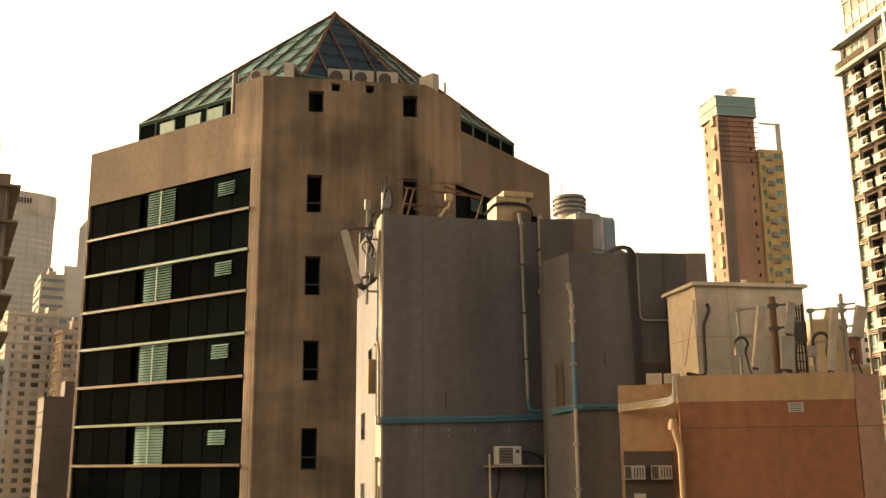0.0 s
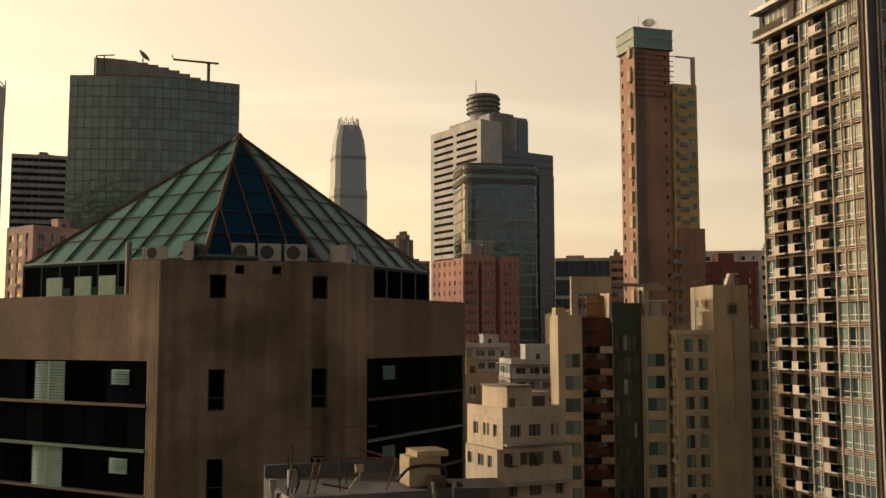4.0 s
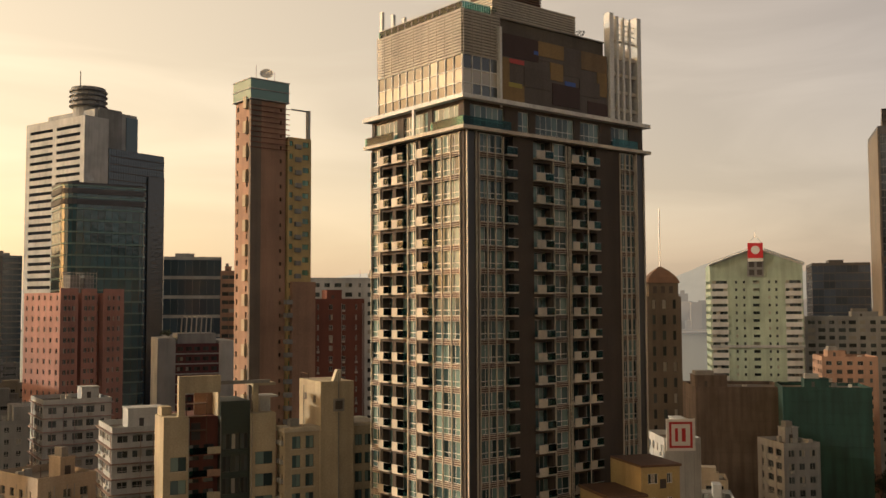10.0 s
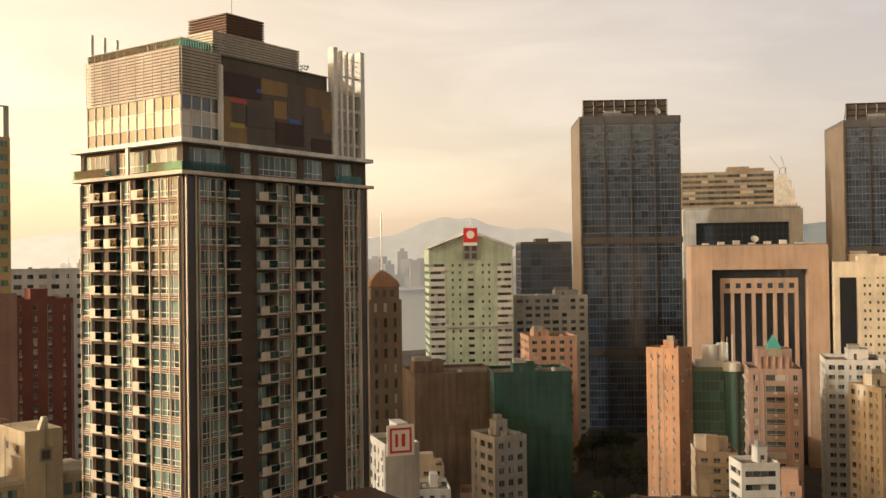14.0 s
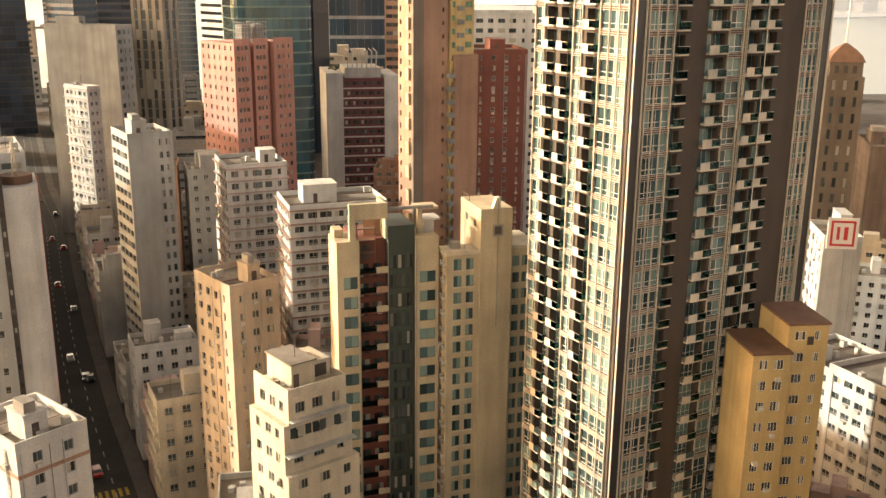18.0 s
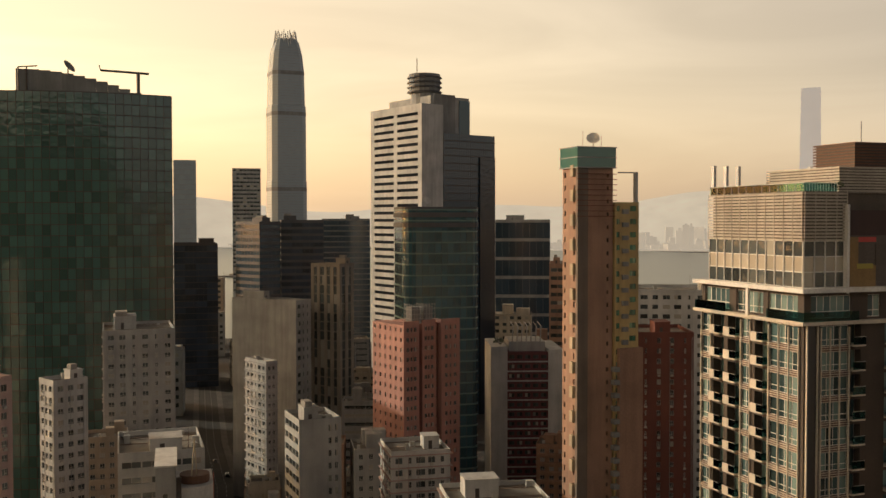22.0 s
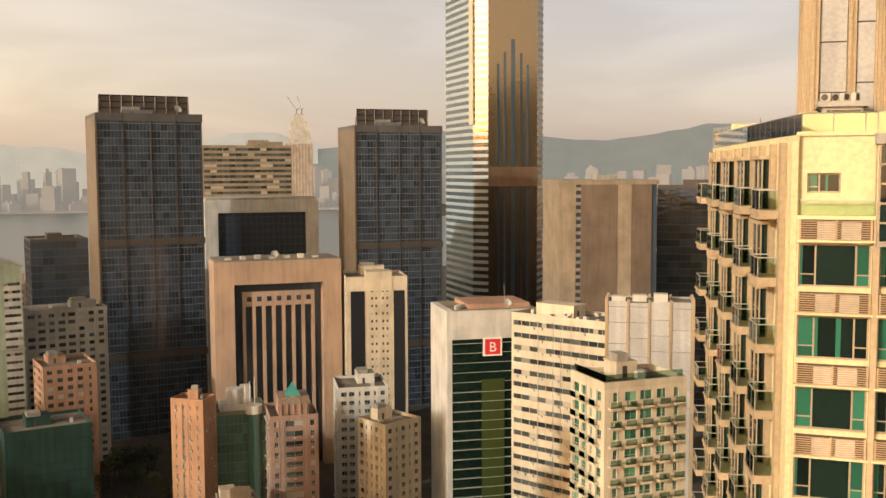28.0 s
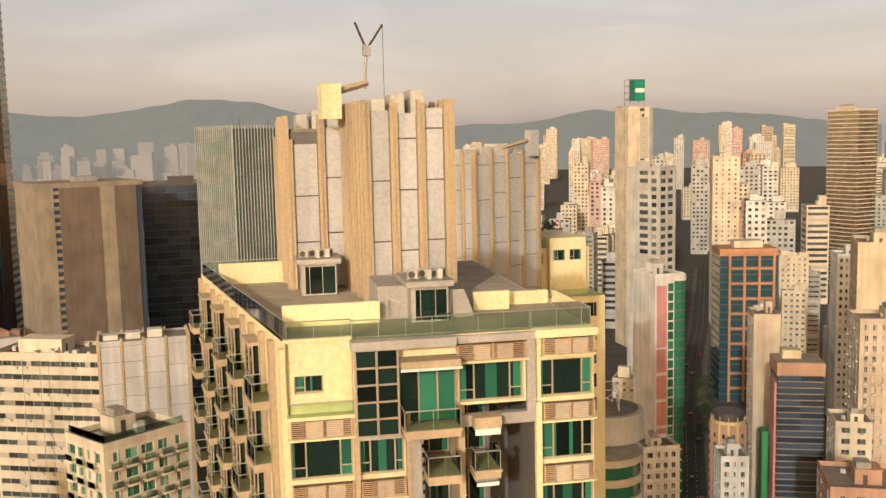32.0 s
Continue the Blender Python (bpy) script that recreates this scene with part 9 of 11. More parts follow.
def frame_office():
    ob = thing("frame_office", "pink granite office block framing a tall recessed glazed bay", "office building", 340.7, 213.3, -53)
    H, w, d = 91.3 - GROUND, 52.3, 24.0
    GRANITE = paint("pink_granite", (0.50, 0.36, 0.27), 0.6, stain=0.2)
    part("wall", Shape().box(0, 0, 0, 8.0, d, H), GRANITE, ob)
    part("wall", Shape().box(44.5, 0, 0, w, d, H), GRANITE, ob)
    part("beam", Shape().box(8.0, 0, H - 9.5, 44.5, d, H), GRANITE, ob)
    part("recess_glass", Shape().box(8.0, 6, 0, 44.5, d, H - 9.5), GLASS_BLACK, ob)
    part("inner_beam", Shape().box(11.5, 3.6, H - 19, 41.5, 5.9, H - 13), GRANITE, ob)
    for k in range(8):
        x = 11.5 + k * 4.1
        part("inner_pier", Shape().box(x, 3.6, 0, x + 1.3, 5.9, H - 19), GRANITE, ob)
    for k in range(7):
        x = 13.4 + k * 4.1
        part("inner_window", Shape().box(x, 3.5, H - 17, x + 1.9, 3.59, H - 15), GLASS_BLACK, ob)
    part("roof", Shape().box(0.6, 0.6, H, w - 0.6, d - 0.6, H + 0.5), ROOF, ob)
    part("satellite_dish", Shape().dish(25, 3, H + 0.5, 1.6, 0), GREY_L, ob)
    for k in range(7):
        part("roof_plant", Shape().box(5 + 6 * k, 4, H + 0.5, 7.5 + 6 * k, 7, H + 1.2 + 0.5 * (k % 3)), AC_WHITE, ob)


def glass_panel_block():
    ob = thing("office_block", "white-framed block with one big dark glazed panel", "office building", 455.5, 290, -53)
    H, w, d = 112.4 - GROUND, 62, 30
    part("wall", Shape().box(0, 0, 0, 7, d, H).box(55, 0, 0, w, d, H).box(7, 0, H - 7, 55, d, H), WHITE, ob)
    part("panel", Shape().box(7, 2, 0, 55, d, H - 7), GLASS_BLACK, ob)
    m = Shape()
    for k in range(16):
        m.box(7 + 3 * k, 1.8, 0, 7.2 + 3 * k, 1.99, H - 7)
    for k in range(28):
        m.box(7, 1.85, 3.8 * k, 55, 1.99, 3.8 * k + 0.25)
    part("mullions", m, FRAME_DARK, ob, kind="stuff")
    part("roof", Shape().box(1, 1, H, w - 1, d - 1, H + 1.2), GREY_L, ob)


def bank_office():
    ob = thing("bank_office", "white-ended dark green glass office with a red square sign", "office building", 287.8, 94.7, -58)
    H, w, d = 83.9 - GROUND, 28.5, 24.0
    GREEN_D = glass("dark_green_strip_glass", (0.006, 0.016, 0.012), 0.06, 0.3, spec=0.4)
    part("end_wall", Shape().box(-1.6, 0, 0, -0.004, d, H), WHITE, ob)
    part("head_wall", Shape().box(0, -0.3, H - 9, w, d, H), WHITE, ob)
    part("wall_core", Shape().box(0, 0.2, 0, w, d, H - 9), GREEN_D, ob)
    for k in range(24):
        z = H - 10.5 - 3.1 * k
        part("floor_line", Shape().box(0, -0.53 if z < H - 24 else 0.02, z, w, 0.19, z + 0.16), GREY_L, ob)
    part("stair_strip", Shape().box(9.5, -0.5, 0, 17.0, 0.0, H - 22), glass("olive_strip_glass", (0.035, 0.05, 0.014), 0.1, 0.3), ob)
    part("sign_panel", Shape().box(9.9, -0.8, H - 14.5, 16.1, -0.31, H - 8.6), FRAME_WHITE, ob)
    red = plain("red_sign", (0.55, 0.02, 0.025), 0.5)
    q = part("sign_disc", Shape().box(10.5, -0.86, H - 14.0, 15.5, -0.81, H - 9.1), red, ob)
    t = bpy.data.curves.new("sign_letter", "FONT")
    t.body, t.size, t.extrude, t.align_x = "B", 4.4, 0.03, "CENTER"
    t.materials.append(FRAME_WHITE)
    o = new("sign_letter", t)
    o.parent = q
    o.matrix_basis = pose(13.0, -0.9, H - 13.1, 90)
    part("roof", Shape().box(0.5, 0.8, H, w - 0.5, d - 0.5, H + 0.2), ROOF, ob)
    part("roof_rim", Shape().box(6, 3, H + 0.2, w - 2, d - 3, H + 1.6), SALMON, ob)
    part("mast", Shape().bar((18, 2, H), (17.5, 2, H + 8), 0.12).bar((3, 2, H), (3, 2, H + 3), 0.1), FRAME_ALU, ob)
    part("satellite_dish", Shape().dish(19, 3, H + 0.2, 1.3, 20), FRAME_WHITE, ob)
    for k in range(5):
        part("roof_plant", Shape().box(1.5 + 0.8 * k, 2 + k, H + 0.2, 2.2 + 0.8 * k, 3 + k, H + 1.6), AC_WHITE, ob)


def gold_tower():
    ob = thing("gold_tower", "very tall gold and blue glass tower with pale banded corners", "skyscraper", 574.7, 172.4, -51)
    H, w, d = 370 - GROUND, 47.5, 55
    part("shaft", Shape().prism([(7, 0), (w - 7, 0), (w, 7), (w, d), (0, d), (0, 7)], 0, H), GLASS_GOLD, ob)
    for x0, x1 in ((13, 14.4), (17.5, 18.9), (22.5, 25.0), (28.6, 30.0), (33, 34.4)):
        part("dark_strip", Shape().box(x0, -0.3, 0, x1, -0.02, 205 - abs(x0 - 23) * 1.6), GLASS_BLUE, ob)
    part("plant_band", Shape().box(7, -0.5, 114, w - 7, -0.31, 126), paint("bronze_band", (0.20, 0.12, 0.07), 0.5), ob)
    for k in range(80):
        z = 4.4 * k
        b = Shape()
        b.prism([(-0.3, 7), (7, -0.3), (7.0, 0), (0, 7.0)], z, z + 2.0)
        b.box(-0.3, 7, z, -0.02, d, z + 2.0)
        b.prism([(w - 7, -0.3), (w + 0.3, 7), (w, 7.0), (w - 7, 0)], z, z + 2.0)
        part("corner_band", b, GLASS_PALE, ob)
    part("corner_core", Shape().box(-0.05, 7, 0, -0.012, d, H), GLASS_BLUE, ob)
    part("lit_fin", Shape().box(-0.9, 5.5, 152, -0.32, 12.0, H), CREAM_LIGHT, ob)


def brown_office():
    ob = thing("office_tower", "brown office tower with blank tan corner shafts and dark glass", "office tower", 455.9, 96.3, -66)
    H, w, d = 121.6 - GROUND, 48.0, 40.0
    part("core", Shape().box(0.4, 0.4, 0, w - 0.4, d - 0.4, H - 0.6), GLASS_BLACK, ob)
    for x0, x1, m in ((0, 8.0, STONE), (28.5, 35.0, STONE)):
        part("shaft", Shape().box(x0, -0.4, 0, x1, d, H), m, ob)
    # the face shade between the tan shafts is put into these darker walls
    part("dark_wall", Shape().box(10.5, -0.2, 0, 28.4, 0.39, H), paint("shaded_brown_wall", (0.17, 0.13, 0.10), 0.6), ob)
    part("dark_wall", Shape().box(35.1, -0.2, 0, w - 3.0, 0.39, H), paint("shaded_brown_wall", (0.17, 0.13, 0.10), 0.6), ob)
    part("head_band", Shape().box(-0.4, -0.6, H - 0.6, w + 0.4, d + 0.4, H + 1.6), STONE, ob)
    for k in range(33):
        z = H - 3.4 - 3.5 * k
        part("slot_window", Shape().box(8.1, -0.1, z, 10.4, 0.38, z + 1.5), STONE, ob)
    part("roof_plant", Shape().box(20, 8, H + 1.6, 30, 18, H + 4), GREY_M, ob)


def finned_office():
    ob = thing("finned_office", "dark green glass office wrapped in close pale vertical fins", "office tower", 449.9, 9.6, -56)
    H, w, d = 145.8 - GROUND, 30.3, 31.0
    part("core", Shape().box(0, 0, 0, w, d, H), GLASS_GREEN, ob)
    for face in (0, 3):
        L, fn = on_face(face, w, d)
        for j in range(19):
            a = L * j / 18
            part("fin", wall_box(Shape(), fn, a - 0.12, a + 0.12, 0.02, 0.55, 0, H + 1.5), GREY_L, ob)
    b = Shape()
    for k in range(36):
        b.box(-0.12, -0.12, 4 * k, w + 0.1, -0.01, 4 * k + 0.5), b.box(-0.12, 0, 4 * k, -0.01, d, 4 * k + 0.5)
    part("floor_bands", b, DARK_PANEL, ob, kind="stuff")
    part("mast", Shape().bar((8, 6, H), (8, 6, H + 5), 0.15).bar((24, 6, H), (24, 6, H + 4), 0.15), FRAME_DARK, ob)


def red_strip_block():
    ob = thing("office_block", "white-ended block with dark red window bands and a curved roof frame", "office building", 68.1, 343.3, -6)
    H, w, d = 63 - GROUND, 26.1, 26
    part("end_wall", Shape().box(0, 0, 0, 6.0, d, H + 2), WHITE, ob)
    part("end_wall", Shape().box(20.8, -0.4, 0, w, d, H + 1), WHITE, ob)
    s = Shape()
    f, fn = facade(s, 0, 14.8, d, 0, H, [(1.6 + 2.9 * j, 2.0) for j in range(5)], 17, 1, 0.4, 0.3, 0.3)
    s.quad((0, 0, H), (14.8, 0, H), (14.8, d, H), (0, d, H))
    part("wall", s, paint("dark_red_band", (0.17, 0.045, 0.05), 0.7), ob).matrix_basis = pose(6.0, 0.4, 0)
    for a, z, ww, hh in f:
        o = put_window(ob, pane_mesh(ww, hh, 2, 1, FRAME_DARK, WINDOW_DARK), fn, 0, a, z, 0.28)
        o.matrix_basis = pose(6.0, 0.4, 0) @ o.matrix_basis
    for k in range(17):
        part("white_band", Shape().box(6.0, -0.1, H * k / 17 - 0.2, 20.8, 0.38, H * k / 17 + 0.25), WHITE, ob)
    part("roof_block", Shape().box(7, 3, H, 20, 20, H + 3.5), GREY_L, ob)
    for k in range(7):
        part("roof_frame", Shape().bar((8 + 1.7 * k, 3, H + 3), (8.6 + 1.7 * k, 5, H + 9), 0.25, n=4).bar((8.6 + 1.7 * k, 5, H + 9), (8.6 + 1.7 * k, 14, H + 9.5), 0.25, n=4), GREY_L, ob)
    leaf_clump(ob, 3, 3, H + 2, 2.0, 90, 41)


def red_stripe_house():
    ob = thing("apartment_block", "narrow grey building with a rounded end and red side stripe", "apartment building", -24.5, 170.6, 7)
    H = 66 - GROUND
    part("wall", Shape().box(0, 0, 0, 3.4, 14, H + 2.2), GREY_L, ob)
    ring = [(3.4, 1.5), (6.6, 1.5)] + [(6.6 + 3.2 * math.sin(a), 4.7 - 3.2 * math.cos(a)) for a in [math.pi / 2 * k / 6 for k in range(7)]] + [(9.8, 14), (3.4, 14)]
    part("rounded_wall", Shape().prism(ring, 0, H - 2), WHITE, ob)
    part("red_stripe", Shape().box(9.82, 5.5, 0, 9.95, 7.2, H - 1), plain("red_stripe", (0.30, 0.05, 0.03), 0.6), ob)
    part("recess", Shape().box(3.4, 1.3, 0, 4.3, 1.49, H), FRAME_DARK, ob)
    for k in range(17):
        put_window(ob, pane_mesh(0.9, 1.3, 1, 2, FRAME_ALU, WINDOW_DARK), lambda a, o, z: (a, -o, z), 0, 1.6, H - 3 - 3.4 * k, -0.03)
        put_window(ob, pane_mesh(0.5, 1.0, 1, 1, FRAME_DARK, WINDOW_DARK), lambda a, o, z: (a, 1.28 - o, z), 0, 3.85, H - 3 - 3.4 * k, -0.03)
    part("roof_ring", Shape().disc(6.6, 6, 2.6, H - 2, H - 0.6, n=18), RUST, ob)
    part("roof_slab", Shape().box(-0.2, -0.2, H + 2.2, 3.6, 14, H + 2.5), FIN_WHITE, ob)
    part("roof_mast", Shape().bar((6, 4, H - 1), (6.6, 4, H + 6), 0.12, n=4).bar((7, 5, H - 1), (6.6, 4, H + 5), 0.1, n=4), CREAM, ob)


def arch_tower():
    ob = block("stone_tower", "pink stone tower with an arched top and green glass pyramid", 253.6, 140.7, -56, 18, 14.4, 54, PINK_STONE, ([(1.8, 1.3), (7.2, 5.2, 0.6), (12.6, 1.3)], 5), 3.2, (0.5, 0.55, 0.25), cap=80, seed=51, hut=False, clutter=0.5)
    H = 54 - GROUND
    s = Shape().box(2.6, 0.5, H + 1.1, 11.8, 10, H + 6.5)
    part("upper_storey", s, PINK_STONE, ob)
    for k in range(5):
        part("arch_pier", Shape().box(3.0 + 1.9 * k, 0.1, H + 1.1, 3.5 + 1.9 * k, 0.49, H + 4.5), SALMON, ob)
    part("arch", Shape().prism([(4.4, 0.2), (10, 0.2), (10, 0.48), (4.4, 0.48)], H + 4.5, H + 6.8, 0, [(6.2, 0.2), (8.2, 0.2), (8.2, 0.48), (6.2, 0.48)]), STONE, ob)
    part("roof_pyramid", Shape().prism([(5, 2), (9.4, 2), (9.4, 6.4), (5, 6.4)], H + 6.5, H + 10.5, 0, [(7.1, 4.1), (7.3, 4.1), (7.3, 4.3), (7.1, 4.3)]), glass("teal_roof_glass", (0.05, 0.22, 0.20), 0.15, 0.2), ob)


def tank_tower():
    ob = tower_glass("glass_block", "green glass tower in a cream frame with a round rooftop tank", 258.4, 162, -53, 16, 15.8, 52.5, GLASS_GREEN, paint("olive_mullion", (0.20, 0.22, 0.12), 0.5), 3.0, 1.3, band=0.25, seed=50, hut=False)
    H = 52.5 - GROUND
    part("frame_wall", Shape().box(-1.2, -0.2, 0, -0.2, 16, H + 1), CREAM, ob)
    part("corner_drum", Shape().disc(11.5, 0.5, 2.4, 0, H, n=16), GLASS_GREEN, ob)
    part("drum_cap", Shape().disc(11.5, 0.5, 2.7, H, H + 2.6, n=16), WHITE, ob)
    part("tank", Shape().disc(6.0, 4.0, 2.6, H + 2.8, H + 7.5, n=18), WHITE, ob)
    part("plant_block", Shape().box(1.5, 1.5, H, 9.5, 9, H + 2.8), WHITE, ob)
    part("plant_block", Shape().box(8, 2.5, H + 2.8, 11, 7, H + 8), WHITE, ob)
    for k in range(3):
        part("mast", Shape().bar((9 + 1.5 * k, 1.5, H + 2.5), (9 + 1.5 * k, 1.5, H + 9 + k), 0.12), FRAME_WHITE, ob)


def terrace_block():
    """Low white block with rows of windows on two faces and a cluttered, planted roof."""
    block("apartment_block", "low white apartment block with a cluttered planted terrace roof", 118.0, 112.5, 6, 20, 15, 31.5, WHITE, (5, 7), 3.0, (0.7, 0.4, 0.35), cap=90, seed=35, clutter=2.0, acs=0.25)
    ob = thing("roof_garden", "cluttered roof terrace with sheds and potted greenery", "roof terrace", 118.0, 112.5, 6, 31.5)
    part("shed", Shape().box(3, 5, 0, 9, 11, 3.2), GREY_L, ob)
    part("shed", Shape().box(9.5, 9, 0, 14, 15, 2.6), RUST, ob)
    part("grass_roof", Shape().box(3.2, 5.2, 3.2, 8.8, 10.8, 3.35), paint("mossy_roof", (0.16, 0.17, 0.07)), ob)
    for k in range(6):
        leaf_clump(ob, 1.5 + 0.9 * k, 1.4 + 0.5 * (k % 3), 0.1, 0.7, 50, 60 + k)


for fn_ in (curved_office, crowned_skyscraper, white_tower, rounded_teal, pink_tower, slim_tower, cream_tower_a, cream_tower_b, stepped_white, ochre_tower, mint_tower, domed_tower, frame_office, glass_panel_block, bank_office, gold_tower, brown_office,
            finned_office, red_strip_block, red_stripe_house, arch_tower, tank_tower, terrace_block):
    fn_()
gridded_tower(367.8, 289.4, -45, 47.2, 36, 153.5, 40, (94, 41))
gridded_tower(457.3, 202, -52, 46.4, 36, 150.0, 38, (88, 36))


# ---- the sunlit city to the east ----
ORANGE_FRAME = paint("orange_granite", (0.52, 0.26, 0.14))
PINK_PANEL = paint("pink_panel", (0.52, 0.24, 0.24))
GREEN_STRIP = glass("green_strip_glass", (0.02, 0.10, 0.06), spread=0.3)
GREEN_SIGN = plain("green_sign", (0.0, 0.16, 0.10), 0.5)
SIGN_WHITE = plain("sign_white", (0.75, 0.75, 0.7), 0.5)
OLIVE = paint("olive_gold_panel", (0.42, 0.36, 0.10), 0.5)
NET_GREEN = paint("bright_green_net", (0.05, 0.30, 0.10))
SCAFFOLD = plain("white_steel", (0.62, 0.60, 0.55), 0.5, 0.3)


def letter_bars(par, fn, s0, s1, z0, z1, n, out, mat):
    """Lettering that cannot be read, as plain upright bars."""
    s = Shape()
    step = (s1 - s0) / n
    for j in range(n):
        wall_box(s, fn, s0 + step * (j + 0.15), s0 + step * (j + 0.85), out, out + 0.12, z0, z1)
    return part("lettering", s, mat, par)


def lattice(par, x0, y0, x1, y1, z0, z1, mat, name="scaffold", n=3):
    """An open frame of steel bars: posts, rails and braces."""
    s = Shape()
    P = [(x0, y0), (x1, y0), (x1, y1), (x0, y1)]
    for j in range(4):
        a, b = P[j], P[(j + 1) % 4]
        s.bar((*a, z0), (*a, z1), 0.14, n=4)
        for q in range(1, n + 1):
            z = z0 + (z1 - z0) * q / n
            s.bar((*a, z), (*b, z), 0.1, n=4)
            s.bar((*(a if q % 2 else b), z - (z1 - z0) / n), (*(b if q % 2 else a), z), 0.07, n=4)
    return part(name, s, mat, par)


def sign_tower():
    ob = block("white_tower", "tall white tower with a green rooftop sign", 576.5, -228.3, -87, 20.1, 16.4, 155.9, CREAM_LIGHT,
               ([(9.5, 3.0)], [(14, 1.0)]), 3.4, (0.5, 0.6, 0.2), cap=12, seed=201, roofs=False, faces=(0, 3))
    H = 155.9 - GROUND
    part("dark_slot", Shape().box(8.0, -0.5, H - 32, 13.5, -0.02, H - 6), WINDOW_DARK, ob)
    part("side_strip", Shape().box(14.2, -0.12, 0, 16.2, -0.02, H), GREY_M, ob)
    s = Shape()
    for e in range(6):
        s.box(9.5, -0.7, H - 31 + e * 4, 12, -0.52, H - 30.6 + e * 4)
    part("slot_louvre", s, GREY_M, ob)
    part("roof_slab", Shape().box(0.6, 0.6, H, 15.8, 19.5, H + 1.0), GREY_L, ob)
    lattice(ob, 2.0, 2.0, 11.4, 10.0, H + 1, H + 17, RUST, "sign_frame", 4)
    sg = part("sign_box", Shape().box(5.0, 1.5, H + 4, 12.0, 9.5, H + 17), GREEN_SIGN, ob, "green rooftop sign with white lettering")
    fn = lambda s_, o, z: (s_, 1.5 - o, z)
    letter_bars(sg, fn, 5.4, 11.6, H + 9, H + 11.5, 8, 0.02, SIGN_WHITE)


def orange_office():
    ob = thing("framed_office", "dark glass office block with an orange granite grid", "office building", 446.4, -225.1, -105)
    H, w, d = 80.1 - GROUND, 28.3, 20.0
    part("glazing", Shape().box(0, 0, 0, w, d, H - 2), GLASS_TEAL, ob)
    fn = on_face(0, w, d)[1]
    for j in range(4):
        s0 = 4.2 + j * 7.2
        part("pier", wall_box(Shape(), fn, s0, s0 + 1.1, 0.01, 0.9, 0, H), ORANGE_FRAME, ob)
    z = H
    while z > 6:
        part("beam", wall_box(Shape(), fn, 5.31, 25.7, 0.01, 0.75, z - 1.2, z), ORANGE_FRAME, ob)
        z -= 7.6
    part("roof_band", Shape().box(-0.1, 0, H - 2.0, w + 0.1, d, H + 1.6), ORANGE_FRAME, ob)
    part("plant_room", Shape().box(8, 5, H + 1.6, 22, 15, H + 5), CREAM_LIGHT, ob)
    s = Shape()
    for q in range(int(H / 3.8)):
        s.box(-0.12, -0.1, q * 3.8, w + 0.05, -0.02, q * 3.8 + 0.5), s.box(-0.12, 0, q * 3.8, -0.02, d, q * 3.8 + 0.5)
    part("floor_bands", s, FRAME_DARK, ob, kind="stuff")


def pink_strip_tower():
    ob = thing("strip_tower", "slim tower with pink panels, white frames and green glass", "office tower", 303.4, -129.7, -83)
    H, w, d = 91.8 - GROUND, 11.0, 15.0
    s = Shape().box(0, 0, 0, w, d, H)
    part("wall", s, WHITE, ob)
    for j in range(9):
        z1 = H - 3 - j * 9.2
        if j == 0:
            part("pink_panel", Shape().box(0.6, -0.15, z1 - 21, 4.4, -0.01, z1), PINK_PANEL, ob)
        elif j > 2 and z1 > 8:
            part("pink_panel", Shape().box(0.6, -0.15, z1 - 2.0, 4.4, -0.01, z1 + 6.0), PINK_PANEL, ob)
    n = int(H / 3.3)
    for q in range(n):
        part("green_window", Shape().box(4.9, -0.12, q * 3.3 + 0.3, 6.9, -0.01, q * 3.3 + 3.0), GREEN_STRIP, ob)
    part("rounded_bay", Shape().disc(9.4, 1.5, 2.6, 0, H - 1.5, 0, 20), GREEN_STRIP, ob)
    s = Shape()
    for q in range(n):
        s.disc(9.4, 1.5, 2.68, q * 3.3, q * 3.3 + 0.35, 0, 20)
    part("bay_bands", s, FRAME_DARK, ob, kind="stuff")
    part("bay_cap", Shape().disc(9.4, 1.5, 2.9, H - 1.5, H + 0.6, 0, 20), WHITE, ob)
    roof_clutter(ob, w, d, H, 205, WHITE, 1.0)


def round_tower():
    ob = thing("round_tower", "round apartment block with yellow and salmon bays", "apartment tower", 271, -140, -116)
    H = 52.1 - GROUND
    part("wall", Shape().disc(0, 0, 5.4, 0, H, 0, 24), YELLOW, ob)
    for j in range(6):
        a = math.radians(195 + j * 30)
        c, sn = math.cos(a), math.sin(a)
        m = Shape()
        m.box(-1.0, -0.35, 0, 1.0, 0.0, H - 1)
        for q in range(int((H - 2) / 3)):
            m.box(-0.45, -0.42, q * 3 + 1.0, 0.45, -0.352, q * 3 + 2.4, 1)
        p = part("bay", m, [SALMON, WINDOW_DARK], ob)
        p.matrix_basis = pose(5.35 * c, 5.35 * sn, 0, 0, 0, math.degrees(a) + 90)
    part("roof_drum", Shape().disc(0, 0, 4.6, H, H + 2.4, 0, 24), FRAME_DARK, ob)
    s = Shape()
    for j in range(12):
        a = j * math.pi / 6
        s.box(5.2 * math.cos(a) - 0.1, 5.2 * math.sin(a) - 0.1, H, 5.2 * math.cos(a) + 0.1, 5.2 * math.sin(a) + 0.1, H + 1.4)
    part("roof_rail", s, GREY_L, ob)


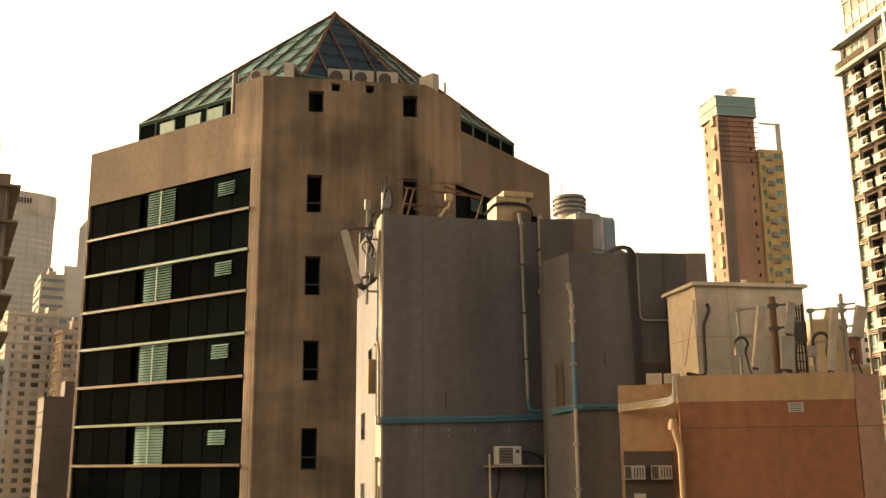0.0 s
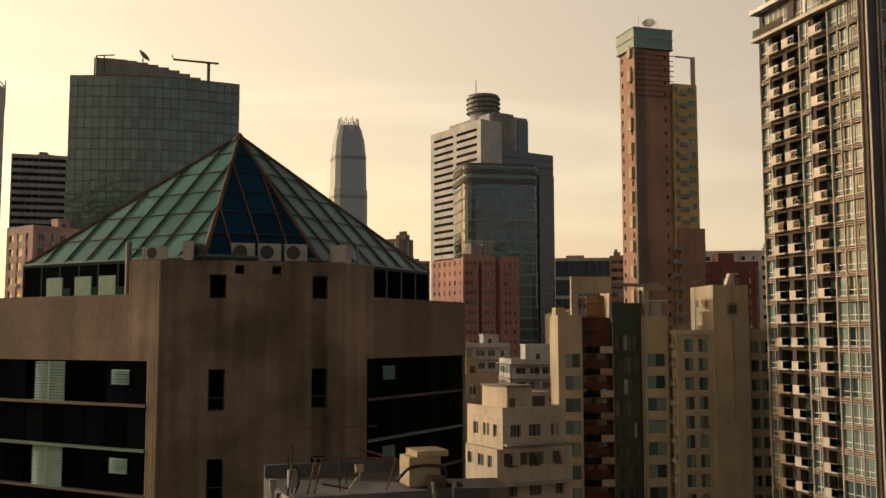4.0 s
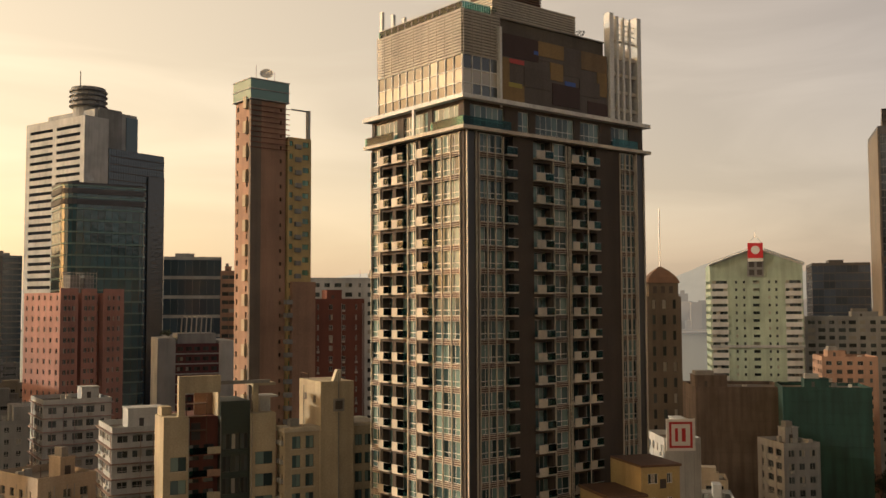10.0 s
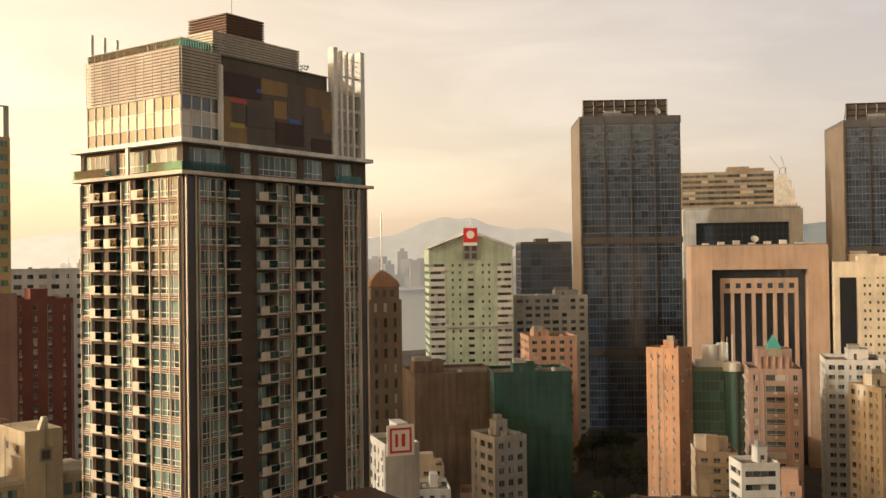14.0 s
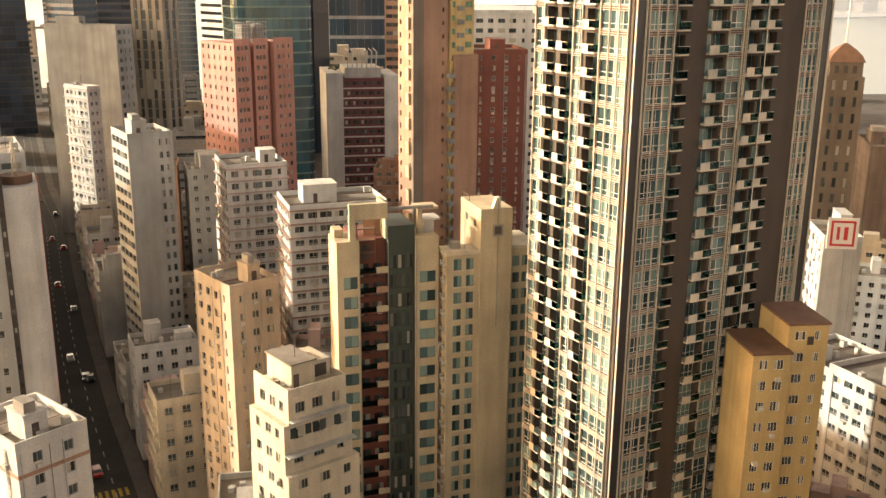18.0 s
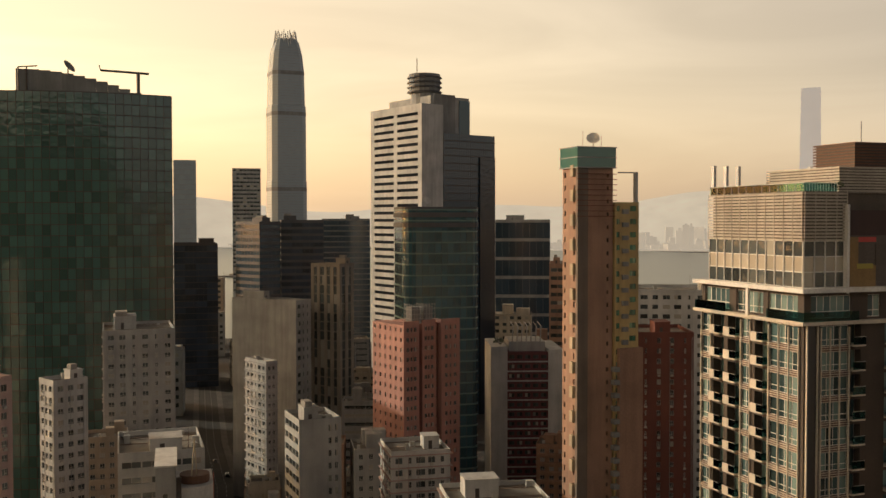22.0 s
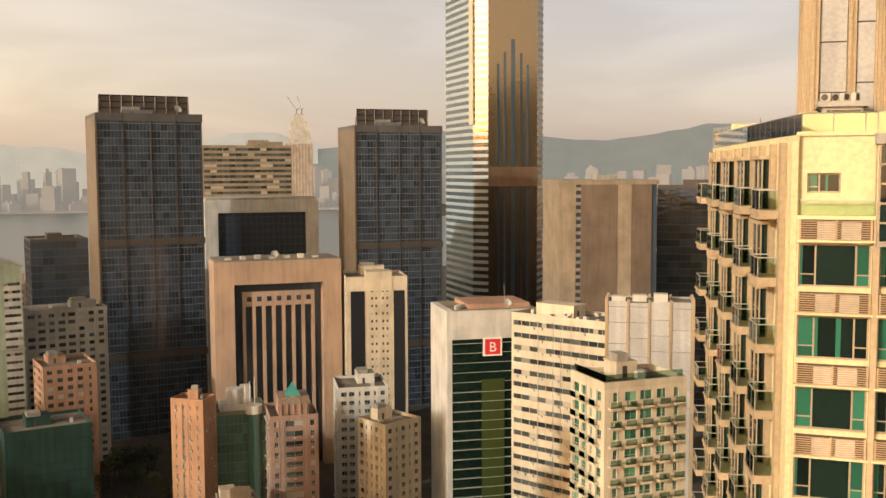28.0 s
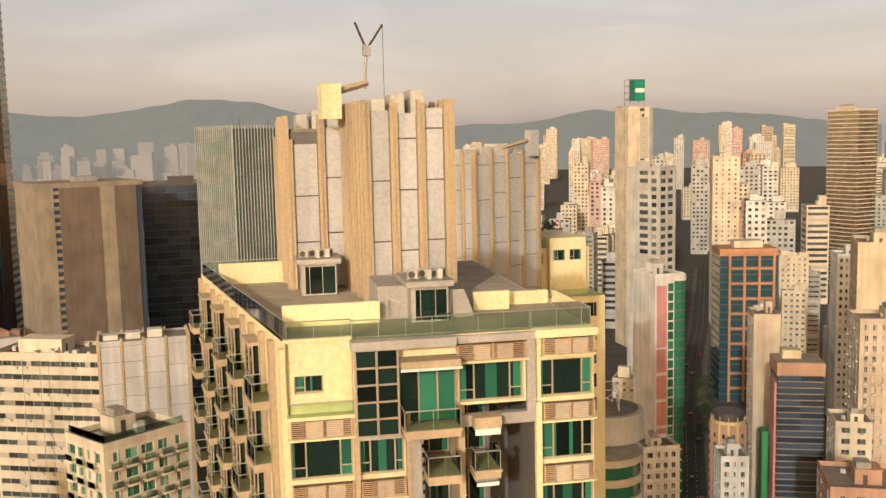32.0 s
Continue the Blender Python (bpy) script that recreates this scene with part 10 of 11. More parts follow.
def ribbed_office():
    ob = tower_glass("ribbed_office", "dark office block with close white floor ribs", 242.5, -140, -110, 12, 12.2, 72.4, GLASS_BLACK, GREY_M, 1.75, 3, STONE, 0.22, deep=0.3, seed=209, roofs=False, ribs=False)
    H = 72.4 - GROUND
    part("roof_band", Shape().box(-0.3, -0.3, H, 12.5, 12.3, H + 3.5), SALMON, ob)
    part("roof", Shape().box(0.3, 0.3, H + 3.5, 11.9, 11.7, H + 3.6), ROOF, ob)
    part("stair_hut", Shape().box(2, 5, H + 3.6, 7, 10, H + 6), CREAM, ob)
    part("neighbour_strip", Shape().box(-1.0, -0.2, 0, -0.35, 6, H - 2), PINK_PANEL, ob)


def green_gold():
    ob = thing("curved_tower", "green glass tower with a rounded front and a gold side wall", "office tower", 158, -52, -100)
    H = 86 - GROUND
    s = Shape()
    for q in range(int(H / 3.6)):
        z = q * 3.6
        s.disc(7, 6, 6.3, z, z + 2.3, 0, 22)
        s.disc(7, 6, 6.7, z + 2.3, z + 3.6, 1, 22)
    part("glazing", s, [GREEN_STRIP, CREAM_LIGHT], ob)
    part("gold_wall", Shape().box(-1.6, 0, 0, 2.0, 12, H - 4), OLIVE, ob, "olive gold side wall")
    part("roof_crown", Shape().disc(7, 6, 6.9, H, H + 5, 0, 22), WHITE, ob)
    part("roof", Shape().disc(7, 6, 6.0, H + 5, H + 5.2, 0, 22), ROOF, ob)
    lattice(ob, 3, 3, 9, 9, H + 5.2, H + 9, SCAFFOLD, "roof_frame", 1)


sign_tower()
orange_office()
pink_strip_tower()
round_tower()
ribbed_office()
green_gold()
block("grey_tower", "grey office tower with notched windows and a glazed corner", 413, -178.6, -63, 19.4, 11, 123.5, GREY_L, ([(2.5, 3.6), (7.5, 3.6)], [(10, 5), (16, 3)]), 3.6, (0.5, 0.55, 0.25), cap=18, seed=202, dish=True)
block("plain_tower", "beige slim block with a blank sunlit wall", 289.6, -158.2, -110, 14, 8.5, 79.2, BEIGE, (0, 3), 3.0, cap=20, seed=206)
block("cream_tower", "big cream tower with a blank side wall", 275.9, -186, -118, 22, 17.2, 103.1, CREAM, (0, 4), 3.1, cap=20, seed=210)
block("apartment_tower", "beige residential tower with rows of dark windows", 233.4, -158.7, -109, 14, 14.4, 87.8, BEIGE, (6, 4), 2.9, (0.5, 0.55, 0.25), cap=36, acs=0.4, seed=211, ledge=0.15)
tower_glass("glass_tower", "tall green glass tower catching the sun", 747.6, -501.1, -74, 32, 24, 155, GLASS_GOLD, CREAM_LIGHT, 3.6, 2, band=0.7, seed=212)
block("white_slab", "white hotel slab with small windows", 627.5, -310.2, -111, 20, 18, 121.5, CREAM_LIGHT, (4, 4), 3.3, (0.3, 0.4, 0.3), cap=18, seed=213)
block("office_block", "salmon and white office block with a flat roof", 170, -110, -113, 16, 15.4, 68, SALMON, (4, 4), 3.2, (0.55, 0.45, 0.3), cap=40, seed=214)
block("apartment_block", "white apartment block with stepped balconies", 230.9, -95.8, -93, 10, 9.7, 58, WHITE, (4, 4), 2.9, (0.55, 0.5, 0.3), cap=40, acs=0.3, seed=215, ledge=0.4)
block("apartment_block", "white block with balconies beside the street", 252, -128, -105, 10, 8, 46, WHITE, (3, 3), 2.9, (0.5, 0.5, 0.3), cap=20, seed=216)
block("white_building", "narrow white building with a sunlit end", 320, -176, -112, 12, 7, 74, WHITE, (3, 3), 3.0, cap=18, seed=217)
block("apartment_tower", "white residential tower with a grid of windows", 330, -214, -112, 13, 13, 92, WHITE, (6, 5), 2.9, (0.4, 0.45, 0.3), cap=20, seed=218)
block("white_building", "white building with a blank sunlit side", 224, -146, -112, 12, 9, 63, CREAM_LIGHT, (2, 3), 3.0, cap=20, seed=219)
block("netted_building", "narrow building wrapped in bright green netting", 256, -143, -112, 5, 2.2, 52, NET_GREEN, (0, 0), 3.0, cap=0, seed=220, roofs=False)


# ---- rooftops just below the flight path ----
BROWN_TILE = paint("dark_brown_tile", (0.115, 0.062, 0.042), 0.8, stain=0.3)


def notched_block():
    ob = thing("notched_block", "dark brown tiled apartment block with cream parapet bands", "apartment building", 84.9, 61.8, -57.7)
    H = 55.8 - GROUND
    for x0, y0, x1, y1 in ((0, 0, 4.6, 20), (4.6, 16.5, 11.2, 21), (11.2, 3.5, 17.5, 17)):
        w, d = x1 - x0, y1 - y0
        sk, rest = Shape(), Shape()
        for face in range(4):
            n = 1 if w < 5 and face in (0, 2) else 3
            found, fn = facade(sk, face, w, d, 0, H, n, 17, 0.16, 0.35, 0.35, 0.2)
            for s, z, ww, hh in found:
                if face in (0, 3) and z > H - 14:
                    o = put_window(ob, pane_mesh(ww, hh, 1, 1, FRAME_WHITE, WINDOW_DARK), fn, face, s, z, 0.18)
                    o.matrix_basis = pose(x0, y0, 0) @ o.matrix_basis
                else:
                    join_window(rest, fn, s, z, ww, hh, 0.18)
        sk.quad((0, 0, H), (w, 0, H), (w, d, H), (0, d, H))
        part("wall", sk, BROWN_TILE, ob).matrix_basis = pose(x0, y0, 0)
        part("windows", rest, WINDOW_DARK, ob, kind="stuff").matrix_basis = pose(x0, y0, 0)
        part("roof", Shape().box(x0 + 0.3, y0 + 0.3, H + 0.004, x1 - 0.3, y1 - 0.3, H + 0.1), ROOF, ob)
        for q in ((x0, y0, x1, y0 + 0.3), (x0, y1 - 0.3, x1, y1), (x0, y0 + 0.3, x0 + 0.3, y1 - 0.3), (x1 - 0.3, y0 + 0.3, x1, y1 - 0.3)):
            part("parapet", Shape().box(q[0], q[1], H + 0.004, q[2], q[3], H + 1.1), BROWN_TILE, ob)
    for x0, y0, x1 in ((-0.15, -0.2, 4.7), (11.1, 3.3, 17.6)):
        for z in (H - 1.6, H - 3.6):
            part("cream_band", Shape().box(x0, y0, z, x1, y0 + 0.19, z + 1.3), CREAM_LIGHT, ob)
        part("cream_band", Shape().box(x0 - 0.1, y0 + 0.2, H - 1.6, x0 + 0.1, y0 + 8, H - 0.3), CREAM_LIGHT, ob)


def roof_house(x, y, phi, w, d, top, seed):
    ob = block("apartment_block", "cream stepped building with a roof hut and pipes", x, y, phi, d, w, top, CREAM_LIGHT, (4, 4), 3.0, (0.5, 0.5, 0.3), cap=30, seed=seed, clutter=1.5, hut=False)
    H = top - GROUND
    part("stair_hut", Shape().box(w * 0.25, d * 0.35, H, w * 0.8, d * 0.9, H + 2.6).box(w * 0.2, d * 0.3, H + 2.6, w * 0.85, d * 0.95, H + 2.8), CREAM_LIGHT, ob)
    part("water_tank", Shape().box(w * 0.3, d * 0.45, H + 2.8, w * 0.6, d * 0.8, H + 4.2), CONCRETE, ob)
    part("hut_door", Shape().box(w * 0.4, d * 0.35 - 0.05, H + 0.06, w * 0.4 + 0.9, d * 0.35 - 0.004, H + 2.1), RUST, ob)
    s = Shape()
    for j in range(5):
        s.bar((0.2 + (w - 0.4) * j / 4, 0.12, H + 1.1), (0.2 + (w - 0.4) * j / 4, 0.12, H + 1.9), 0.03, n=4)
    s.bar((0.2, 0.12, H + 1.9), (w - 0.2, 0.12, H + 1.9), 0.03, n=4)
    part("railing", s, FRAME_ALU, ob)


notched_block()
roof_house(53.3, 45.4, -53, 7.8, 8, 56.2, 401)
ob = block("apartment_block", "white flat-roofed house with a railed roof hatch", 46.6, 45.2, 20, 5.2, 5.2, 55.4, WHITE, (2, 2), 3.0, (0.4, 0.45, 0.3), cap=20, seed=402, hut=False)
s = Shape()
H = 55.4 - GROUND
for a, b in (((0.3, 0.3), (4.9, 0.3)), ((4.9, 0.3), (4.9, 4.9)), ((4.9, 4.9), (0.3, 4.9)), ((0.3, 4.9), (0.3, 0.3)), ((0.3, 2.6), (4.9, 2.6))):
    for z in (1.5, 2.0):
        s.bar((*a, H + z), (*b, H + z), 0.04, n=4)
    s.bar((*a, H + 1.0), (*a, H + 2.0), 0.04, n=4)
part("roof_railing", s, FRAME_ALU, ob)
block("apartment_block", "pinkish white wing with balconies and roof sheds", 134.2, 114.5, 6, 22, 7, 30, PINK_SOFT, (3, 8), 2.9, (0.55, 0.5, 0.3), cap=46, acs=0.3, seed=403, clutter=2, ledge=0.3)
block("apartment_block", "white block with recessed balconies and roof sheds", 118.5, 134.5, 6, 14, 15, 29, WHITE, (5, 4), 2.9, (0.6, 0.5, 0.3), cap=24, acs=0.3, seed=404, clutter=2)
block("apartment_block", "small white block with ribbon windows beside the park", 205, 116, -42, 9, 9, 38, WHITE, (1, 1), 3.0, (0.92, 0.45, 0.3), cap=24, pane=(4, 1), seed=405)
ob = block("apartment_block", "white flat-roofed block with an orange stripe below its parapet", -15, 111, 32, 12, 9, 45.5, WHITE, (2, 3), 3.0, (0.3, 0.45, 0.3), cap=20, seed=406, clutter=1.6, dish=True)
part("stripe", Shape().box(-0.06, -0.06, 38.0, 9.06, -0.004, 38.5).box(-0.06, 0, 38.0, -0.004, 12, 38.5), SALMON, ob)


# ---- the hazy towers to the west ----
# the haze before these towers is put into their pale cladding and glass
HAZE_WHITE = paint("haze_pale_cladding", (0.72, 0.66, 0.56))
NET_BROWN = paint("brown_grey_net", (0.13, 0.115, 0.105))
WEST_GLASS = glass("haze_silver_glass", (0.34, 0.34, 0.31), 0.25, spread=0.08, wavy=0.0)


def hotel_tower():
    ob = thing("hotel_tower", "pale rounded hotel tower with a plain sign band", "hotel", -257.5, 541.9, 30)
    H = 188.7 - GROUND
    ring = [(26 * math.cos(a), 9 * math.sin(a)) for a in np.linspace(0, 2 * math.pi, 29)[:-1]]
    ring = [(float(x) + 4, float(y) + 9) for x, y in ring]
    rows = int(H / 3.6)
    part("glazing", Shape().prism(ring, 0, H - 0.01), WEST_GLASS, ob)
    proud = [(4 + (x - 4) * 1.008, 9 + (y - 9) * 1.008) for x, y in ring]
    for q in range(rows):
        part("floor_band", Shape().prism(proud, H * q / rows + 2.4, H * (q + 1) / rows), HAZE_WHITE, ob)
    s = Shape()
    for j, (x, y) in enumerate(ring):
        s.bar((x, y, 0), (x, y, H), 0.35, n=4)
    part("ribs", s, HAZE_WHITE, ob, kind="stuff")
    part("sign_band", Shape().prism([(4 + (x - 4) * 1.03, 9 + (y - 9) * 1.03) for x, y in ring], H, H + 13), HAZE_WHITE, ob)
    letter_bars(ob, lambda a, o, z: (a, -0.5 - o, z), 2, 16, H + 6, H + 9, 9, 0.0, FRAME_DARK)


def mast_tower():
    """Tall faceted tower with two masts."""
    ob = thing("mast_tower", "tall pale faceted bank tower with twin masts", "skyscraper", -327.4, 838.3, 20, GROUND)
    H = 256 - GROUND
    W = 26.0
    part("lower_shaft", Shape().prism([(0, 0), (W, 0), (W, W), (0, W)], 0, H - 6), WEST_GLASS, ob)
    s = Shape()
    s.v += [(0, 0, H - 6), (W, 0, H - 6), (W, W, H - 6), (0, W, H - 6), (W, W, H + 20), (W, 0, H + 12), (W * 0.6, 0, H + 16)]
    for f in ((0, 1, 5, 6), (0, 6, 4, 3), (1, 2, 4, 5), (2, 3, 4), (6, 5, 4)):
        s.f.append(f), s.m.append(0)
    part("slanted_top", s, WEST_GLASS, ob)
    for x in (W * 0.62, W * 0.75):
        part("mast", Shape().bar((x, 8, H + 8), (x, 8, H + 58), 0.5, n=6), GREY_M, ob)
    part("mast_brace", Shape().bar((W * 0.62, 8, H + 26), (W, 4, H + 14), 0.5, n=4).bar((W, 4, H - 4), (W, 4, H + 20), 0.5, n=4), GREY_M, ob)
    s = Shape()
    for q in range(5):
        s.bar((0, -0.1, H * q / 5), (W, -0.1, H * (q + 1) / 5 - 6), 0.4, n=4), s.bar((W, -0.1, H * q / 5), (0, -0.1, H * (q + 1) / 5 - 6), 0.4, n=4)
    part("braces", s, GREY_L, ob)


hotel_tower()
mast_tower()
block("striped_tower", "cream tower with dark window stripes", -188.6, 441.4, 28, 30, 11.3, 130.6, CREAM_LIGHT, (1, 1), 4.0, (0.96, 0.4, 0.3), cap=8, pane=(4, 1), seed=301)
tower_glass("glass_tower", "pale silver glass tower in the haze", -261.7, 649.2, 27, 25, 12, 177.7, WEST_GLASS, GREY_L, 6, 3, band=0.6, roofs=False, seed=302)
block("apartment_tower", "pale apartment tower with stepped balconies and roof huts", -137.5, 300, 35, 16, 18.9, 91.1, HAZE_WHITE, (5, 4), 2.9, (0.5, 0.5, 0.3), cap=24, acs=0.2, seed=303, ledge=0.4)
block("apartment_tower", "lower grey-beige wing with deep balconies", -117, 292, 35, 10, 10, 84, BEIGE, (3, 3), 2.9, (0.6, 0.5, 0.3), cap=12, seed=304, ledge=0.6)
block("apartment_tower", "slim white tower with rows of small windows", -122, 252, 50, 10, 8, 71, WHITE, (3, 3), 2.9, (0.4, 0.5, 0.3), cap=12, seed=305)
block("netted_building", "building wrapped in dull brown scaffold netting", -87.9, 212.5, 30, 9, 13, 59.5, NET_BROWN, (0, 0), 3.0, cap=0, seed=306, roofs=False, ledge=0.25)
block("netted_building", "domed top of a building in brown netting", -84.6, 215.2, 30, 6, 9, 63.0, NET_BROWN, (0, 0), 3.0, cap=0, seed=307, roofs=False, base=59.5)
block("balcony_block", "dark apartment block with stacked balconies", -38.9, 75.6, 27, 14, 3.2, 67.4, STONE, (1, 4), 3.0, (0.6, 0.5, 0.3), cap=30, seed=308, ledge=0.8)
block("apartment_tower", "pale apartment tower with pink balcony bands", -65, 199.7, 48, 10, 10.7, 78, PINK_SOFT, (4, 3), 2.9, (0.55, 0.5, 0.3), cap=30, acs=0.2, seed=309)


# ---- streets, cars and the little park ----
LANE_WHITE = paint("lane_paint", (0.62, 0.60, 0.55), 0.8, vary=0)
LANE_YELLOW = paint("yellow_lane_paint", (0.60, 0.42, 0.06), 0.8, vary=0)
RED_HOARD = paint("red_hoarding", (0.45, 0.06, 0.04), 0.7)
TYRE = plain("tyre_rubber", (0.02, 0.02, 0.02), 0.9)
ROADS = []


def strip(shape, pts, off0, off1, z0, z1, k=0):
    """A ribbon along a line of points, between two offsets to its right."""
    L, R = [], []
    for i, (x, y) in enumerate(pts):
        a, b = pts[max(i - 1, 0)], pts[min(i + 1, len(pts) - 1)]
        dx, dy = b[0] - a[0], b[1] - a[1]
        q = math.hypot(dx, dy)
        nx, ny = dy / q, -dx / q
        L.append((x + nx * off0, y + ny * off0)), R.append((x + nx * off1, y + ny * off1))
    for i in range(len(pts) - 1):
        shape.prism([L[i], R[i], R[i + 1], L[i + 1]], z0, z1, k)


def along(pts, u):
    """Place and heading after u metres on a line of points."""
    for a, b in zip(pts, pts[1:]):
        q = math.dist(a, b)
        if u <= q:
            return a[0] + (b[0] - a[0]) * u / q, a[1] + (b[1] - a[1]) * u / q, math.degrees(math.atan2(b[1] - a[1], b[0] - a[0]))
        u -= q
    return (*pts[-1], 0.0)


def street(pts, width, lanes, zebra=(), walk_w=3.0, lift=0.0):
    ROADS.append((pts, width / 2 + walk_w))
    h, G = width / 2, GROUND + lift
    s = Shape()
    strip(s, pts, -h, h, G - 0.3, G + 0.02)
    road = tagged(new("road", s.mesh("road", ASPHALT)), "dark asphalt street between the buildings", "road", kind="structure")
    s = Shape()
    strip(s, pts, -h - walk_w, -h, G - 0.3, G + 0.17), strip(s, pts, h, h + walk_w, G - 0.3, G + 0.17)
    tagged(new("pavement", s.mesh("pavement", PAVING)), "grey paved footways with kerbs along the street", "pavement", kind="structure")
    total = sum(math.dist(a, b) for a, b in zip(pts, pts[1:]))
    d = Shape()
    u = 2.0
    while u < total - 4:
        x, y, a = along(pts, u)
        c, n = math.cos(radians(a)), math.sin(radians(a))
        for j in range(1, lanes):
            o = -h + width * j / lanes
            P = lambda p, q: (x + c * p + n * (o + q), y + n * p - c * (o + q), G + 0.028)
            d.quad(P(0, 0.09), P(2.4, 0.09), P(2.4, -0.09), P(0, -0.09))
        u += 6.0
    for z in zebra:
        x, y, a = along(pts, z)
        c, n = math.cos(radians(a)), math.sin(radians(a))
        k = int(width / 1.2)
        for j in range(k):
            o = -h + 0.6 + 1.2 * j
            P = lambda p, q: (x + c * p + n * (o + q), y + n * p - c * (o + q), G + 0.032)
            d.quad(P(-1.6, 0.3), P(1.6, 0.3), P(1.6, -0.3), P(-1.6, -0.3), 1)
    part("road_markings", d, [LANE_WHITE, LANE_YELLOW], road, kind="stuff")
    return total


def car(colour, label, x, y, a, van=False):
    ob = thing("car", label, "car", x, y, a, GROUND + 0.02, group="cars on the street")
    L, W, H = (4.4, 1.75, 1.45) if not van else (6.4, 2.1, 2.8)
    b = Shape().prism([(0.1, 0), (L - 0.15, 0), (L, 0.3), (L, W - 0.3), (L - 0.15, W), (0.1, W), (0, W - 0.25), (0, 0.25)], 0.28, 0.62 if not van else 0.8)
    b.prism([(0.05, 0.05), (L - 0.1, 0.05), (L - 0.1, W - 0.05), (0.05, W - 0.05)], 0.62 if not van else 0.8, 0.9 if not van else 1.3)
    r0, r1 = (0.9, L - 1.3) if not van else (0.05, L - 0.5)
    b.prism([(r0 + 0.3, 0.2), (r1 - 0.45, 0.2), (r1 - 0.45, W - 0.2), (r0 + 0.3, W - 0.2)], H - 0.09, H)
    part("body", b, colour, ob)
    z = 0.9 if not van else 1.3
    g = Shape().prism([(r0, 0.1), (r1, 0.1), (r1, W - 0.1), (r0, W - 0.1)], z, H - 0.09, 0, [(r0 + 0.35, 0.22), (r1 - 0.5, 0.22), (r1 - 0.5, W - 0.22), (r0 + 0.35, W - 0.22)])
    part("windscreen", g, WINDOW_DARK, ob)
    for wx in (0.85, L - 0.95):
        for wy in (0.02, W - 0.22):
            part("wheel", Shape().bar((wx, wy, 0.31), (wx, wy + 0.2, 0.31), 0.31, 0, 12), TYRE, ob)
    return ob


WEST_ROAD = [(2, 118), (-8, 168), (-14, 211), (-20, 264), (-26, 330), (-31, 394), (-42, 470), (-64, 690)]
EAST_ROAD = [(185, -86), (334, -158), (432, -203), (531, -251), (624, -300), (900, -436)]
PARK_ROAD = [(96, 90), (126, 108), (151, 124), (171, 140), (215, 172), (268, 205)]
SIDE_ROAD = [(140, 156), (172, 138), (192, 124), (228, 96)]
street(WEST_ROAD, 10.5, 3, (12, 58))
street(EAST_ROAD, 11.0, 3)
street(PARK_ROAD, 9.0, 2, (60,))
street(SIDE_ROAD, 8.0, 2, lift=0.05)
CAR_RED = plain("red_car_paint", (0.35, 0.02, 0.02), 0.25)
CAR_DARK = plain("black_car_paint", (0.02, 0.02, 0.025), 0.2)
CAR_WHITE = plain("white_car_paint", (0.7, 0.7, 0.68), 0.25)
CAR_SILVER = plain("silver_car_paint", (0.38, 0.38, 0.38), 0.25, 0.5)
MASTERS = [car(CAR_RED, "red taxi with dark windows on the asphalt", -9.5, 182, 100), car(CAR_DARK, "black car parked at the kerb of the street", -17.3, 214, 95),
           car(CAR_WHITE, "white delivery van on the asphalt street", 139, 118, 37, True), car(CAR_SILVER, "silver grey car driving along the street", -13, 232, 96)]
r = random.Random(41)
for pts, start, end, n in ((WEST_ROAD, 78, 330, 12), (EAST_ROAD, 110, 420, 11), (PARK_ROAD, 12, 200, 4)):
    for j in range(n):
        x, y, a = along(pts, start + (end - start) * (j + r.uniform(0.1, 0.7)) / n)
        o = (-3.6, 3.4, 0.0)[j % 3]
        c, q = math.cos(radians(a)), math.sin(radians(a))
        copy_thing(MASTERS[r.choice((0, 0, 1, 1, 3, 3, 2))], pose(x + q * (o + 0.9), y - c * (o + 0.9), GROUND + 0.02, 0, 0, a))


def tree(x, y, h, spread, seed, leaves=520):
    rr = random.Random(seed)
    ob = thing("tree", "leafy dark green street tree in the park", "tree", x, y, rr.uniform(0, 360), group="park trees")
    t = Shape()
    t.disc(0, 0, 0.26, 0, h * 0.45, 0, 8, 0.17)
    tips = []
    for j in range(6):
        a, e = j * 1.05 + rr.uniform(-0.3, 0.3), rr.uniform(0.45, 0.8)
        tip = (math.cos(a) * spread * e, math.sin(a) * spread * e, h * rr.uniform(0.62, 0.9))
        t.bar((0, 0, h * 0.40), tip, 0.07, n=5)
        tips.append(tip)
    tips.append((0, 0, h * 0.95))
    part("trunk", t, BARK, ob)
    s = Shape()
    for j in range(leaves):
        p = tips[j % len(tips)]
        g = [rr.gauss(0, 1) for _ in range(3)]
        q = rr.uniform(0.5, 1.0) * spread * 0.52 / max(0.01, math.sqrt(sum(v * v for v in g)))
        c = Vector((p[0] + g[0] * q, p[1] + g[1] * q, p[2] + g[2] * q * 0.75))
        e = rr.uniform(0.28, 0.55)
        u = Vector((rr.uniform(-1, 1), rr.uniform(-1, 1), rr.uniform(-0.5, 0.5))).normalized() * e
        v = u.orthogonal().normalized() * e * 0.6
        s.quad(tuple(c - u), tuple(c + v), tuple(c + u), tuple(c - v))
    part("crown", s, LEAF, ob)
    return ob


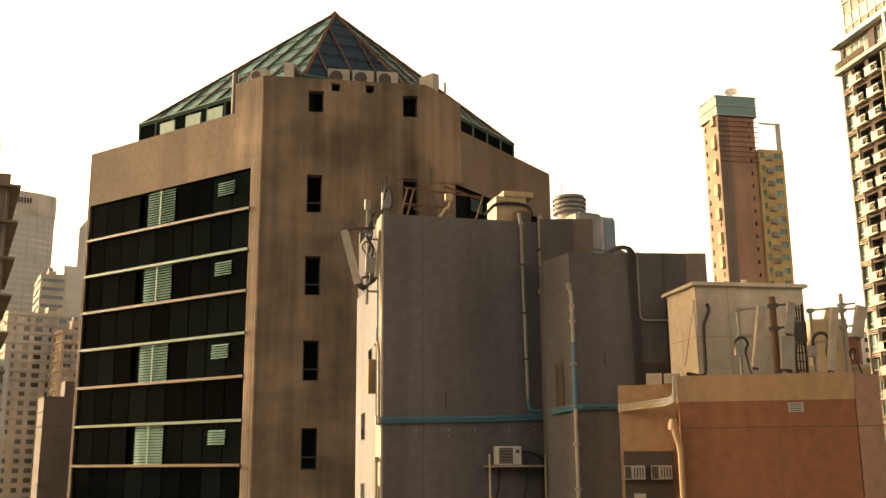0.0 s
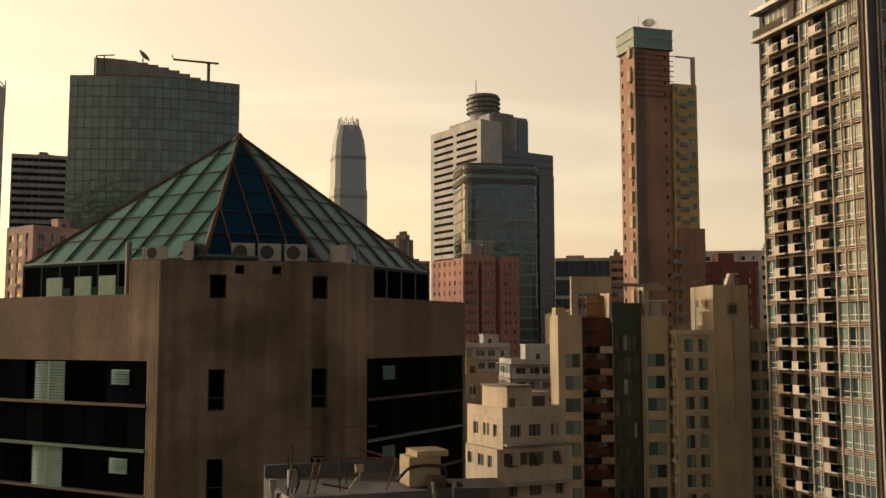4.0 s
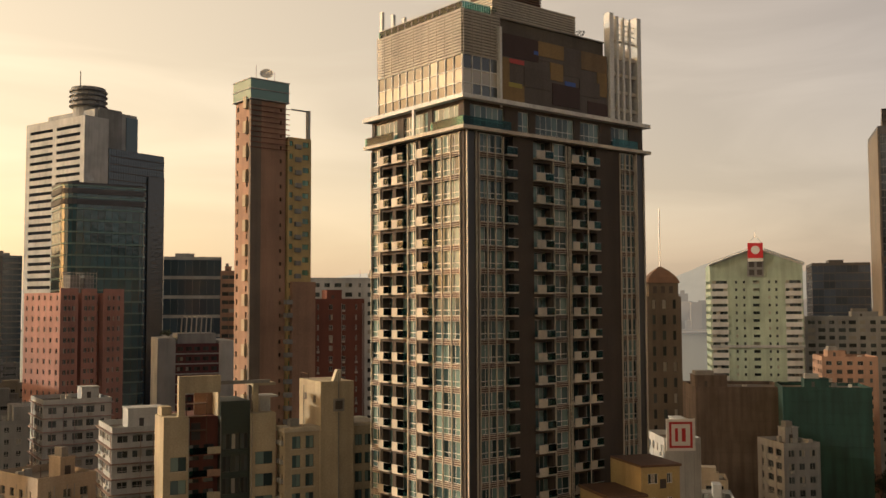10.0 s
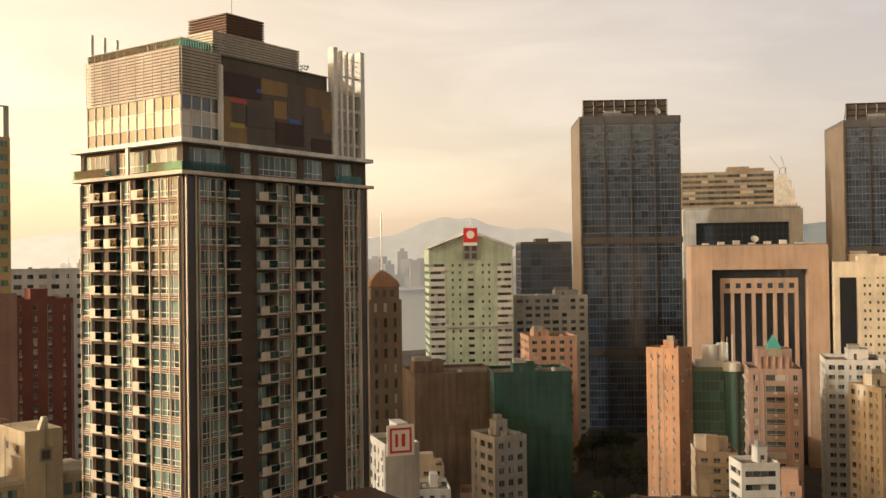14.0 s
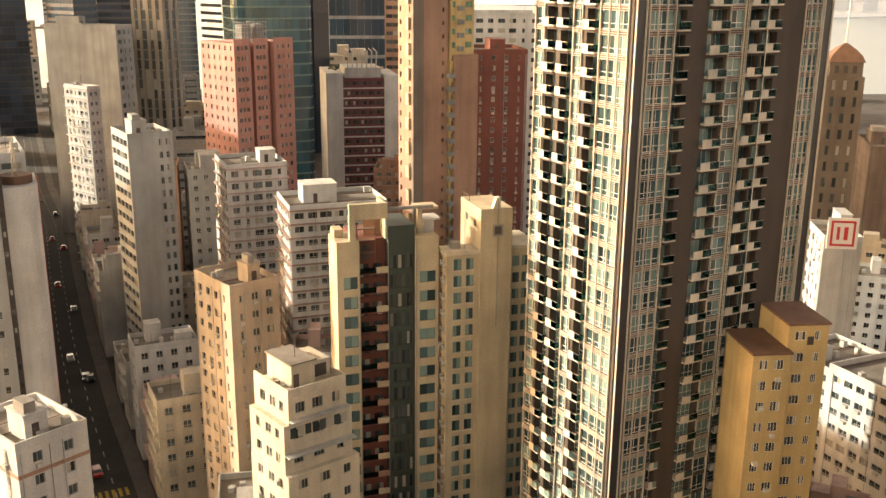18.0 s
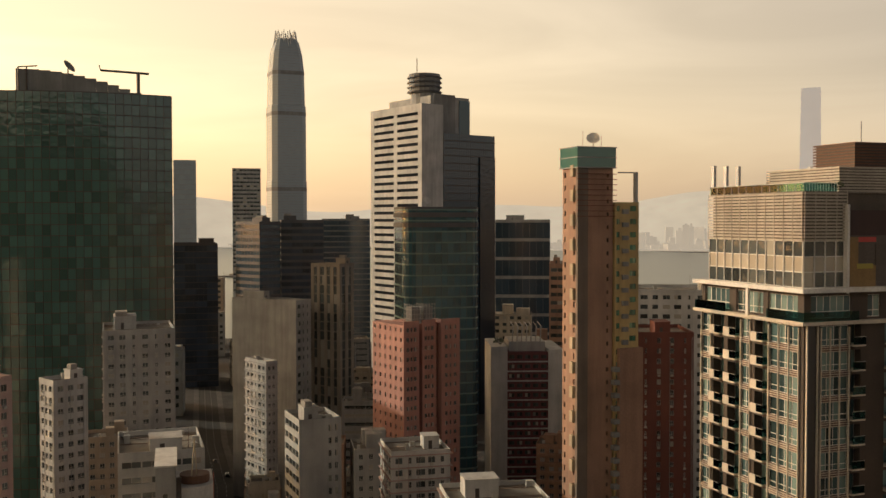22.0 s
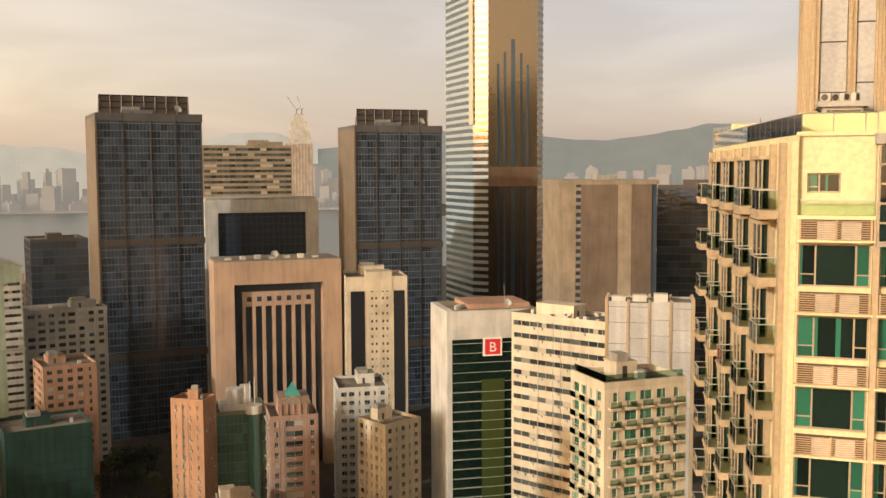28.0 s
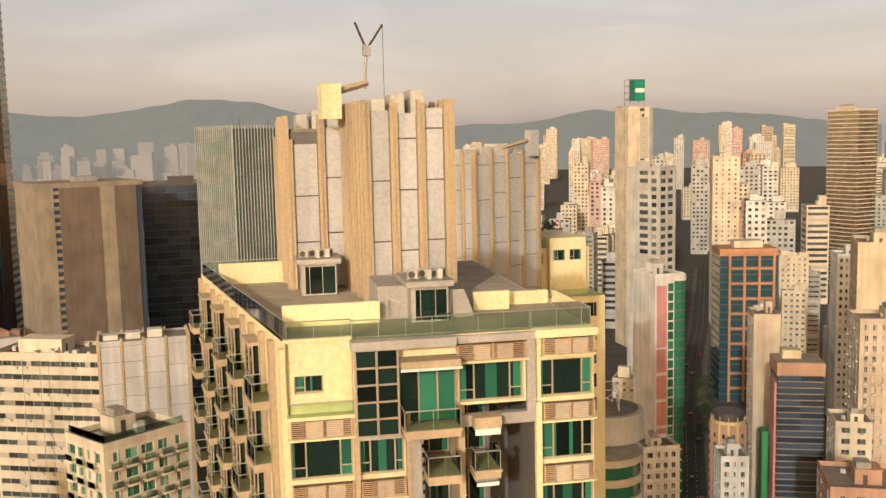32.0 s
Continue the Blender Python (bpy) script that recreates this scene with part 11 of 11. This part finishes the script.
TREES = [tree(196, 172, 11, 4.5, 1), tree(206, 158, 9, 4.0, 2), tree(212, 149, 12, 5.0, 3)]
for j in range(34):
    u, v = r.uniform(0, 1), r.uniform(-1, 1)
    x, y = 186 + 62 * u + v * 9 - 4, 160 + 26 * u - v * 14 - 8
    copy_thing(TREES[j % 3], pose(x, y, GROUND, 0, 0, r.uniform(0, 360)))
for j in range(16):
    u, v = r.uniform(0, 1), r.uniform(-1, 1)
    copy_thing(TREES[j % 3], pose(272 + 66 * u + 9 * v, 202 + 52 * u - 11 * v, GROUND, 0, 0, r.uniform(0, 360)))
for j in range(9):
    x, y, a = along(EAST_ROAD, 225 + j * 9)
    copy_thing(TREES[j % 3], pose(x + (-6 if j % 2 else 6.5) * math.sin(radians(a)), y + (6 if j % 2 else -6.5) * math.cos(radians(a)), GROUND, 0, 0, j * 50))
g = Shape()
strip(g, [(146, 151), (172, 147), (190, 134)], -5.3, -5.1, GROUND + 0.17, GROUND + 1.5)
tagged(new("hoarding", g.mesh("hoarding", RED_HOARD)), "long red site hoarding beside the park road", "hoarding")
ROADS += [([(150, 108), (196, 104)], 20), ([(186, 158), (250, 186)], 24), ([(268, 200), (340, 255)], 18)]


# ---- the crowded lower houses and the far towers between the landmarks ----
def footprints():
    found = []
    for ob in scene.collection.objects:
        if ob.parent or ob.type != "EMPTY":
            continue
        xs, ys = [], []
        for c in ob.children:
            if c.type == "MESH":
                m = ob.matrix_basis @ c.matrix_basis
                for q in ((0, 0), (1, 0), (1, 1), (0, 1)):
                    b = c.bound_box
                    p = m @ Vector((b[0][0] if not q[0] else b[6][0], b[0][1] if not q[1] else b[6][1], 0))
                    xs.append(p.x), ys.append(p.y)
        if xs:
            found.append((min(xs), min(ys), max(xs), max(ys)))
    return found


TAKEN = footprints()


def free(x, y, w, d, phi, gap=0.6):
    c, s = math.cos(radians(phi)), math.sin(radians(phi))
    P = [(x + c * a - s * b, y + s * a + c * b) for a, b in ((0, 0), (w, 0), (w, d), (0, d))]
    x0, x1 = min(p[0] for p in P) - gap, max(p[0] for p in P) + gap
    y0, y1 = min(p[1] for p in P) - gap, max(p[1] for p in P) + gap
    if any(x0 < t[2] and t[0] < x1 and y0 < t[3] and t[1] < y1 for t in TAKEN):
        return False
    cx, cy = (x0 + x1) / 2, (y0 + y1) / 2
    for pts, half in ROADS:
        for a, b in zip(pts, pts[1:]):
            u = max(0, min(1, ((cx - a[0]) * (b[0] - a[0]) + (cy - a[1]) * (b[1] - a[1])) / ((b[0] - a[0]) ** 2 + (b[1] - a[1]) ** 2)))
            if math.dist((cx, cy), (a[0] + (b[0] - a[0]) * u, a[1] + (b[1] - a[1]) * u)) < half + 0.42 * math.hypot(w, d):
                return False
    TAKEN.append((x0 + gap, y0 + gap, x1 - gap, y1 - gap))
    return True


def filler(name, label, x, y, phi, wl, wr, top, wall, panes, seed, lone, bands, group=""):
    """A modest block: walls with recessed windows, parapet, roof huts and tanks; lone: all one mesh, for the far ones."""
    rr = random.Random(seed)
    H, w, d = top - GROUND, wr, wl
    skin, wins, tops = Shape(), Shape(), Shape()
    fh = 3.1 if not lone else 4.6
    rows = max(2, int(H / fh))
    for face in range(4):
        length = w if face in (0, 2) else d
        if face and rr.random() < 0.22:
            n = 0
        else:
            n = 1 if bands else max(2, int(length / (2.9 if not lone else 4.5)))
        found, fn = facade(skin, face, w, d, 3.5, H, n, rows, 0.94 if bands else rr.uniform(0.4, 0.6), 0.48, 0.3, 0.3, 0, 0.5)
        skin.quad(fn(0, 0, 0), fn(length, 0, 0), fn(length, 0, 3.5), fn(0, 0, 3.5))
        for s, z, ww, hh in found:
            join_window(skin if lone else wins, fn, s, z, ww, hh, 0.3, 1 if lone else 0, 0 if lone else 3 if bands else 2)
    skin.quad((0, 0, H), (w, 0, H), (w, d, H), (0, d, H), 2)
    t = 0.25
    for q in () if lone else ((0, 0, w, t), (0, d - t, w, d), (0, t, t, d - t), (w - t, t, w, d - t)):
        tops.box(q[0], q[1], H + 0.004, q[2], q[3], H + 1.0)
    e = skin if lone else tops
    for _ in range(rr.randint(1, 3)):
        a, b = rr.uniform(0.2, 0.4) * w, rr.uniform(0.2, 0.4) * d
        px, py, h = rr.uniform(0.4, w - a - 0.4), rr.uniform(0.4, d - b - 0.4), rr.uniform(2.0, 5.0 if not lone else 8.0)
        e.box(px, py, H + 0.004, px + a, py + b, H + h)
    if lone:
        ob = new(name, skin.mesh(name, [wall, panes, ROOF]))
        ob.matrix_basis = pose(x, y, GROUND, 0, 0, phi)
        return tagged(ob, label, "building", group)
    for _ in range(4):
        px, py = rr.uniform(0.6, w - 1.6), rr.uniform(0.6, d - 1.6)
        tops.box(px, py, H + 0.004, px + 0.9, py + 0.8, H + rr.uniform(0.7, 1.3), 1)
    tops.bar((w * 0.7, d * 0.3, H), (w * 0.7, d * 0.3, H + rr.uniform(2, 6)), 0.05, 2, 4)
    ob = thing(name, label, "building", x, y, phi, group=group)
    if not bands and rr.random() < 0.7:
        for q in range(1, rows):
            z = 3.5 + (H - 3.5) * q / rows
            if rr.random() < 0.8:
                tops.box(0.3, -0.7, z - 0.1, w - 0.3, -0.004, z + 0.9)
    part("wall", skin, [wall, panes, ROOF], ob)
    if wins.f:
        part("windows", wins, [panes, FRAME_ALU], ob, kind="stuff")
    part("fittings", tops, [wall, AC_WHITE, RUST], ob, kind="stuff")
    return ob


STYLES = (("white_house", "white rendered apartment house with stained walls", WHITE), ("cream_house", "cream rendered apartment house with a flat roof", CREAM_LIGHT),
          ("pink_house", "faded pink shop house with a flat cluttered roof", PINK_SOFT), ("grey_house", "grey rendered shop house with roof huts", GREY_L),
          ("beige_house", "beige apartment house with small dark windows", BEIGE), ("dark_house", "dark grey commercial building with ribbon windows", GREY_M),
          ("salmon_house", "salmon tiled apartment house with a flat roof", SALMON))
r = random.Random(77)


def sow(count, yaw0, yaw1, d0, d1, low, high, size, lone, turn=None, styles=STYLES, tries=160):
    made = 0
    for k in range(count * tries):
        if made >= count:
            return
        yaw, D = radians(r.uniform(yaw0, yaw1)), math.sqrt(r.uniform(d0 * d0, d1 * d1))
        x, y = -math.sin(yaw) * D, math.cos(yaw) * D
        if y > 0 and x > -60 and y > np.interp(x, (-700, -60, 330, 760, 1180, 1500), (1000, 900, 760, 640, 420, 130)) - 40:
            continue
        u = (D - d0) / (d1 - d0)
        w, d = r.uniform(*size), r.uniform(*size)
        phi = (math.degrees(yaw) if turn is None else turn) + r.uniform(-7, 7)
        if not free(x, y, w, d, phi):
            continue
        top = GROUND + (low[0] + (high[0] - low[0]) * u) + r.random() ** 1.5 * ((low[1] + (high[1] - low[1]) * u) - (low[0] + (high[0] - low[0]) * u))
        name, label, wall = styles[int(r.random() * len(styles))]
        if D > 600:
            name, label = name.replace("house", "tower"), label.replace("apartment house", "apartment tower").replace("shop house", "tower block")
        bands = wall is GREY_M or r.random() < 0.18
        filler(name, label, x, y, phi, d, w, top, wall, WINDOW_DARK, 1000 + k, lone, bands)
        made += 1


def shop_row(pts, u0, u1, left, low, high, styles):
    """A terrace of narrow shop houses along one side of a street."""
    u = u0
    half = 10.5 / 2 + 3.3
    while u < u1:
        w, d = r.uniform(6, 10), r.uniform(9, 13)
        x, y, a = along(pts, u if left else u + w)
        c, s = math.cos(radians(a)), math.sin(radians(a))
        k = 1 if left else -1
        x, y = x - s * half * k, y + c * half * k
        phi = a if left else a + 180
        keep = list(ROADS)
        ROADS.clear()
        ok = free(x, y, w, d, phi, -1.2)
        ROADS.extend(keep)
        if ok:
            name, label, wall = styles[int(r.random() * len(styles))]
            filler(name, label, x, y, phi, d, w, GROUND + r.uniform(low, high), wall, WINDOW_DARK, int(u * 7), False, False)
        u += w + 0.3


shop_row(WEST_ROAD, 46, 250, False, 10, 24, STYLES[:5])
shop_row(WEST_ROAD, 60, 300, True, 14, 30, STYLES[:5])
EAST = STYLES[:2] + STYLES[:2] + STYLES[2:5] + STYLES[:1] + STYLES[5:]
sow(58, 16, -26, 110, 250, (10, 22), (12, 32), (9, 17), False)
sow(10, -40, -52, 330, 480, (6, 14), (8, 20), (14, 24), False)
sow(16, 12, -6, 190, 430, (18, 40), (24, 56), (10, 16), False)
sow(34, 24, -60, 230, 560, (14, 30), (22, 50), (10, 18), False)
sow(30, 24, -58, 520, 850, (25, 50), (25, 60), (14, 26), True)
sow(22, -40, -62, 130, 420, (10, 24), (16, 40), (9, 15), False)
sow(28, -96, -128, 300, 640, (18, 46), (40, 80), (10, 17), False, -116, EAST)
sow(13, -64, -96, 220, 640, (12, 30), (25, 55), (11, 18), False, -80, EAST)
sow(60, -92, -128, 620, 1250, (45, 85), (55, 110), (14, 24), True, -116, EAST)
sow(70, -66, -128, 1250, 2300, (50, 105), (55, 135), (16, 30), True, -112, EAST)
sow(60, -66, -128, 2300, 3400, (50, 120), (60, 170), (20, 42), True, -108, EAST)


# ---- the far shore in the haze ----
# the haze over shore and towers is painted in as a glow
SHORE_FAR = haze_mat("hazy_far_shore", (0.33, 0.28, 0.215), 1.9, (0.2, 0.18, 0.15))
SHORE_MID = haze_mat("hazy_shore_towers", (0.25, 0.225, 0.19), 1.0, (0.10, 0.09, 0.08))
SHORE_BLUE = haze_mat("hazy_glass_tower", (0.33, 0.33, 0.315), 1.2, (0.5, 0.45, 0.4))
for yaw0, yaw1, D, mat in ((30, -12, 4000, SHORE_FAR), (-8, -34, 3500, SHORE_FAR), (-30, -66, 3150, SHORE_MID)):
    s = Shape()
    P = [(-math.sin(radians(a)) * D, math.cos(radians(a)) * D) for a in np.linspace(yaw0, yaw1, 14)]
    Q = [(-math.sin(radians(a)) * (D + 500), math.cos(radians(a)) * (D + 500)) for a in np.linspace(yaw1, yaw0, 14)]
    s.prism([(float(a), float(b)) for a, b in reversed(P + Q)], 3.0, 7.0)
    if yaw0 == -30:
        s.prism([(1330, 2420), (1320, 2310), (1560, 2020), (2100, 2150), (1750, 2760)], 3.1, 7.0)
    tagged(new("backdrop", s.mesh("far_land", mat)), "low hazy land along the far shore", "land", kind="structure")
r = random.Random(5)


def skyline(yaw0, yaw1, D, n, low, high, mat, wide, label):
    s = Shape()
    for _ in range(n):
        a, q = radians(r.uniform(yaw0, yaw1)), D + r.uniform(0, 350)
        x, y, w = -math.sin(a) * q, math.cos(a) * q, r.uniform(*wide)
        h = low + (high - low) * r.random() ** 2.2
        g = a + r.uniform(-0.5, 0.5)
        c, e = math.cos(g) * w / 2, math.sin(g) * w / 2
        s.prism([(x - c + e, y - e - c), (x + c + e, y + e - c), (x + c - e, y + e + c), (x - c - e, y - e + c)], 6.0, h)
        if r.random() < 0.5:
            s.prism([(x - c * 0.4 + e * 0.4, y - e * 0.4 - c * 0.4), (x + c * 0.4 + e * 0.4, y + e * 0.4 - c * 0.4), (x + c * 0.4 - e * 0.4, y + e * 0.4 + c * 0.4), (x - c * 0.4 - e * 0.4, y - e * 0.4 + c * 0.4)], h, h + r.uniform(4, 12))
    tagged(new("backdrop", s.mesh("far_skyline", mat)), label, "skyline", kind="structure")


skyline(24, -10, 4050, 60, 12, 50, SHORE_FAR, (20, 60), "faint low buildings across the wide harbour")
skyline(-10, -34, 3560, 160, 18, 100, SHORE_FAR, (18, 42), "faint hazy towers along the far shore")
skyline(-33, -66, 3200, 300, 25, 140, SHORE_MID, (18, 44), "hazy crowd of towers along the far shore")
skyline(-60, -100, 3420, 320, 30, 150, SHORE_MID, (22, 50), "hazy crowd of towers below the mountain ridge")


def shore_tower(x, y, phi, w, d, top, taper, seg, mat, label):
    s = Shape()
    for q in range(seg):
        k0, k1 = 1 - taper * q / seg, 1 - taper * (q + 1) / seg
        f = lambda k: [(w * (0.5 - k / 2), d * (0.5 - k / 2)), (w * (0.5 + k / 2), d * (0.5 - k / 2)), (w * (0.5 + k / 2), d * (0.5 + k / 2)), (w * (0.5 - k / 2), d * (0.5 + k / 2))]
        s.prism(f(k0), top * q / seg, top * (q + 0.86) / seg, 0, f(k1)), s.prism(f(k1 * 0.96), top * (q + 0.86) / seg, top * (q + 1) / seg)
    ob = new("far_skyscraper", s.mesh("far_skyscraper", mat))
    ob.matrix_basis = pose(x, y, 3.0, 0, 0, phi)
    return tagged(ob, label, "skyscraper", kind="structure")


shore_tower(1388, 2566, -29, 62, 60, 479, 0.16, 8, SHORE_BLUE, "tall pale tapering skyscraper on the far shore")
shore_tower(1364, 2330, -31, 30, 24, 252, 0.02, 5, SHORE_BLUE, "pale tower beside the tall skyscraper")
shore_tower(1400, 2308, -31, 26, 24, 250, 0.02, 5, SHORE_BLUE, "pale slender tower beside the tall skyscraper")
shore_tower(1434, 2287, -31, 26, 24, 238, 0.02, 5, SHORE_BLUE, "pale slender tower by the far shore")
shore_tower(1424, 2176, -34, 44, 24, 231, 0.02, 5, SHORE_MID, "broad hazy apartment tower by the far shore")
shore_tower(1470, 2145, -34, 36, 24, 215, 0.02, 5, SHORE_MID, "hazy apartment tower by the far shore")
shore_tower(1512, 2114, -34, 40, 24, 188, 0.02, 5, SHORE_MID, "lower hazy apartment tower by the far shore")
HULL = paint("ship_hull", (0.30, 0.27, 0.24), 0.6)
DECK = paint("ship_house", (0.66, 0.62, 0.55), 0.6)


def ship(x, y, a, L, W, h):
    ob = thing("cargo_ship", "small grey cargo boat with a pale deckhouse", "ship", x, y, a, 3.25, group="boats in the harbour")
    part("hull", Shape().prism([(0, 0.1 * W), (L * 0.85, 0), (L, W / 2), (L * 0.85, W), (0, 0.9 * W)], -0.2, h), HULL, ob)
    part("deckhouse", Shape().box(L * 0.08, W * 0.2, h, L * 0.26, W * 0.8, h * 2.6).box(L * 0.3, W * 0.2, h, L * 0.75, W * 0.8, h * 1.25), DECK, ob)
    part("mast", Shape().bar((L * 0.5, W / 2, h), (L * 0.5, W / 2, h * 4), 0.3, 0, 5), HULL, ob)


for x, y, a, L in ((-260, 1750, 10, 60), (-120, 1900, 170, 45), (-330, 2300, 5, 80), (60, 2500, 20, 70), (330, 2100, -20, 60), (520, 1800, 150, 40), (640, 2300, 10, 70), (820, 1500, -40, 45), (1000, 1250, 130, 40), (-60, 1350, 30, 40), (760, 1150, 60, 35), (250, 1500, -10, 50)):
    ship(x, y, a, L, L * 0.17, L * 0.06)
# out-of-view ridge to the south, added to hold back low sky light
GREEN_HILL = paint("wooded_hillside", (0.085, 0.095, 0.06), 1.0, stain=0.8, vary=0)
ridge("backdrop", 112, 224, 1050, [60, 190, 270, 310, 310, 290, 310, 270, 180, 60], GREEN_HILL, "dark wooded mountainside behind the city", 21)


def rising_tower():
    """A tapering tower still being built, with cranes on its top."""
    ob = thing("unfinished_tower", "tapering tower under construction with cranes on top", "skyscraper", 1500, 792, -63)
    s = Shape()
    for z0, z1, a, b in ((0, 172, 0, 0.8), (172, 194, 3, 4.5), (194, 210, 8, 9), (210, 221, 13, 16)):
        q = lambda e: [(e, e), (46 - e, e), (46 - e, 46 - e), (e, 46 - e)]
        s.prism(q(a), z0, z1, 0, q(b))
    part("shaft", s, GREY_L, ob)
    m = Shape()
    for j in range(9):
        m.box(1 + 5.3 * j, -0.6, 0, 2.2 + 5.3 * j, 1.0, 170), m.box(-0.6, 1 + 5.3 * j, 0, 1.0, 2.2 + 5.3 * j, 170)
    part("scaffold_ribs", m, SALMON, ob, kind="stuff")
    for x, y, a in ((19, 18, -16), (28, 24, -7)):
        part("crane", Shape().bar((x, y, 219), (x, y, 230), 0.8, n=4).bar((x, y, 229), (x + a, y, 252), 0.45, n=4).bar((x, y, 229), (x - a * 0.4, y, 232), 0.6, n=4), GREY_M, ob)


rising_tower()
